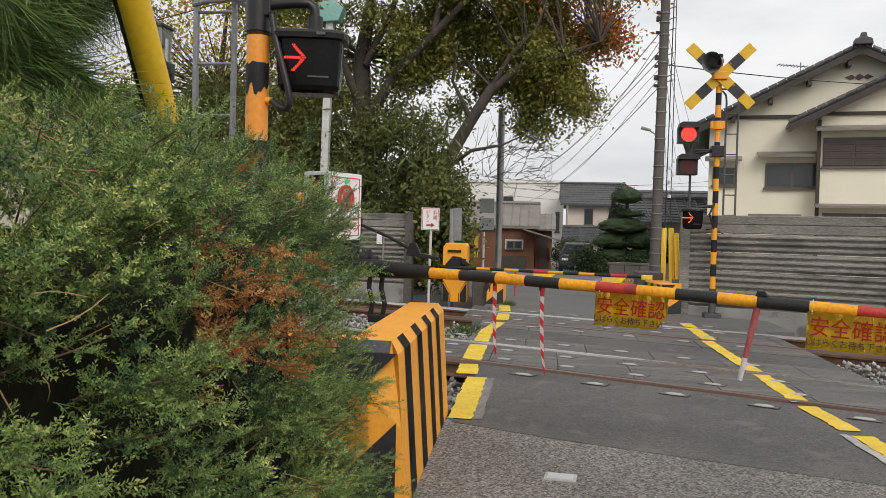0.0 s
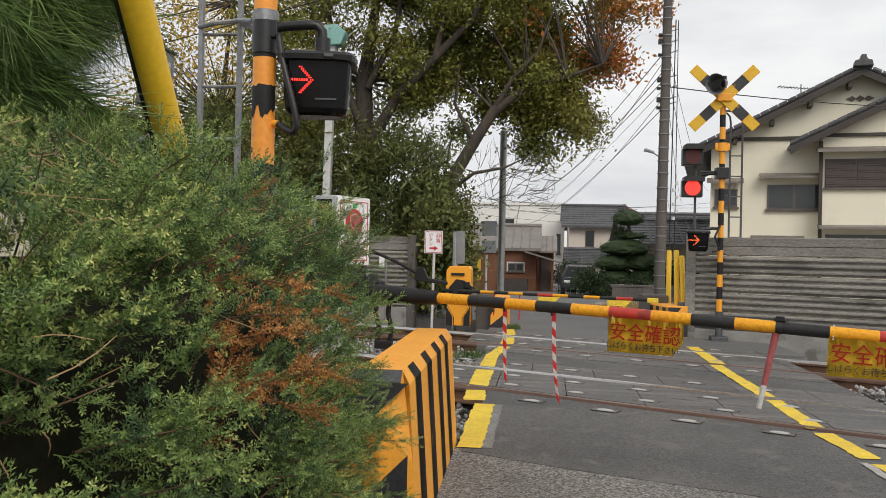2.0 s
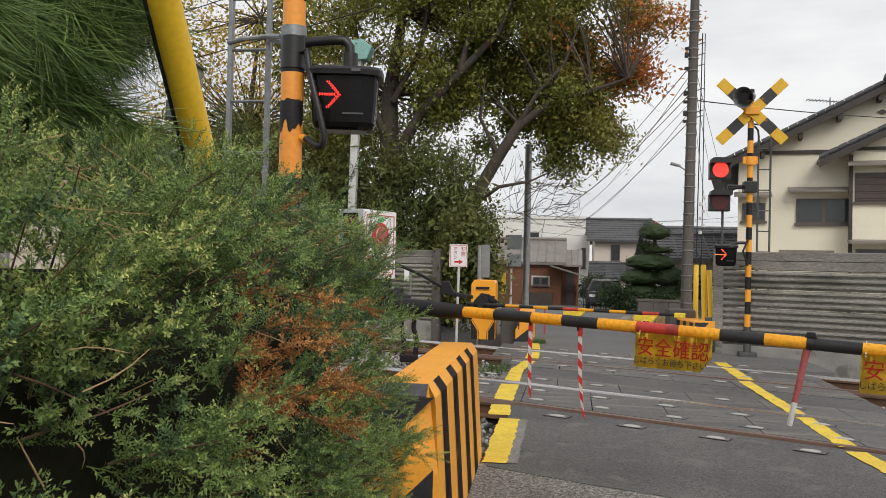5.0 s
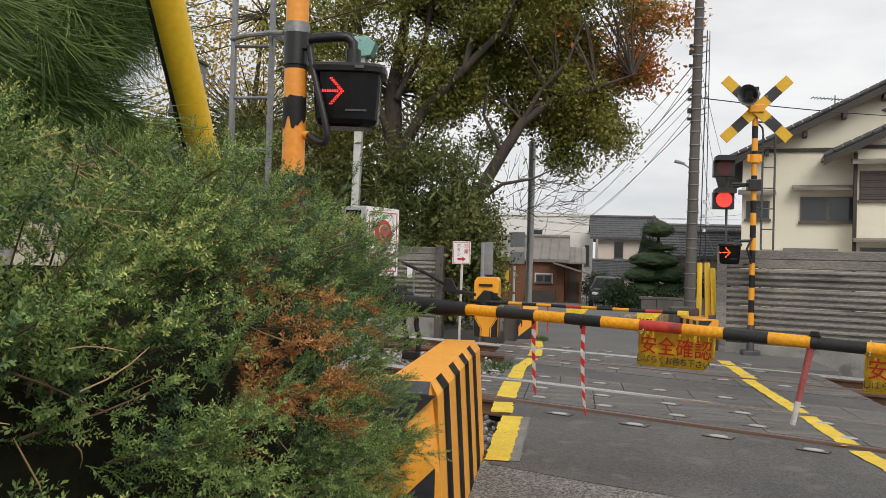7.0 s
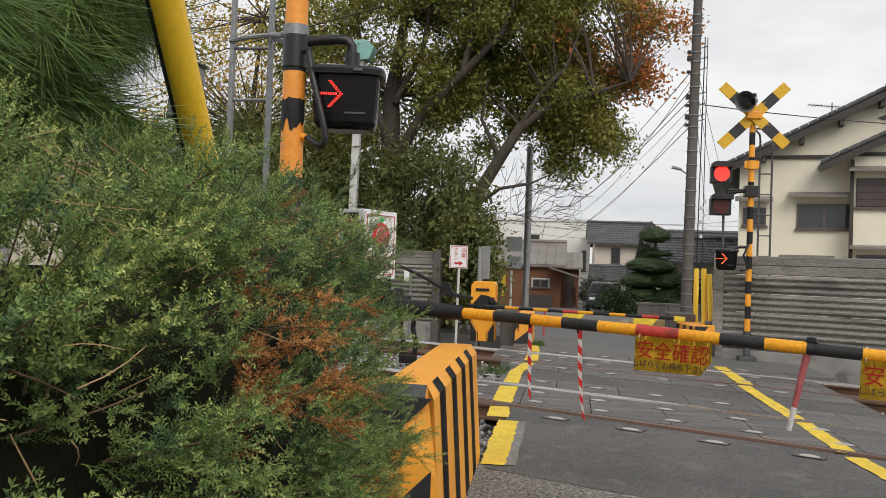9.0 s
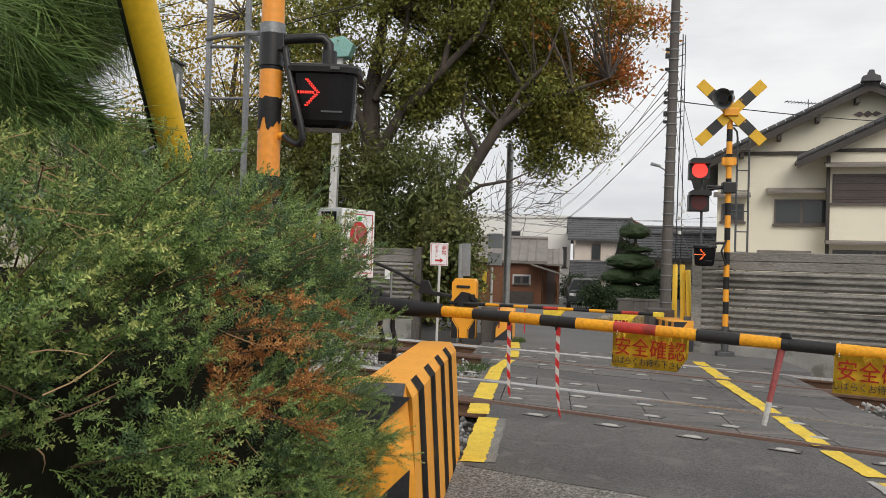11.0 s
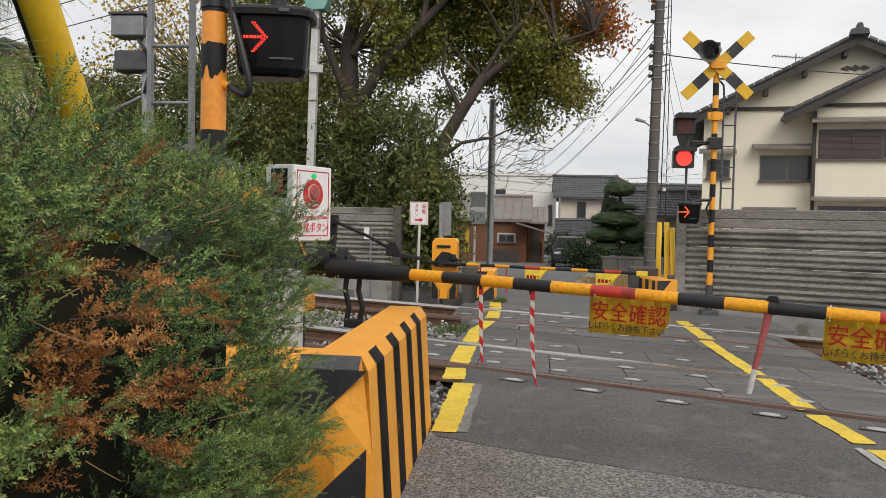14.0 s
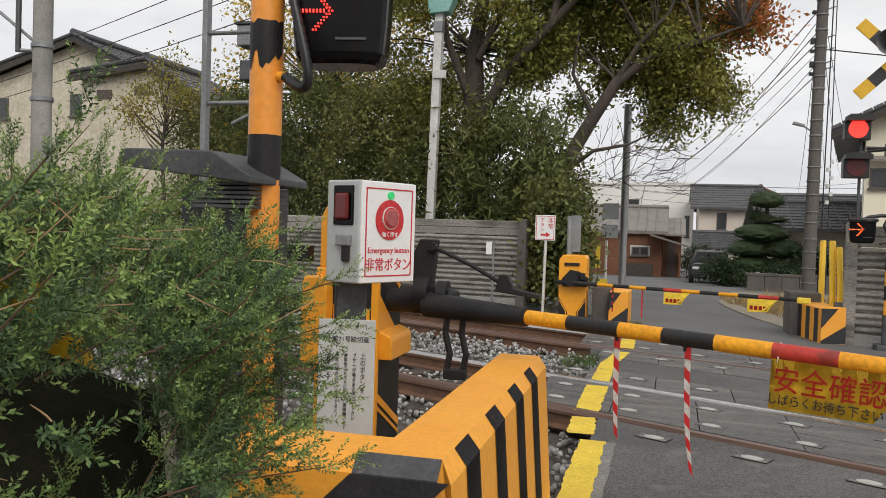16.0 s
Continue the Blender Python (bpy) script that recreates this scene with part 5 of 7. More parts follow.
def far_machine():
    m = thing("barrier_machine", "orange barrier machine with a black Y-shaped chevron on the far side", "barrier machine", pose(-1.03, 6.75, 0))
    part("body", box(-0.20, 0.20, 0.0, 0.36, 0.0, 0.56, 0.01), "orange_metal", m)
    part("head", prism([(-0.20, 0.50), (0.20, 0.50), (0.20, 0.92), (0.17, 0.97), (-0.15, 0.97), (-0.20, 0.90)], -0.03, 0.36, "y", bev=0.01), "orange_metal", m, "orange head cover")
    part("handle", box(-0.12, 0.10, -0.06, -0.03, 0.82, 0.86, 0.006), "black", m)
    for s in (-1, 1):
        part("side_chevron", prism([(s * 0.195, 0.36), (s * 0.195, 0.0), (s * 0.065, 0.0), (s * 0.065, 0.14)], -0.008, -0.002, "y"), "black", m)
        part("chevron_line", prism([(s * 0.185, 0.33), (s * 0.185, 0.30), (s * 0.09, 0.145), (s * 0.09, 0.0), (s * 0.078, 0.0), (s * 0.078, 0.15)], -0.012, -0.008, "y"), "orange_metal", m)
    part("hub", disc(0.10, 0.14, 20, None, (0.0, -0.09, 0.62)), "black", m, "black drive hub")
    part("hub_arm", prism([(-0.15, 0.52), (0.22, 0.52), (0.24, 0.64), (0.10, 0.74), (-0.03, 0.76), (-0.15, 0.62)], -0.10, -0.03, "y", bev=0.01), "black", m)
    part("hub_knob", box(0.12, 0.19, -0.14, -0.05, 0.62, 0.72, 0.01), "black", m)
    ang = math.degrees(math.atan2(-1.30, 3.07))
    A = pose(-1.03, 6.62, 0.575, 0, 0, ang)
    a = thing("boom_gate", "thin far barrier arm with black, orange and red bands", "barrier arm", A)
    cuts = [(-0.25, 0.42, "black_arm", 0.030)] + [(0.42 + 0.247 * i, 0.42 + 0.247 * (i + 1), ("orange_arm", "black_arm", "orange_arm", "black_arm", "red_arm", "orange_arm", "black_arm", "orange_arm", "black_arm", "red_arm", "black_arm")[i], 0.025) for i in range(11)]
    for x0, x1, mm, r in cuts:
        part("band", tube([(x0, 0, 0), (x1, 0, 0)], r, 12), mm, a)
    part("tip_tape", box(3.10, 3.25, -0.03, 0.03, -0.04, 0.03, 0.01), "sign_yellow", a, "yellow tape on the tip")
    for s, w in ((1.42, 0.36), (2.52, 0.36)):
        g = thing("hanging_sign", "yellow warning sign with red lettering under the far arm", "sign", A @ pose(s, -0.03, -0.03), "barrier signs")
        part("sheet", prism([(0, 0), (w, 0.01), (w - 0.06, -0.06), (w - 0.12, -0.15), (0.0, -0.16)], -0.002, 0.002, "y"), "sign_yellow", g)
        for i in range(4):
            part("letter_bar", box(0.03 + i * 0.055, 0.07 + i * 0.055, -0.005, -0.002, -0.13, -0.08), "ink_red", g)
        part("cord", tube([(w - 0.02, 0, 0.0), (w - 0.16, -0.01, -0.13)], 0.012, 6), "sign_yellow", g)
    for s, L in ((0.66, 0.34), (1.10, 0.38)):
        h = thing("hanging_strip", "thin red strip hanging from the far arm", "warning strip", A @ pose(s, 0, -0.02), "warning strips")
        n = 7
        for i in range(n):
            part("stripe", box(-0.010, 0.010, -0.003, 0.003, -L * (i + 1) / n, -L * i / n), "black" if (s < 1 and i % 2) else "red", h)


far_machine()


def far_guard(name, m, w, d, h, label):
    g = thing(name, label, "guard block", m, "concrete guards")
    part("block", prism([(-w / 2, 0), (w / 2, 0), (w / 2, h - 0.02), (w / 2 - 0.03, h), (-w / 2 + 0.03, h), (-w / 2, h - 0.02)], 0, d, "y", bev=0.006), "orange", g)
    part("end_stripe", prism([(-w / 2, h - 0.02), (w * 0.12, h - 0.02), (-w / 2, h * 0.42)], -0.004, -0.001, "y"), "black_worn", g)
    part("end_stripe", prism([(w / 2, h * 0.55), (w / 2, h * 0.05), (-w * 0.2, 0.01), (-w / 2, 0.01), (-w / 2, h * 0.10)], -0.004, -0.001, "y"), "black_worn", g)
    for i in range(3):
        part("side_stripe", box(-w / 2 - 0.004, -w / 2 - 0.001, 0.10 + i * d / 3.2, 0.10 + i * d / 3.2 + d / 7, 0.02, h - 0.03), "black_worn", g)
    return g


far_guard("concrete_guard", pose(-0.36, 6.7, -0.02), 0.27, 1.0, 0.50, "orange concrete guard with black stripes beyond the tracks")
far_guard("concrete_guard", pose(2.36, 6.05, -0.02, 0, 0, 12), 0.33, 0.9, 0.48, "orange concrete guard with black stripes beyond the tracks")
for x, y, w, h, lb in ((-0.62, 6.95, 0.26, 0.52, "dark grey concrete block"), (2.12, 6.9, 0.40, 0.58, "dark stone block beside the utility pole")):
    tagged(part("stone_block", box(x - w / 2, x + w / 2, y - 0.1, y + 0.5, -0.1, h, 0.02), "pole_concrete"), lb + " beyond the tracks", "stone block")


def arrow_sign():
    s = thing("button_sign", "white sign with red Japanese letters and arrow on a white post", "sign", pose(-1.49, 6.9, 0))
    part("post", tube([(0.01, 0, -0.1), (0.025, 0, 1.22)], 0.022, 12), "white_plastic", s)
    part("plate", box(-0.135, 0.165, -0.03, -0.022, 1.17, 1.545, 0.004), "white_panel", s)
    bm = bmesh.new()
    for x0, x1, z0, z1 in ((-0.12, 0.15, 1.525, 1.532), (-0.12, 0.15, 1.183, 1.19), (-0.12, -0.113, 1.19, 1.525), (0.143, 0.15, 1.19, 1.525)):
        box(x0, x1, -0.034, -0.030, z0, z1, 0, bm)
    part("border", bm, "red", s)
    text_part("非\n常", 0.085, "red", s, pose(0.095, -0.033, 1.42, 90))
    text_part("ボ\nタ\nン", 0.072, "red", s, pose(-0.03, -0.033, 1.40, 90))
    part("arrow", prism([(-0.05, 1.24), (0.03, 1.24), (0.03, 1.215), (0.09, 1.255), (0.03, 1.295), (0.03, 1.27), (-0.05, 1.27)], -0.034, -0.030, "y"), "red", s)


arrow_sign()


def marker_post():
    m = thing("marker_post", "thin grey post with a small white plate before the wall", "marker post", pose(-2.5, 7.75, 0))
    part("post", tube([(0.06, 0, -0.2), (0.06, 0, 1.12)], 0.018, 8), "steel", m)
    part("plate", box(-0.06, 0.035, -0.03, -0.02, 0.90, 1.10, 0.004), "white_panel", m)


marker_post()


def plain_sign(name, label, x, y, z0, z1, plates, post_r=0.03, post_mat="galv", top=None):
    s = thing(name, label, "sign", pose(x, y, 0))
    part("post", tube([(0, 0, gz(y) - 0.2), (0, 0, top or z1)], post_r, 12), post_mat, s)
    for px0, px1, a, b, m in plates:
        part("plate", box(px0, px1, -0.05, -0.035, a, b, 0.006), m, s)
    return s


plain_sign("back_of_sign", "back of a grey metal sign on a galvanised post", -1.17, 7.4, 0, 1.55, [(0.02, 0.17, 1.0, 1.56, "steel")], 0.045)
plain_sign("street_sign", "grey utility pole with two pale sign plates", -0.72, 13.5, 0, 1.7, [(-0.48, -0.12, 1.62, 1.98, "grey_paint"), (-0.48, -0.12, 1.20, 1.50, "grey_paint")], 0.085, "galv", 4.2)
plain_sign("yellow_sign_post", "thin post with yellow notices", -1.02, 12.6, 0, 1.1, [(-0.22, -0.12, 0.55, 1.05, "sign_yellow"), (-0.16, 0.05, 0.1, 0.32, "sign_yellow")], 0.03, "white_plastic", 1.15)

for x, y, z1, lean in ((2.335, 6.95, 1.30, 0.0), (2.42, 6.5, 1.30, -2.0), (2.515, 6.45, 1.22, -3.0)):
    g = thing("guard_post", "upright yellow guard post beside the utility pole", "guard post", pose(x, y, 0, 0, lean), "yellow guard posts")
    part("post", tube([(0, 0, 0.1), (0, 0, z1 - 0.01), (0, 0, z1)], [0.040, 0.040, 0.03], 16), "yellow_cover", g)
cb = thing("control_box", "small white control box on a grey post", "control box", pose(2.66, 6.2, 0))
part("post", box(-0.05, 0.05, 0, 0.08, -0.1, 1.05, 0.005), "steel", cb)
part("housing", box(-0.10, 0.03, -0.12, 0.0, 0.70, 1.02, 0.01), "white_panel", cb)
part("window", box(-0.07, 0.0, -0.125, -0.12, 0.88, 0.98), "black_gloss", cb, "dark window with a red lamp")
part("bar", box(-0.30, 0.06, -0.08, -0.02, 0.42, 0.52, 0.01), "steel_dark", cb)


def utility_pole(x, y, top, r0, r1, label, name="utility_pole", lean=0.0, shaft="pole_concrete"):
    p = thing(name, label, "utility pole", pose(x, y, gz(y), 0, lean))
    part("shaft", tube([(0, 0, -0.3), (0, 0, top)], [r0 * 0.9, r1 * 0.9], 20), shaft, p)
    return p


up = utility_pole(2.46, 9.0, 7.2, 0.115, 0.085, "weathered grey concrete utility pole with steel bands and cables", lean=0.6)
for k in range(26):
    z = 0.4 + k * 0.235 + random.uniform(-0.05, 0.05)
    part("band", tube([(0, 0, z), (0, 0, z + 0.018)], 0.118 - z * 0.004, 16), "steel", up)
for k, z in enumerate((3.95, 4.05, 4.25, 4.45, 4.9, 5.1, 5.3)):
    part("fitting", box(-0.155, -0.09, -0.05, 0.04, z + 0.03 * (k % 3), z + 0.05 + 0.03 * (k % 3) + 0.04 * (k % 2), 0.01), "black_plastic", up)
    part("hook", tube([(0.08, 0, z + 0.1), (0.20, 0, z + 0.14)], 0.01, 6), "steel", up)
part("riser_cable", tube([(0.15, -0.03, 0.3), (0.15, -0.03, 5.6)], 0.010, 6), "wire", up)
part("riser_cable", tube([(0.26, 0.0, 0.5), (0.20, 0.0, 5.6)], 0.008, 6), "wire", up)
for k in range(6):
    part("insulator", tube([(0.20 + 0.05 * (k % 2), -0.06, 1.9 + k * 0.13), (0.20 + 0.05 * (k % 2), -0.06, 1.96 + k * 0.13)], 0.032, 10), "insulator", up)
lampa = part("street_lamp_arm", tube([(-0.05, 0, 3.05), (-0.20, -0.02, 3.15), (-0.34, -0.03, 3.19)], 0.014, 8), "steel", up)
part("street_lamp_head", prism([(-0.36, 3.17), (-0.18, 3.13), (-0.17, 3.17), (-0.34, 3.22)], -0.05, 0.05, "y", bev=0.01), "steel", up, "small grey street lamp")

wp = thing("white_post", "tall pale grey square steel post with fittings", "post", pose(-4.02, 9.3, 0, 0, 1.0) @ Matrix.Scale(1.0, 4))
part("shaft", box(-0.075, 0.075, -0.075, 0.075, -0.2, 5.3, 0.01), "white_plastic", wp)
part("fitting", box(-0.085, 0.085, -0.1, 0.085, 4.9, 5.1, 0.01), "steel", wp)
part("fitting", box(-0.05, 0.20, -0.12, -0.08, 4.05, 4.2, 0.008), "white_plastic", wp)
part("floodlight_head", prism([(-0.17, 5.22), (0.20, 5.25), (0.30, 5.50), (0.08, 5.66), (-0.22, 5.60)], -0.16, 0.14, "y", bev=0.015), "teal_lens", wp, "pale teal lamp head")


def track_box():
    g = thing("track_equipment", "grey equipment boxes on a post beside the ladder", "equipment box", pose(-7.6, 9.6, -1.08) @ Matrix.Scale(1.9, 4))
    part("post", tube([(0.05, 0, -0.2), (0.05, 0, 3.2)], 0.05, 12), "galv", g)
    part("housing", box(-0.30, 0.06, -0.12, 0.12, 3.10, 3.32, 0.015), "steel", g)
    part("housing_lid", box(-0.32, 0.08, -0.14, 0.14, 3.32, 3.35, 0.006), "steel_dark", g)
    part("housing", box(-0.26, 0.10, -0.12, 0.12, 2.74, 2.95, 0.015), "steel_dark", g)
    part("cable", tube([(0.0, -0.1, 3.06), (0.10, -0.16, 2.95), (0.16, -0.12, 2.80), (0.06, -0.08, 2.5)], 0.02, 8), "black_plastic", g)
    part("stay", tube([(-0.4, 0, 2.3), (0.05, 0, 2.5)], 0.02, 8), "steel", g)


track_box()


# ---- trees and shrubs ----
def leaf_template(n, size, spread, seed, slim=0.5):
    q = np.random.default_rng(seed)
    V, T = [], []
    for i in range(n):
        c = q.normal(size=3) * spread
        d = q.normal(size=3) + np.array([0, 0, -0.4])
        d /= np.linalg.norm(d)
        s = np.cross(d, q.normal(size=3))
        s /= np.linalg.norm(s)
        L = size * q.uniform(0.6, 1.3)
        k = len(V)
        V += [c, c + d * L * 0.45 + s * L * slim * 0.5, c + d * L, c + d * L * 0.45 - s * L * slim * 0.5]
        T += [[k, k + 1, k + 2], [k, k + 2, k + 3]]
    return np.array(V), np.array(T)


def clumps(name, pts, material, parent, size, n, spread, seed, label, slim=0.5):
    P = np.array(pts)
    q = np.random.default_rng(seed)
    tm = [leaf_template(n, size, spread, seed + k, slim) for k in range(6)]
    V, T = scatter(tm, P, q.normal(size=P.shape) + [0, 0, 0.001], q.normal(size=P.shape), q.uniform(0.8, 1.25, len(P)))
    return np_mesh(name, V, T, material, parent, label, "stuff")


def in_ball(r, c, rad, n, shell=0.0):
    out = []
    while len(out) < n:
        p = Vector((r.uniform(-1, 1), r.uniform(-1, 1), r.uniform(-1, 1)))
        if shell < p.length < 1 and noise.noise(Vector((c[0] + p.x * rad[0], c[1] + p.y * rad[1], c[2] + p.z * rad[2])) * 0.95) > -0.12:
            out.append((c[0] + p.x * rad[0], c[1] + p.y * rad[1], c[2] + p.z * rad[2]))
    return out


def clustered(r, c, rad, groups, each, size):
    """Clump centres gathered round the ends of boughs inside an ellipsoid, flattened like real foliage."""
    out = []
    for g in in_ball(r, c, rad, groups, 0.35):
        k = r.uniform(0.7, 1.25) * size
        for _ in range(each):
            out.append((g[0] + r.gauss(0, k * 0.55), g[1] + r.gauss(0, k * 0.5), g[2] + r.gauss(0, k * 0.30)))
    return out


def big_tree():
    r = random.Random(21)
    t = thing("autumn_tree", "large spreading tree with green, yellow and rust-red autumn leaves", "tree")
    base = Vector((-3.3, 10.4, -0.1))
    tr = [base, Vector((-3.35, 10.4, 1.6)), Vector((-3.5, 10.45, 3.2)), Vector((-3.55, 10.5, 4.8)), Vector((-3.3, 10.5, 6.6))]
    part("trunk", tube(tr, [0.30, 0.26, 0.23, 0.17, 0.08], 14), "bark", t, "rough grey-brown bark", smooth=True)
    tr2 = [Vector(q) for q in ((-2.2, 10.2, -0.1), (-1.9, 10.1, 1.4), (-1.65, 10.0, 2.53), (-1.15, 10.0, 3.4), (-0.73, 10.0, 4.08), (-0.12, 10.0, 4.53), (0.7, 10.0, 4.75), (1.4, 10.0, 5.0))]
    part("trunk", tube(tr2, [0.18, 0.16, 0.14, 0.12, 0.10, 0.075, 0.045, 0.015], 12), "bark", t, smooth=True)
    crown = (clustered(r, (-3.4, 10.9, 6.2), (2.6, 2.2, 3.0), 60, 6, 0.36) + clustered(r, (-1.5, 10.9, 5.9), (2.1, 1.8, 2.1), 46, 6, 0.34) + clustered(r, (0.0, 11.0, 5.4), (1.65, 1.4, 1.4), 36, 6, 0.30)
             + clustered(r, (0.75, 11.0, 6.3), (1.65, 1.4, 1.6), 32, 6, 0.32) + clustered(r, (-0.6, 11.0, 7.6), (2.0, 1.5, 1.2), 22, 6, 0.36) + clustered(r, (0.15, 11.0, 4.15), (1.15, 1.0, 0.85), 18, 6, 0.26)
             + clustered(r, (-4.9, 10.9, 4.6), (1.2, 1.4, 1.8), 16, 6, 0.34))
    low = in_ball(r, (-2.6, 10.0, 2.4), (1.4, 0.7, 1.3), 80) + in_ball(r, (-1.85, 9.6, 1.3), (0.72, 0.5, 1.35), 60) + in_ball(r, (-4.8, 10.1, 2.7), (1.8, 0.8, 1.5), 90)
    green, autumn, yellow = [], [], []
    for p in crown:
        k = (p[0] + 1.6) / 3.6 - abs(p[2] - 5.7) * 0.28 + r.gauss(0, 0.16)
        (autumn if k > 0.60 else yellow if (k > 0.42 and r.random() < 0.4) or r.random() < 0.10 else green).append(p)
    clumps("green_leaves", green, "leaf_green", t, 0.088, 110, 0.17, 100, "dull green leaves")
    clumps("rust_leaves", autumn, "leaf_autumn", t, 0.095, 60, 0.17, 130, "rust-orange autumn leaves")
    clumps("yellow_leaves", yellow, "leaf_yellow_green", t, 0.088, 90, 0.17, 160, "yellow-green leaves")
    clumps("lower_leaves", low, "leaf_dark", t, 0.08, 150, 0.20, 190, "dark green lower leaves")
    # main limbs that show between the leaves
    for pts, w in ((((-3.4, 10.3, 3.2), (-2.75, 10.0, 4.34), (-1.9, 9.7, 5.1), (-1.15, 9.6, 5.8), (-0.6, 9.6, 7.2)), 0.13), (((-0.73, 10.0, 4.08), (-0.3, 9.8, 4.75), (0.2, 9.7, 5.3), (0.5, 9.8, 6.3)), 0.06),
                   (((-1.9, 9.7, 5.1), (-1.75, 9.6, 6.0), (-1.8, 9.6, 7.4)), 0.07), (((-3.5, 10.4, 3.9), (-4.0, 10.1, 4.9), (-4.3, 10.0, 6.2), (-4.4, 10.0, 7.8)), 0.09),
                   (((-1.7, 10.0, 2.4), (-1.1, 9.7, 2.75), (-0.5, 9.6, 2.85), (0.0, 9.6, 3.05)), 0.05), (((-1.15, 10.0, 3.4), (-1.5, 9.8, 4.2), (-1.4, 9.7, 5.0)), 0.055), (((-3.4, 10.3, 4.6), (-2.8, 10.0, 5.6), (-2.6, 9.9, 6.8), (-2.3, 9.9, 8.0)), 0.075)):
        n = len(pts)
        part("limb", tube([Vector(q) + Vector((r.gauss(0, 0.04), 0, r.gauss(0, 0.04))) for q in pts], [w * (1 - 0.8 * i / (n - 1)) for i in range(n)], 10), "bark", t)
    bm = bmesh.new()
    stems = tr[2:] + tr2[2:]
    for p in crown[::8]:
        p = Vector(p)
        if p.z < 4.2:
            continue
        q = min(stems, key=lambda s: (s - p).length + max(0, s.z - p.z) * 0.8)
        mid = q.lerp(p, 0.5) + Vector((r.gauss(0, 0.12), r.gauss(0, 0.12), r.gauss(0.1, 0.12)))
        tube([q, q.lerp(mid, 0.5) + Vector((r.gauss(0, .05), r.gauss(0, .05), 0)), mid, mid.lerp(p, 0.6) + Vector((r.gauss(0, .06), 0, r.gauss(0, .06))), p], [0.024, 0.020, 0.015, 0.010, 0.004], 6, bm)
    tagged(part("branchwork", bm, "bark", t, "fine dark branching"), kind="stuff")
    # bare twigs at the edges of the crown
    bm = bmesh.new()
    for k in range(120):
        if k < 60:
            p = Vector((r.uniform(0.9, 1.8), r.uniform(10.4, 11.5), r.uniform(4.9, 6.8)))
            d = Vector((0.6, 0, 0.5))
        else:
            p = Vector((r.uniform(-1.1, 0.3), r.uniform(10.0, 11.0), r.uniform(2.1, 3.0)))
            d = Vector((0.7, 0, 0.15))
        d = (d + Vector((r.gauss(0, 0.4), r.gauss(0, 0.3), r.gauss(0, 0.4)))).normalized()
        e = p + d * 0.55 + Vector((r.gauss(0, .05), 0, r.gauss(0, .08)))
        m = p + d * 0.25 + Vector((0, 0, r.gauss(0, .04)))
        tube([p, m, e], [0.008, 0.006, 0.002], 5, bm)
        f = (d + Vector((r.gauss(0, 0.6), 0, r.gauss(0.2, 0.6)))).normalized()
        tube([m, m + f * 0.15, m + f * 0.32 + Vector((0, 0, r.gauss(0, .05)))], [0.005, 0.004, 0.0015], 5, bm)
    tagged(part("twig_mass", bm, "bark", t, "thin bare twigs"), kind="stuff")


M["leaf_yellow_green"] = leafmat("leaf_yellow_green", (0.34, 0.27, 0.055), (0.22, 0.21, 0.05), 0.7, 0.55, 0.45, 0.3)
big_tree()


def bamboo():
    r = random.Random(5)
    s = thing("bamboo_thicket", "thicket of dark green bamboo and ivy behind the concrete wall", "shrub")
    pts = []
    for k in range(420):
        u = r.uniform(-13, -1.5)
        z = r.uniform(0.9, 3.4) if u > -6 else r.uniform(1.2, 4.6)
        pts.append((u, 7.55 + SLOPE * u + r.uniform(0.1, 1.2), z))
    clumps("leaf_mass", pts, "leaf_bamboo", s, 0.20, 60, 0.21, 300, "long narrow bamboo leaves", slim=0.16)
    pts = [(r.uniform(-13, -1.6),) for _ in range(330)]
    pts = [(u[0], 8.1 + SLOPE * u[0] + r.uniform(0.2, 1.6), r.uniform(0.8, 4.4)) for u in pts]
    clumps("shrub_leaves", pts, "leaf_dark", s, 0.11, 80, 0.22, 330, "small dark leaves")
    pts = [(r.uniform(-1.85, -1.12), r.uniform(7.9, 8.7), r.uniform(0.0, 2.0)) for _ in range(70)]
    clumps("ivy", pts, "leaf_dark", s, 0.09, 80, 0.17, 360, "climbing ivy leaves", slim=0.7)
    # stems behind
    bm = bmesh.new()
    for k in range(60):
        u = r.uniform(-12, -1.8)
        p = Vector((u, 8.4 + SLOPE * u + r.uniform(0, 1.2), -0.2))
        tube([p, p + Vector((r.gauss(0, .1), 0, 2.0)), p + Vector((r.gauss(0, .3), -0.2, 3.8))], [0.03, 0.025, 0.012], 6, bm)
    tagged(part("stem_mass", bm, "bark", s, "thin dark stems"), kind="stuff")


bamboo()


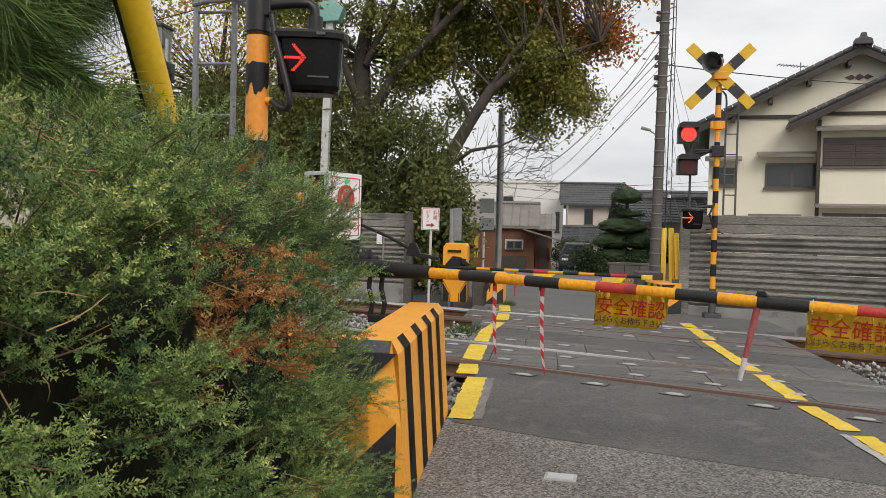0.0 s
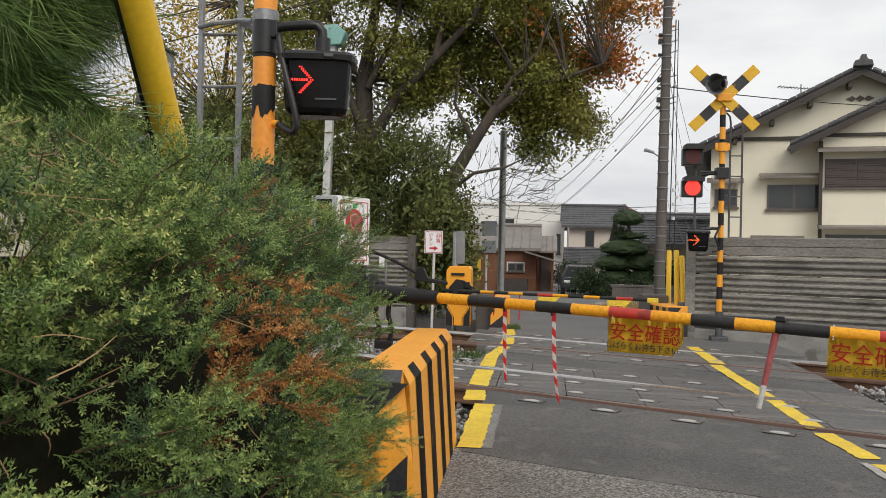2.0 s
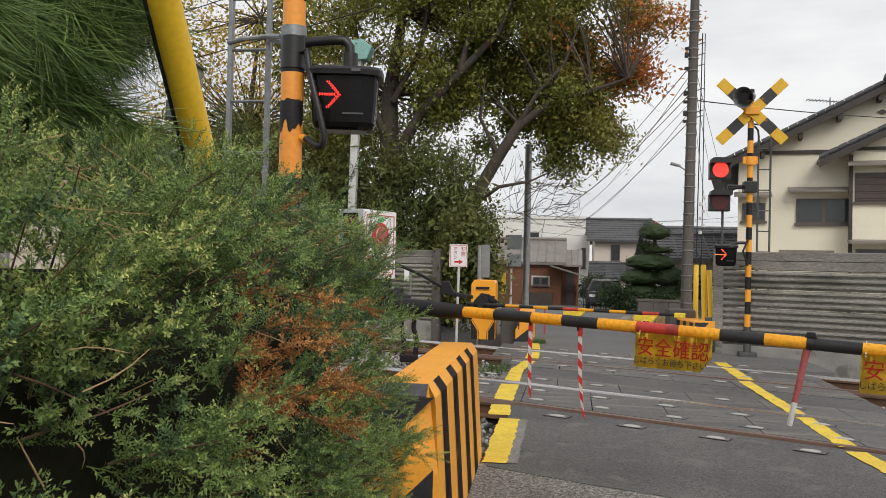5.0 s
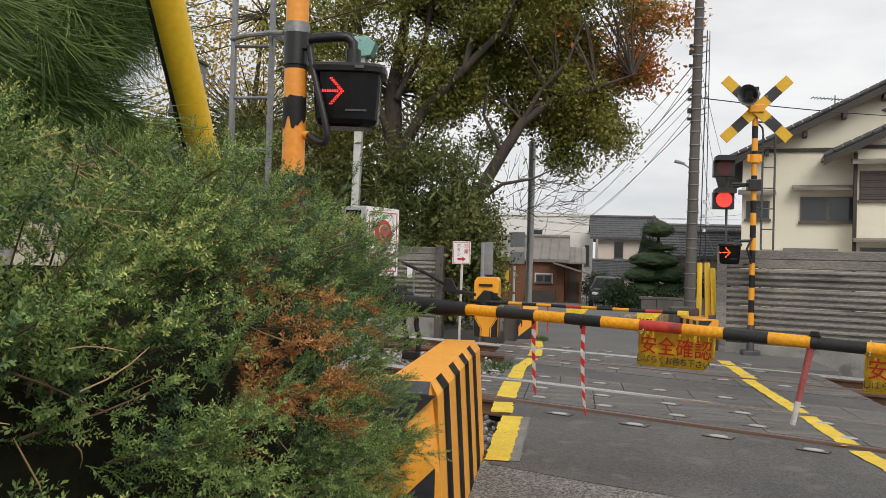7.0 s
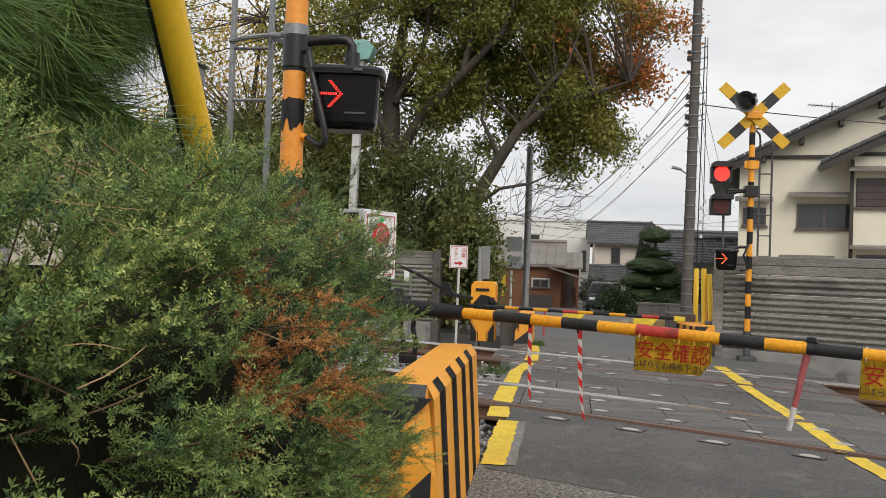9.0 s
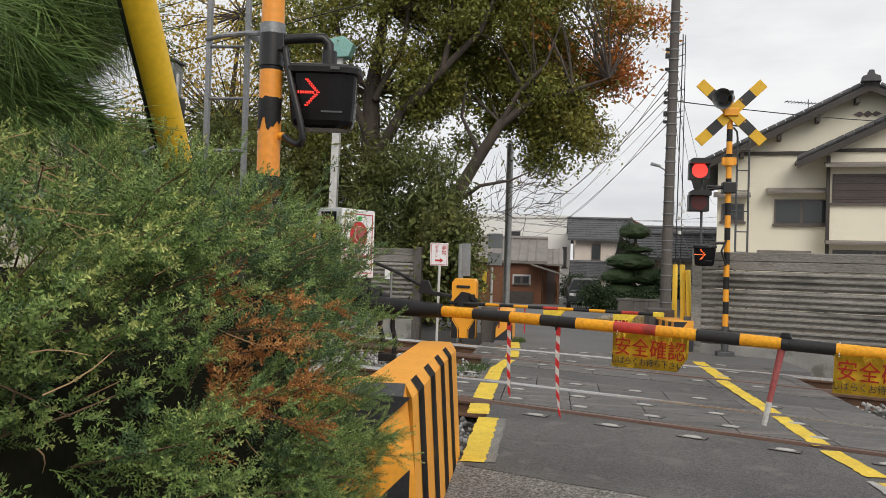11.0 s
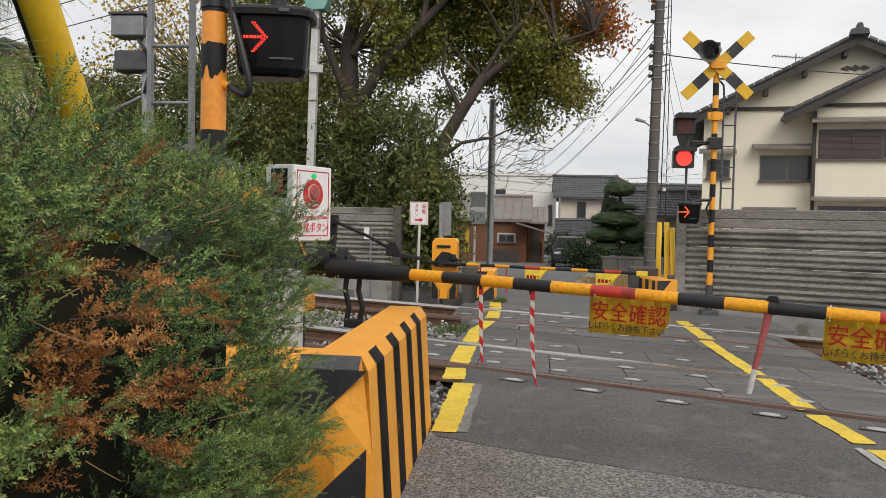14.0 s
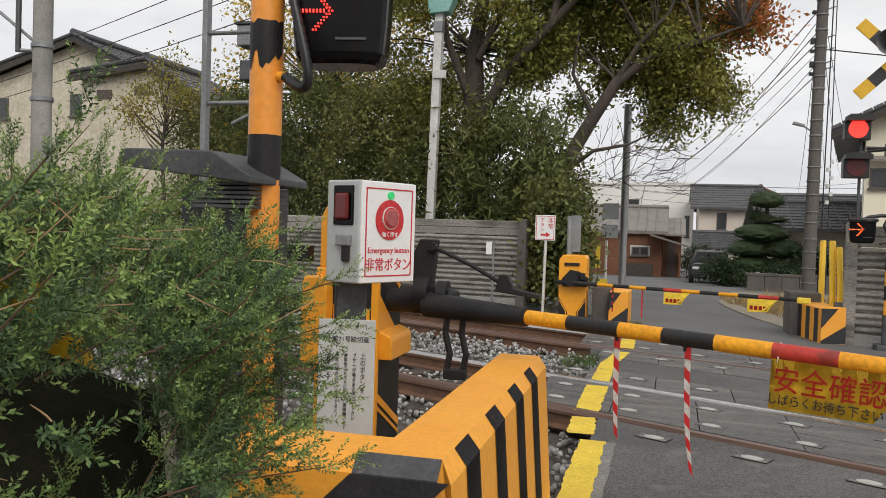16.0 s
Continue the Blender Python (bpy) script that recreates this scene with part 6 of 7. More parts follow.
def yellow_tree():
    r = random.Random(33)
    t = thing("ginkgo_tree", "thin tree with golden yellow autumn leaves behind the wall", "tree")
    b = Vector((-8.3, 14.2, -0.3))
    tr = [b, b + Vector((0.1, 0, 2.5)), b + Vector((0.0, 0, 5)), b + Vector((0.3, 0, 8))]
    part("trunk", tube(tr, [0.16, 0.13, 0.09, 0.03], 10), "bark", t)
    pts = in_ball(r, (-8.3, 14.2, 6.2), (2.7, 1.8, 3.0), 190) + in_ball(r, (-10.2, 13.5, 3.8), (1.2, 1, 1.6), 30) + in_ball(r, (-6.6, 13.2, 4.0), (1.6, 1.0, 2.2), 70)
    gold, green = [], []
    for p in pts:
        (green if (p[2] < 4.6 and r.random() < 0.55) or r.random() < 0.15 else gold).append(p)
    clumps("gold_leaves", gold, "leaf_yellow", t, 0.095, 46, 0.24, 400, "golden yellow leaves", 0.7)
    clumps("green_leaves", green, "leaf_green", t, 0.10, 65, 0.24, 430, "yellow-green leaves", 0.6)
    bm = bmesh.new()
    for p in pts[::2]:
        p = Vector(p)
        q = min(tr[1:], key=lambda s: (s - p).length + max(0, s.z - p.z))
        m = q.lerp(p, 0.5) + Vector((r.gauss(0, .1), r.gauss(0, .1), -0.1))
        tube([q, m, p], [0.03, 0.02, 0.006], 5, bm)
    tagged(part("branchwork", bm, "bark", t, "thin branching"), kind="stuff")


yellow_tree()


def young_tree():
    r = random.Random(61)
    t = thing("young_tree", "slender young tree with thin yellow-green leaves beside the tracks", "tree", pose(-12.5, 13.2, -0.3))
    part("trunk", tube([(0, 0, 0), (0.1, 0, 1.8), (0.0, 0, 3.4), (0.15, 0, 5.2)], [0.07, 0.06, 0.04, 0.015], 10), "bark", t)
    pts = clustered(r, (0, 0, 4.5), (1.1, 0.9, 1.3), 16, 4, 0.32)
    clumps("leaf_mass", pts, "leaf_yellow_green", t, 0.085, 45, 0.20, 450, "thin yellow-green leaves")
    bm = bmesh.new()
    for p in pts[::3]:
        p = Vector(p)
        q = Vector((0.05, 0, max(1.8, p.z - 0.9)))
        tube([q, q.lerp(p, 0.5) + Vector((0, 0, -0.08)), p], [0.02, 0.013, 0.004], 5, bm)
    tagged(part("branchwork", bm, "bark", t, "thin branching"), kind="stuff")


young_tree()


def topiary():
    t = thing("topiary_pine", "clipped garden pine with cloud-shaped dark green pads", "tree", pose(3.45, 26, gz(26) - 0.05) @ Matrix.Diagonal((1.22, 1.22, 1.03, 1)))
    part("trunk", tube([(0, 0, -0.2), (0.1, 0, 0.8), (-0.12, 0, 1.6), (0.1, 0, 2.4), (0.05, 0, 3.2)], [0.14, 0.12, 0.10, 0.07, 0.04], 10), "bark", t)
    r = random.Random(9)
    for cx, cz, rx, rz in ((0.05, 3.00, 0.48, 0.38), (-0.22, 2.50, 0.20, 0.13), (0.15, 2.36, 0.46, 0.16), (-0.05, 1.86, 0.76, 0.40), (-0.36, 1.28, 0.62, 0.40), (0.52, 1.30, 0.58, 0.42), (-0.35, 0.74, 0.62, 0.34), (0.60, 0.74, 0.66, 0.36), (0.98, 0.32, 0.52, 0.34), (-0.75, 0.36, 0.5, 0.34)):
        bm = bmesh.new()
        bmesh.ops.create_icosphere(bm, subdivisions=3, radius=1)
        for v in bm.verts:
            n = 1 + 0.14 * noise.noise(v.co * 3.0 + Vector((cx, cz, 0)))
            v.co = Vector((cx + v.co.x * rx * n, v.co.y * rx * 0.8 * n, cz + v.co.z * rz * n * (1.0 if v.co.z > 0 else 0.6)))
        pad = part("pad", bm, "topiary", t, "clipped needle pad")
        pts = []
        for _ in range(34):
            a, b = r.uniform(0, 6.28), r.uniform(-0.3, 1.0)
            c = math.sqrt(max(0, 1 - b * b))
            pts.append((cx + rx * c * math.cos(a), rx * 0.8 * c * math.sin(a), cz + rz * b))
        clumps("pad_needles", pts, "topiary", pad, 0.055, 40, 0.06, int(500 + cx * 10 + cz * 100), "", 0.3)


topiary()


def low_bushes():
    r = random.Random(12)
    for x, y, rx, rz in ((2.2, 24.5, 0.8, 0.45), (5.2, 24.5, 1.0, 0.65), (3.6, 22.5, 0.9, 0.3), (1.6, 33.5, 0.9, 0.7)):
        b = thing("garden_bush", "clipped dark green garden bush", "bush", pose(x, y, gz(y)), "garden bushes")
        pts = in_ball(r, (0, 0, rz), (rx, 0.6, rz), 60)
        clumps("leaf_mass", pts, "topiary", b, 0.10, 60, 0.16, 600 + int(x * 10), "", 0.5)


low_bushes()


def dry_patch():
    r = random.Random(14)
    edge = [(1.36, 13.6), (1.42, 12.0), (1.55, 10.4), (1.72, 9.0), (1.98, 7.6), (2.2, 6.9), (12, 6.6), (12, 21.5), (2.0, 19.5)]
    bm = bmesh.new()
    top = [bm.verts.new((x, y, gz(y) + 0.012)) for x, y in edge]
    mid = bm.verts.new((4.0, 12.0, gz(12.0) + 0.06))
    low = [bm.verts.new((x, y, gz(y) - 0.2)) for x, y in edge]
    for k in range(len(edge)):
        n = (k + 1) % len(edge)
        bm.faces.new((top[k], top[n], mid))
        bm.faces.new((top[k], low[k], low[n], top[n]))
    tagged(part("gravel_lot", bm, "gravel_lot"), "pale gravel lot with dry weeds", "gravel", kind="structure")
    g = thing("dry_grass", "straw-coloured dry grass on the gravel lot", "grass", kind="stuff")
    V, T = [], []
    for i in range(16000):
        x, y = r.uniform(1.5, 6.5), r.uniform(8.6, 16.0)
        if x < 1.36 + (13.6 - y) * 0.16 + 0.1:
            continue
        hgt = r.uniform(0.06, 0.24) * (1.7 if noise.noise(Vector((x, y, 0)) * 0.7) > 0.12 else 0.6)
        a = r.uniform(0, 6.28)
        lean = Vector((r.gauss(0, 0.5), r.gauss(0, 0.5), 1)).normalized() * hgt
        k = len(V)
        V += [(x - 0.009 * math.cos(a), y - 0.009 * math.sin(a), gz(y)), (x + 0.009 * math.cos(a), y + 0.009 * math.sin(a), gz(y)), (x + lean.x, y + lean.y, gz(y) + lean.z)]
        T.append([k, k + 1, k + 2])
    np_mesh("blades", V, T, "dry_grass", g, "", "stuff")
    w = thing("weeds", "low green weeds at the edge of the crossing", "weeds", kind="stuff")
    V, T = [], []
    for i in range(1500):
        q = r.random()
        if q < 0.35:
            x, y = r.gauss(-0.45, 0.18), r.gauss(3.4, 0.25)
            z = -0.06
        elif q < 0.6:
            x, y, z = r.gauss(-0.12, 0.05), r.gauss(6.6, 0.08), -0.01
        else:
            x, y, z = r.uniform(-0.34, -0.14), r.uniform(-4.4, -3.15), -0.02
        hgt = r.uniform(0.02, 0.10)
        a = r.uniform(0, 6.28)
        k = len(V)
        V += [(x - 0.004 * math.cos(a), y - 0.004 * math.sin(a), z), (x + 0.004 * math.cos(a), y + 0.004 * math.sin(a), z), (x + r.gauss(0, .03), y + r.gauss(0, .03), z + hgt)]
        T.append([k, k + 1, k + 2])
    np_mesh("blades", V, T, "weed", w, "", "stuff")


M["gravel_lot"] = mat("gravel_lot", (0.34, 0.30, 0.24), (0.26, 0.23, 0.18), 0.95, 1.5, bump=0.8, fine=25)
dry_patch()


# ---- houses ----
def window(parent, x0, x1, z0, z1, y, sashes=2, shutter=False, hood=True):
    w = part("window", box(x0, x1, y - 0.05, y + 0.02, z0, z1), "frame_bronze", parent, "bronze framed window")
    n = sashes
    for i in range(n):
        a, b = x0 + (x1 - x0) * i / n + 0.05, x0 + (x1 - x0) * (i + 1) / n - 0.05
        if shutter and i < n - 1:
            for k in range(int((z1 - z0) / 0.07)):
                part("slat", box(a - 0.03, b + 0.03, y - 0.085, y - 0.05, z0 + 0.03 + k * 0.07, z0 + 0.085 + k * 0.07), "shutter", w)
        else:
            part("pane", box(a, b, y - 0.058, y - 0.05, z0 + 0.05, z1 - 0.05), "glass_dark", w)
    part("sill", box(x0 - 0.05, x1 + 0.05, y - 0.10, y + 0.02, z0 - 0.07, z0 - 0.002), "frame_bronze", w)
    if hood:
        part("hood", prism([(y - 0.45, z1 + 0.24), (y + 0.02, z1 + 0.38), (y + 0.02, z1 + 0.30), (y - 0.45, z1 + 0.17)], x0 - 0.25, x1 + 0.18, "x"), "roof_metal", w, "small projecting metal hood")
    return w


def gable_roof(parent, xr, zr, xl, zl, xe, ze, y0, y1, over=0.0, tile="roof_tile", step=0.29, verge=True):
    """Two tiled slopes with the ridge along y; each slope has stepped courses and ribs down the slope."""
    for xa, za in ((xl, zl), (xe, ze)):
        L = math.hypot(xa - xr, za - zr)
        n = max(3, int(L / step))
        bm = bmesh.new()
        pts = []
        for i in range(n):
            a, b = i / n, (i + 1) / n
            pts += [(xr + (xa - xr) * a, zr + (za - zr) * a + 0.035), (xr + (xa - xr) * b, zr + (za - zr) * b + 0.065)]
        out = pts + [(xa, za - 0.06), (xr, zr - 0.06)]
        prism(out, y0 - over, y1 + over, "y", bm)
        part("roof_slope", bm, tile, parent, "dark tiled roof slope")
        if verge:
            part("verge_board", prism([(xr, zr - 0.06), (xa, za - 0.06), (xa, za - 0.24), (xr, zr - 0.24)], y0 - over - 0.02, y0 - over + 0.05, "y"), "dark_trim", parent, "dark verge board")
            for k in range(n):
                t = (k + 0.5) / n
                part("verge_tile", tube([(xr + (xa - xr) * (t - 0.45 / n), y0 - over, zr + (za - zr) * (t - 0.45 / n) + 0.07), (xr + (xa - xr) * (t + 0.45 / n), y0 - over, zr + (za - zr) * (t + 0.45 / n) + 0.07)], 0.075, 8), tile, parent)
    part("ridge", tube([(xr, y0 - over - 0.05, zr + 0.12), (xr, y1 + over, zr + 0.12)], 0.13, 10), tile, parent, "rounded ridge tiles")


def right_house():
    h = thing("house", "cream stucco two-storey house with dark tiled gable roofs", "house", Matrix.Translation((5.65, 21.0, 0)) @ pose(0, 0, 0, 0, 0, -11.0) @ Matrix.Translation((-5.65, -21.0, 0)))
    g = -0.6
    part("wall", prism([(5.65, g), (14.3, g), (14.3, 4.95), (9.98, 7.02), (5.65, 4.82)], 21.0, 30, "y"), "cream_wall", h, "cream stucco gable wall")
    gable_roof(h, 9.98, 7.08, 4.75, 4.46, 15.2, 4.5, 21.0, 30, 0.55)
    part("ridge_ornament", prism([(9.70, 7.08), (10.26, 7.08), (10.22, 7.26), (10.08, 7.30), (10.05, 7.44), (9.91, 7.44), (9.88, 7.30), (9.74, 7.26)], 20.25, 20.55, "y", bev=0.03), "roof_tile", h, "ridge end tile")
    part("trim_band", box(5.6, 8.90, 20.93, 21.0, 4.98, 5.09), "dark_trim", h, "dark timber band")
    for k in range(4):
        part("purlin_end", box(6.3 + k * 1.1, 6.42 + k * 1.1, 20.5, 21.0, 4.86 + k * 0.545, 5.03 + k * 0.545), "dark_trim", h)
    part("gable_vent", prism([(9.6, 6.22), (9.78, 6.14), (9.88, 6.21), (10.0, 6.12), (10.12, 6.21), (10.22, 6.14), (10.4, 6.22), (10.22, 6.30), (10.12, 6.23), (10.0, 6.32), (9.88, 6.23), (9.78, 6.30)], 20.95, 21.0, "y"), "shutter", h, "dark gable vent")
    window(h, 7.38, 8.98, 2.78, 3.56, 21.0, 2)
    window(h, 5.78, 6.48, 2.85, 3.42, 21.0, 1)
    # the projecting wing
    part("wing_wall", prism([(8.90, g), (15.1, g), (15.1, 5.0), (11.87, 6.55), (8.90, 4.98)], 20.5, 20.99, "y"), "cream_wall", h, "cream stucco wing")
    gable_roof(h, 11.87, 6.60, 7.95, 4.68, 16.0, 4.75, 20.5, 20.95, 0.45)
    part("wing_band", box(8.85, 15.1, 20.43, 20.5, 4.98, 5.08), "dark_trim", h)
    part("corner_trim", box(8.82, 8.92, 20.42, 20.52, g, 4.85), "dark_trim", h, "dark downpipe")
    part("wing_vent", prism([(11.5, 5.72), (11.7, 5.64), (11.87, 5.74), (12.05, 5.64), (12.25, 5.72), (12.05, 5.80), (11.87, 5.70), (11.7, 5.80)], 20.45, 20.5, "y"), "shutter", h, "dark gable vent")
    window(h, 8.99, 11.61, 3.42, 4.30, 20.5, 3, True)
    window(h, 9.03, 11.3, 1.38, 1.98, 20.5, 2, False, False)
    part("lower_hood", prism([(20.0, 2.20), (20.52, 2.28), (20.52, 2.20), (20.0, 2.13)], 8.8, 11.3, "x"), "roof_metal", h)
    part("meter_box", box(11.15, 11.55, 20.3, 20.5, 2.25, 2.62, 0.01), "beige_wall", h, "beige box")
    part("lower_sill_roof", box(6.9, 8.45, 20.6, 21.0, 1.86, 1.93), "roof_metal", h)
    a = thing("tv_antenna", "thin television antenna on the roof", "antenna", pose(8.85, 22.5, 6.0))
    part("mast", tube([(0, 0, 0), (0, 0, 1.15)], 0.02, 6), "steel", a)
    part("boom", tube([(-0.75, 0, 1.08), (0.55, 0, 0.98)], 0.015, 6), "steel", a)
    for k in range(12):
        x = -0.72 + k * 0.11
        part("element", tube([(x, -0.2, 1.075 - 0.08 * (x + 0.75)), (x, 0.2, 1.075 - 0.08 * (x + 0.75))], 0.012, 5), "steel", a)


right_house()


def simple_house(name, label, x0, x1, y0, y1, z_eave, z_ridge, wall, roof, ridge_along="x", over=0.5, g=None, wins=()):
    h = thing(name, label, "house")
    g = gz(y0) - 0.4 if g is None else g
    if ridge_along == "x":
        part("wall", box(x0, x1, y0, y1, g, z_eave), wall, h)
        ym = (y0 + y1) / 2
        for ya, s in ((y0 - over, 1), (y1 + over, -1)):
            n = 1 if roof == "roof_metal" else 9
            out = []
            for i in range(n):
                a, b = i / n, (i + 1) / n
                out += [(ym + (ya - ym) * a, z_ridge + (z_eave - 0.1 - z_ridge) * a + 0.02), (ym + (ya - ym) * b, z_ridge + (z_eave - 0.1 - z_ridge) * b + 0.06)]
            out += [(ya, z_eave - 0.18), (ym, z_ridge - 0.08)]
            part("roof_slope", prism(out, x0 - over, x1 + over, "x"), roof, h)
            if s == 1:
                for k in range(int((x1 - x0 + 2 * over) / 0.42)):
                    xx = x0 - over + 0.2 + k * 0.42
                    part("roof_rib", tube([(xx, ym, z_ridge + 0.05), (xx, ya, z_eave - 0.02)], 0.03, 5), roof, h)
        part("ridge", tube([(x0 - over, ym, z_ridge + 0.06), (x1 + over, ym, z_ridge + 0.06)], 0.1, 8), roof, h)
        part("gable", prism([(y0, z_eave), (y1, z_eave), (ym, z_ridge - 0.05)], x0, x1, "x"), wall, h)
    else:
        xm = (x0 + x1) / 2
        part("wall", prism([(x0, g), (x1, g), (x1, z_eave), (xm, z_ridge), (x0, z_eave)], y0, y1, "y"), wall, h)
        gable_roof(h, xm, z_ridge + 0.08, x0 - over, z_eave - 0.2, x1 + over, z_eave - 0.2, y0, y1, 0.4, roof, 0.4, True)
    for a, b, c, d in wins:
        window(h, a, b, c, d, y0, 1, False, False)
    return h


bh = simple_house("brown_house", "small brown timber house with a metal roof", -4.2, -0.12, 33.0, 38, 1.50, 2.58, "brown_wall", "roof_metal", "x", 0.22, None, ())
window(bh, -1.47, -0.72, 0.34, 0.72, 33.0, 2, False, False)
part("window_surround", box(-1.53, -0.66, 32.965, 32.998, 0.27, 0.79), "white_plastic", bh, "pale window surround")
part("porch_roof", prism([(-0.64, 1.33), (1.12, 0.82), (1.12, 0.75), (-0.64, 1.25)], 32.0, 33.0, "y"), "roof_metal", bh, "small porch roof")
part("side_wing", box(-0.08, 0.72, 33.6, 36, -1.0, 1.32), "brown_wall", bh)
part("wing_roof", prism([(33.0, 1.34), (34.6, 2.10), (36.2, 1.34), (36.2, 1.26), (34.6, 2.00), (33.0, 1.26)], -0.06, 0.88, "x"), "roof_metal", bh)
part("wing_gable", prism([(33.3, 1.34), (34.6, 1.98), (35.9, 1.34)], 0.70, 0.76, "x"), "dark_trim", bh)
for k in range(3):
    part("wing_rib", tube([(0.08 + k * 0.3, 34.6, 2.12), (0.08 + k * 0.3, 33.0, 1.36)], 0.025, 5), "roof_metal", bh)
part("porch_post", box(0.62, 0.70, 32.2, 32.3, -0.9, 0.95), "brown_wall", bh)
part("door", box(0.1, 0.5, 33.54, 33.6, -0.9, 1.1), "shutter", bh, "dark entrance")
part("lean_to", box(-1.75, -0.5, 32.2, 32.9, -0.9, -0.02), "dark_trim", bh, "dark shed front")
wb = thing("white_building", "plain white two-storey building with a flat roof", "building")
part("wall", box(-7.5, 1.55, 50, 58, -2.2, 4.55), "white_wall", wb)
part("parapet", box(-7.6, 1.65, 49.9, 58.1, 4.55, 4.75), "white_wall", wb)
for a, b, c, d in ((-2.6, -1.9, 2.5, 3.6), (1.0, 1.3, 1.2, 2.6)):
    window(wb, a, b, c, d, 50, 1, False, False)
simple_house("beige_house", "beige two-storey house with a dark tiled roof", 1.75, 5.0, 45, 51, 3.05, 4.40, "beige_wall", "roof_tile", "x", 0.5, None, ((2.75, 3.3, 1.7, 2.7), (1.95, 2.3, -0.6, 0.4)))
lr = simple_house("beige_house_lower_wing", "low beige wing with a dark tiled roof", 1.8, 5.4, 43, 45, 0.75, 1.5, "beige_wall", "roof_tile", "x", 0.4)
M["roof_red"] = mat("roof_red", (0.22, 0.10, 0.08), (0.17, 0.08, 0.065), 0.7, 2, bump=0.2)
simple_house("pale_house", "far pale house with a reddish gable roof", 4.3, 8.6, 60, 66, 3.95, 5.0, "white_wall", "roof_red", "y", 0.6)
simple_house("tiled_house", "low house with a broad dark tiled roof behind the pine", 4.5, 9.5, 33, 39, 2.05, 3.3, "beige_wall", "roof_tile", "x", 0.7)
simple_house("tiled_house", "low dark house with a tiled roof beside the street", 4.2, 7.5, 27.5, 31, 1.75, 2.7, "beige_wall", "roof_tile", "x", 0.7)


def left_house():
    h = thing("house", "tan stucco house with a dark tiled gable roof across the tracks", "house")
    part("wall", prism([(-34, -1), (-14.6, -1), (-14.6, 4.6), (-20.8, 7.7), (-34, 3.5)], 20.0, 28, "y"), "tan_wall", h)
    gable_roof(h, -20.8, 7.85, -34.0, 3.8, -14.0, 4.6, 20.0, 28, 0.4)
    part("front_wall", prism([(-18.2, -1), (-11.5, -1), (-11.5, 3.6), (-15.6, 6.1), (-18.2, 5.7)], 17.0, 19.9, "y"), "tan_wall", h)
    gable_roof(h, -15.6, 6.22, -18.5, 5.85, -10.9, 3.3, 17.0, 19.5, 0.3)
    for x, y, z in ((-19.8, 20, 6.2), (-18.9, 20, 6.1), (-17.6, 17, 5.1), (-16.2, 17, 5.2)):
        part("vent", box(x, x + 0.55, y - 0.05, y, z, z + 0.28), "shutter", h, "dark attic vent")
    for x0, x1, z0, z1 in ((-24.6, -24.0, 4.9, 5.7), (-22.9, -22.3, 5.0, 5.8), (-21.2, -20.6, 5.0, 5.8), (-20.2, -19.4, 2.4, 3.2)):
        window(h, x0, x1, z0, z1, 20.0, 1, False, False)


left_house()


def catenary():
    p = utility_pole(-6.05, 1.9, 6, 0.118, 0.10, "grey concrete railway pole with wires and brackets", "railway_pole", shaft="concrete")
    for z in (2.5, 3.05, 3.6, 3.95):
        part("clamp", tube([(0, 0, z), (0, 0, z + 0.045)], 0.115, 14), "steel", p)
    part("bracket", tube([(-0.6, -0.1, 3.80), (0.12, 0, 4.02)], 0.02, 8), "steel", p)
    part("bracket", tube([(-0.22, -0.1, 3.0), (-0.22, -0.1, 3.7)], 0.028, 10), "steel_dark", p)
    part("bracket", tube([(-0.5, -0.1, 3.45), (0.0, 0.0, 3.05)], 0.018, 8), "steel", p)
    part("bracket", tube([(-0.22, -0.1, 3.02), (0.0, 0.0, 3.02)], 0.018, 8), "steel", p)


catenary()


def cable(name, a, b, sag, r, label="thin black overhead cable"):
    a, b = Vector(a), Vector(b)
    pts = [a.lerp(b, i / 14) + Vector((0, 0, -4 * sag * (i / 14) * (1 - i / 14))) for i in range(15)]
    tagged(part(name, tube(pts, r, 6), "wire"), label, "cable", group="overhead cables")


rc = random.Random(40)
for k in range(7):
    z = 3.9 + 0.17 * k
    cable("overhead_cable", (2.42, 9.0, z), (-0.9 + rc.uniform(-1.2, 1.0), 42 + rc.uniform(-4, 6), 3.4 + 0.32 * k + rc.uniform(-0.3, 0.3)), rc.uniform(0.3, 0.9), rc.choice((0.005, 0.006, 0.009)))
for k in range(5):
    cable("overhead_cable", (2.45, 9.0, 4.6 + 0.2 * k), (9 + k, 60, 4.5 + k * 0.5), 0.8, 0.007)
for k in range(5):
    cable("overhead_cable", (-7 + rc.uniform(-1, 1), 48, 4.2 + 0.3 * k), (12 + rc.uniform(-1, 1), 46, 3.3 + 0.35 * k), rc.uniform(0.3, 0.8), 0.010)
cable("overhead_cable", (2.5, 9.0, 4.35), (14, 18, 5.6), 0.2, 0.010)
cable("overhead_cable", (2.5, 9.0, 6.0), (-0.9, 13.5, 4.2), 0.25, 0.008)
for k in range(3):
    cable("overhead_cable", (-26, 17, 4.2 + 0.45 * k), (-2.5, 5.2, 5.0 + 0.45 * k), 0.15, 0.009)


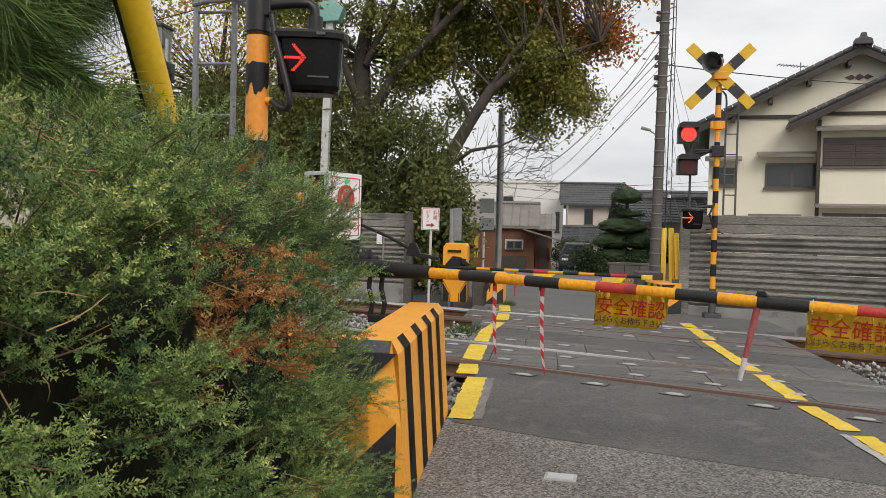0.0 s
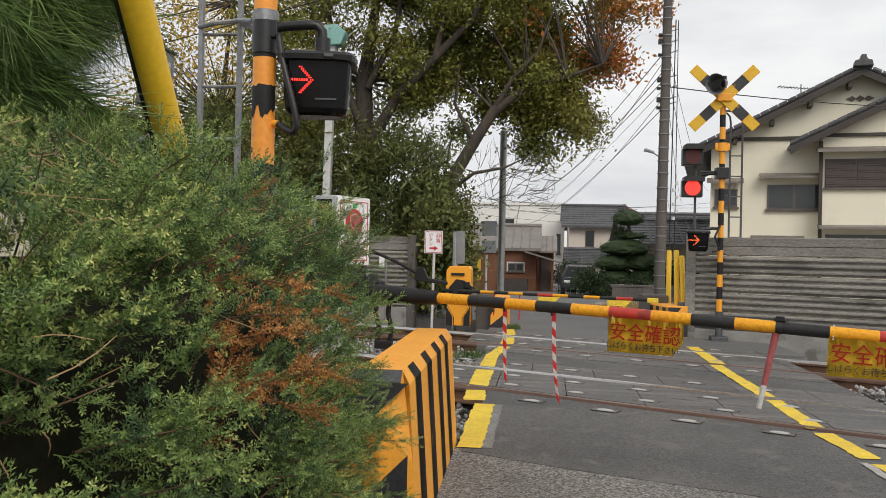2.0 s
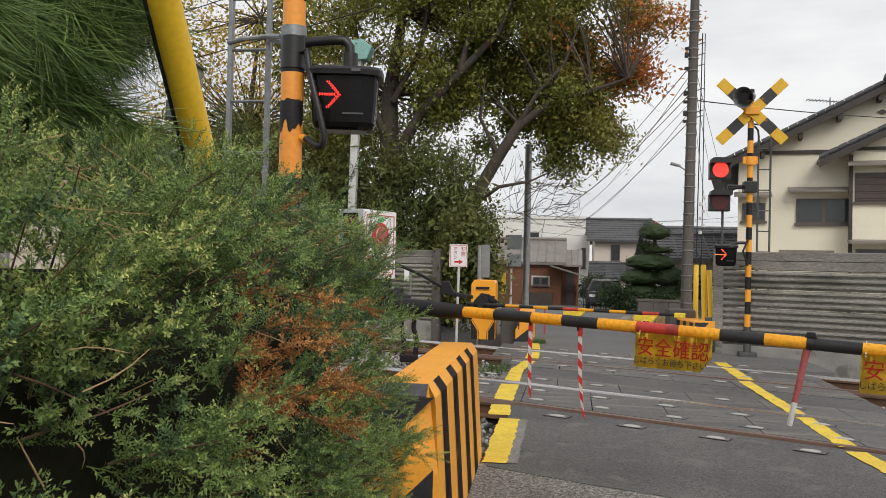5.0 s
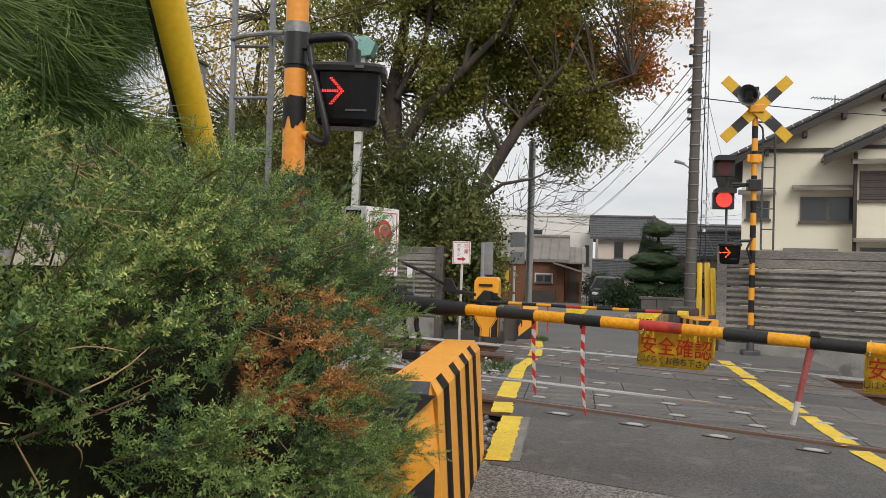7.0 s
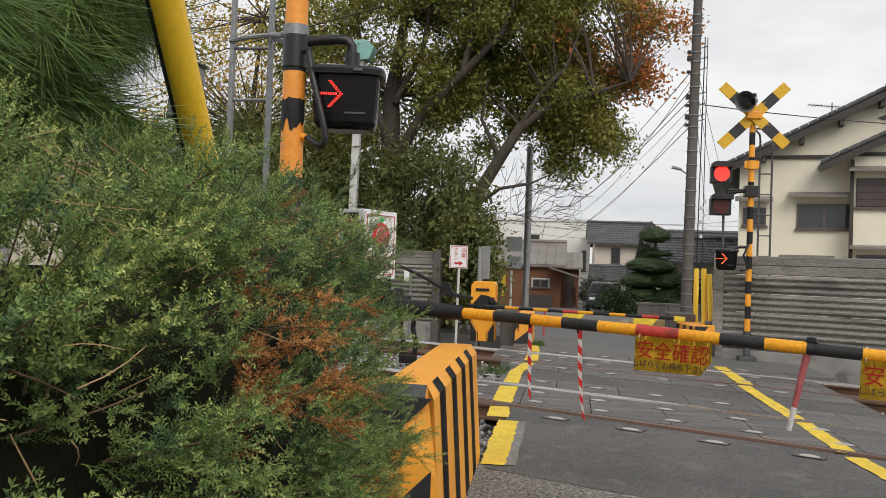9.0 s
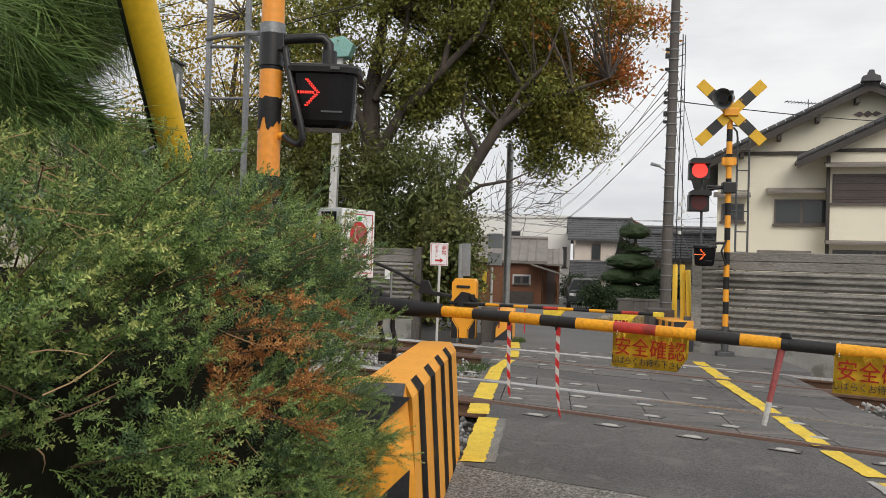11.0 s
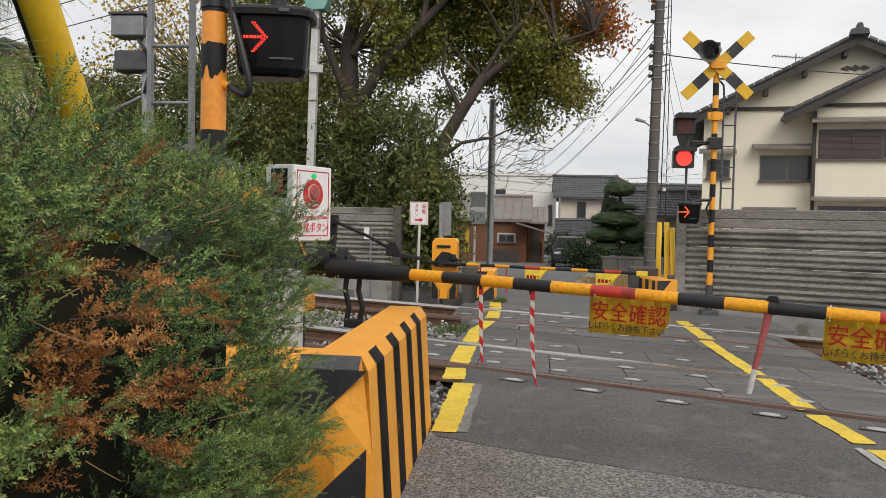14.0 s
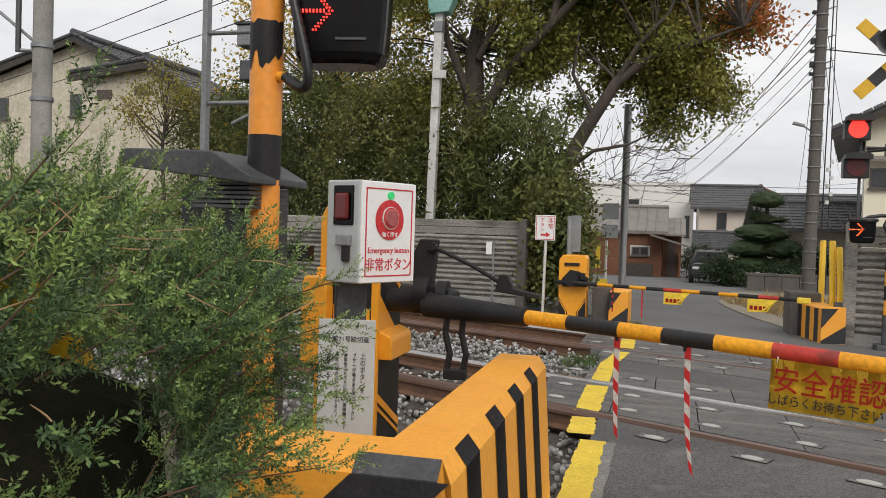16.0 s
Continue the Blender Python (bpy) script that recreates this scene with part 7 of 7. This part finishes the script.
def car():
    c = thing("parked_car", "dark grey parked car behind a fence beside the street", "car", pose(1.75, 27, gz(27), 0, 0, 0))
    side = [(-0.75, 0.25), (0.75, 0.25), (0.75, 0.75), (0.66, 0.86), (0.50, 1.22), (-0.50, 1.22), (-0.68, 0.86), (-0.75, 0.75)]
    part("body", prism(side, 0, 2.2, "y", bev=0.05), "car_paint", c)
    part("windscreen", prism([(-0.55, 0.84), (0.55, 0.84), (0.44, 1.15), (-0.44, 1.15)], -0.012, -0.002, "y"), "glass_dark", c)
    part("bonnet", prism([(-0.72, 0.28), (0.72, 0.28), (0.72, 0.68), (0.6, 0.76), (-0.6, 0.76), (-0.72, 0.68)], -0.55, 0, "y", bev=0.04), "car_paint", c)
    for s in (-1, 1):
        part("headlight", box(s * 0.55 - 0.12, s * 0.55 + 0.12, -0.57, -0.54, 0.52, 0.62, 0.01), "white_panel", c)
        for y in (-0.2, 1.6):
            w = part("wheel", disc(0.27, 0.16, 18, None, (s * 0.70, y, 0.25), "x"), "tyre", c)
            part("rim", disc(0.16, 0.18, 14, None, (s * 0.70, y, 0.25), "x"), "steel", w)


car()


def fence():
    f = thing("street_fence", "dark slatted gate beside the brown house", "fence", pose(0.85, 27.5, gz(27.5)))
    part("top_rail", box(0, 1.0, 0, 0.05, 1.0, 1.06), "dark_trim", f)
    part("bottom_rail", box(0, 1.0, 0, 0.05, 0.15, 0.21), "dark_trim", f)
    for k in range(11):
        part("slat", box(0.02 + k * 0.09, 0.05 + k * 0.09, 0.01, 0.04, 0.05, 1.1), "dark_trim", f)
    w = thing("garden_wall", "low grey block wall along the gravel lot", "wall", pose(2.6, 21.6, gz(21.6)))
    part("coping", box(-0.05, 6.05, -0.02, 0.20, 0.46, 0.54, 0.01), "pole_concrete", w)
    for k in range(12):
        part("block", box(k * 0.5 + 0.006, k * 0.5 + 0.494, 0, 0.15, -0.2, 0.456, 0.008), "pole_concrete", w)


fence()


def backdrop_houses():
    """Plain distant houses that close the street."""
    r = random.Random(77)
    for k in range(16):
        x = -60 + k * 9 + r.uniform(-1, 1)
        y = 85 + r.uniform(0, 12)
        if abs(x) < 3:
            y += 25
        simple_house("distant_house", "distant pale house with a dark roof", x, x + 7, y, y + 7, 2.4 + r.uniform(0, 1.2), 4.3 + r.uniform(0, 0.8), r.choice(("white_wall", "beige_wall", "cream_wall")), "roof_metal", "y", 0.5, -2.5)


backdrop_houses()


def motions():
    """The two hanging strips sway a little in the breeze."""
    for strip, s, ph in ((strip_a, -0.625, 0.0), (strip_b, -0.325, 1.1)):
        rows = []
        for k in range(33):
            t = k * 0.5
            rows.append((t, ARM @ pose(s, 0, -0.03, 0.8 * math.sin(2.1 * t + ph), 1.0 * math.sin(1.7 * t + ph) - 2.0, 0)))
        walk(strip, rows)
    # the two crossing lamps flash in turn: the lit plate stands before its lens, the other, still glowing, is hidden in
    # its housing to stand in for switched off
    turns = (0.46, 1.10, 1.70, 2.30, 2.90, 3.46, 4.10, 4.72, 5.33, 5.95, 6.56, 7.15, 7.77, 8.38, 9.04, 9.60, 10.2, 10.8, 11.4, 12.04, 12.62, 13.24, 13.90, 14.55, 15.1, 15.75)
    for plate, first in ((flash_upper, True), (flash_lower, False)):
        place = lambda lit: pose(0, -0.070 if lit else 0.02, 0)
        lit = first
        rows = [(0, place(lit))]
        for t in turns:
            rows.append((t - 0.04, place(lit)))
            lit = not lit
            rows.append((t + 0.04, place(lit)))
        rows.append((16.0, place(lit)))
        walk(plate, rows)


motions()
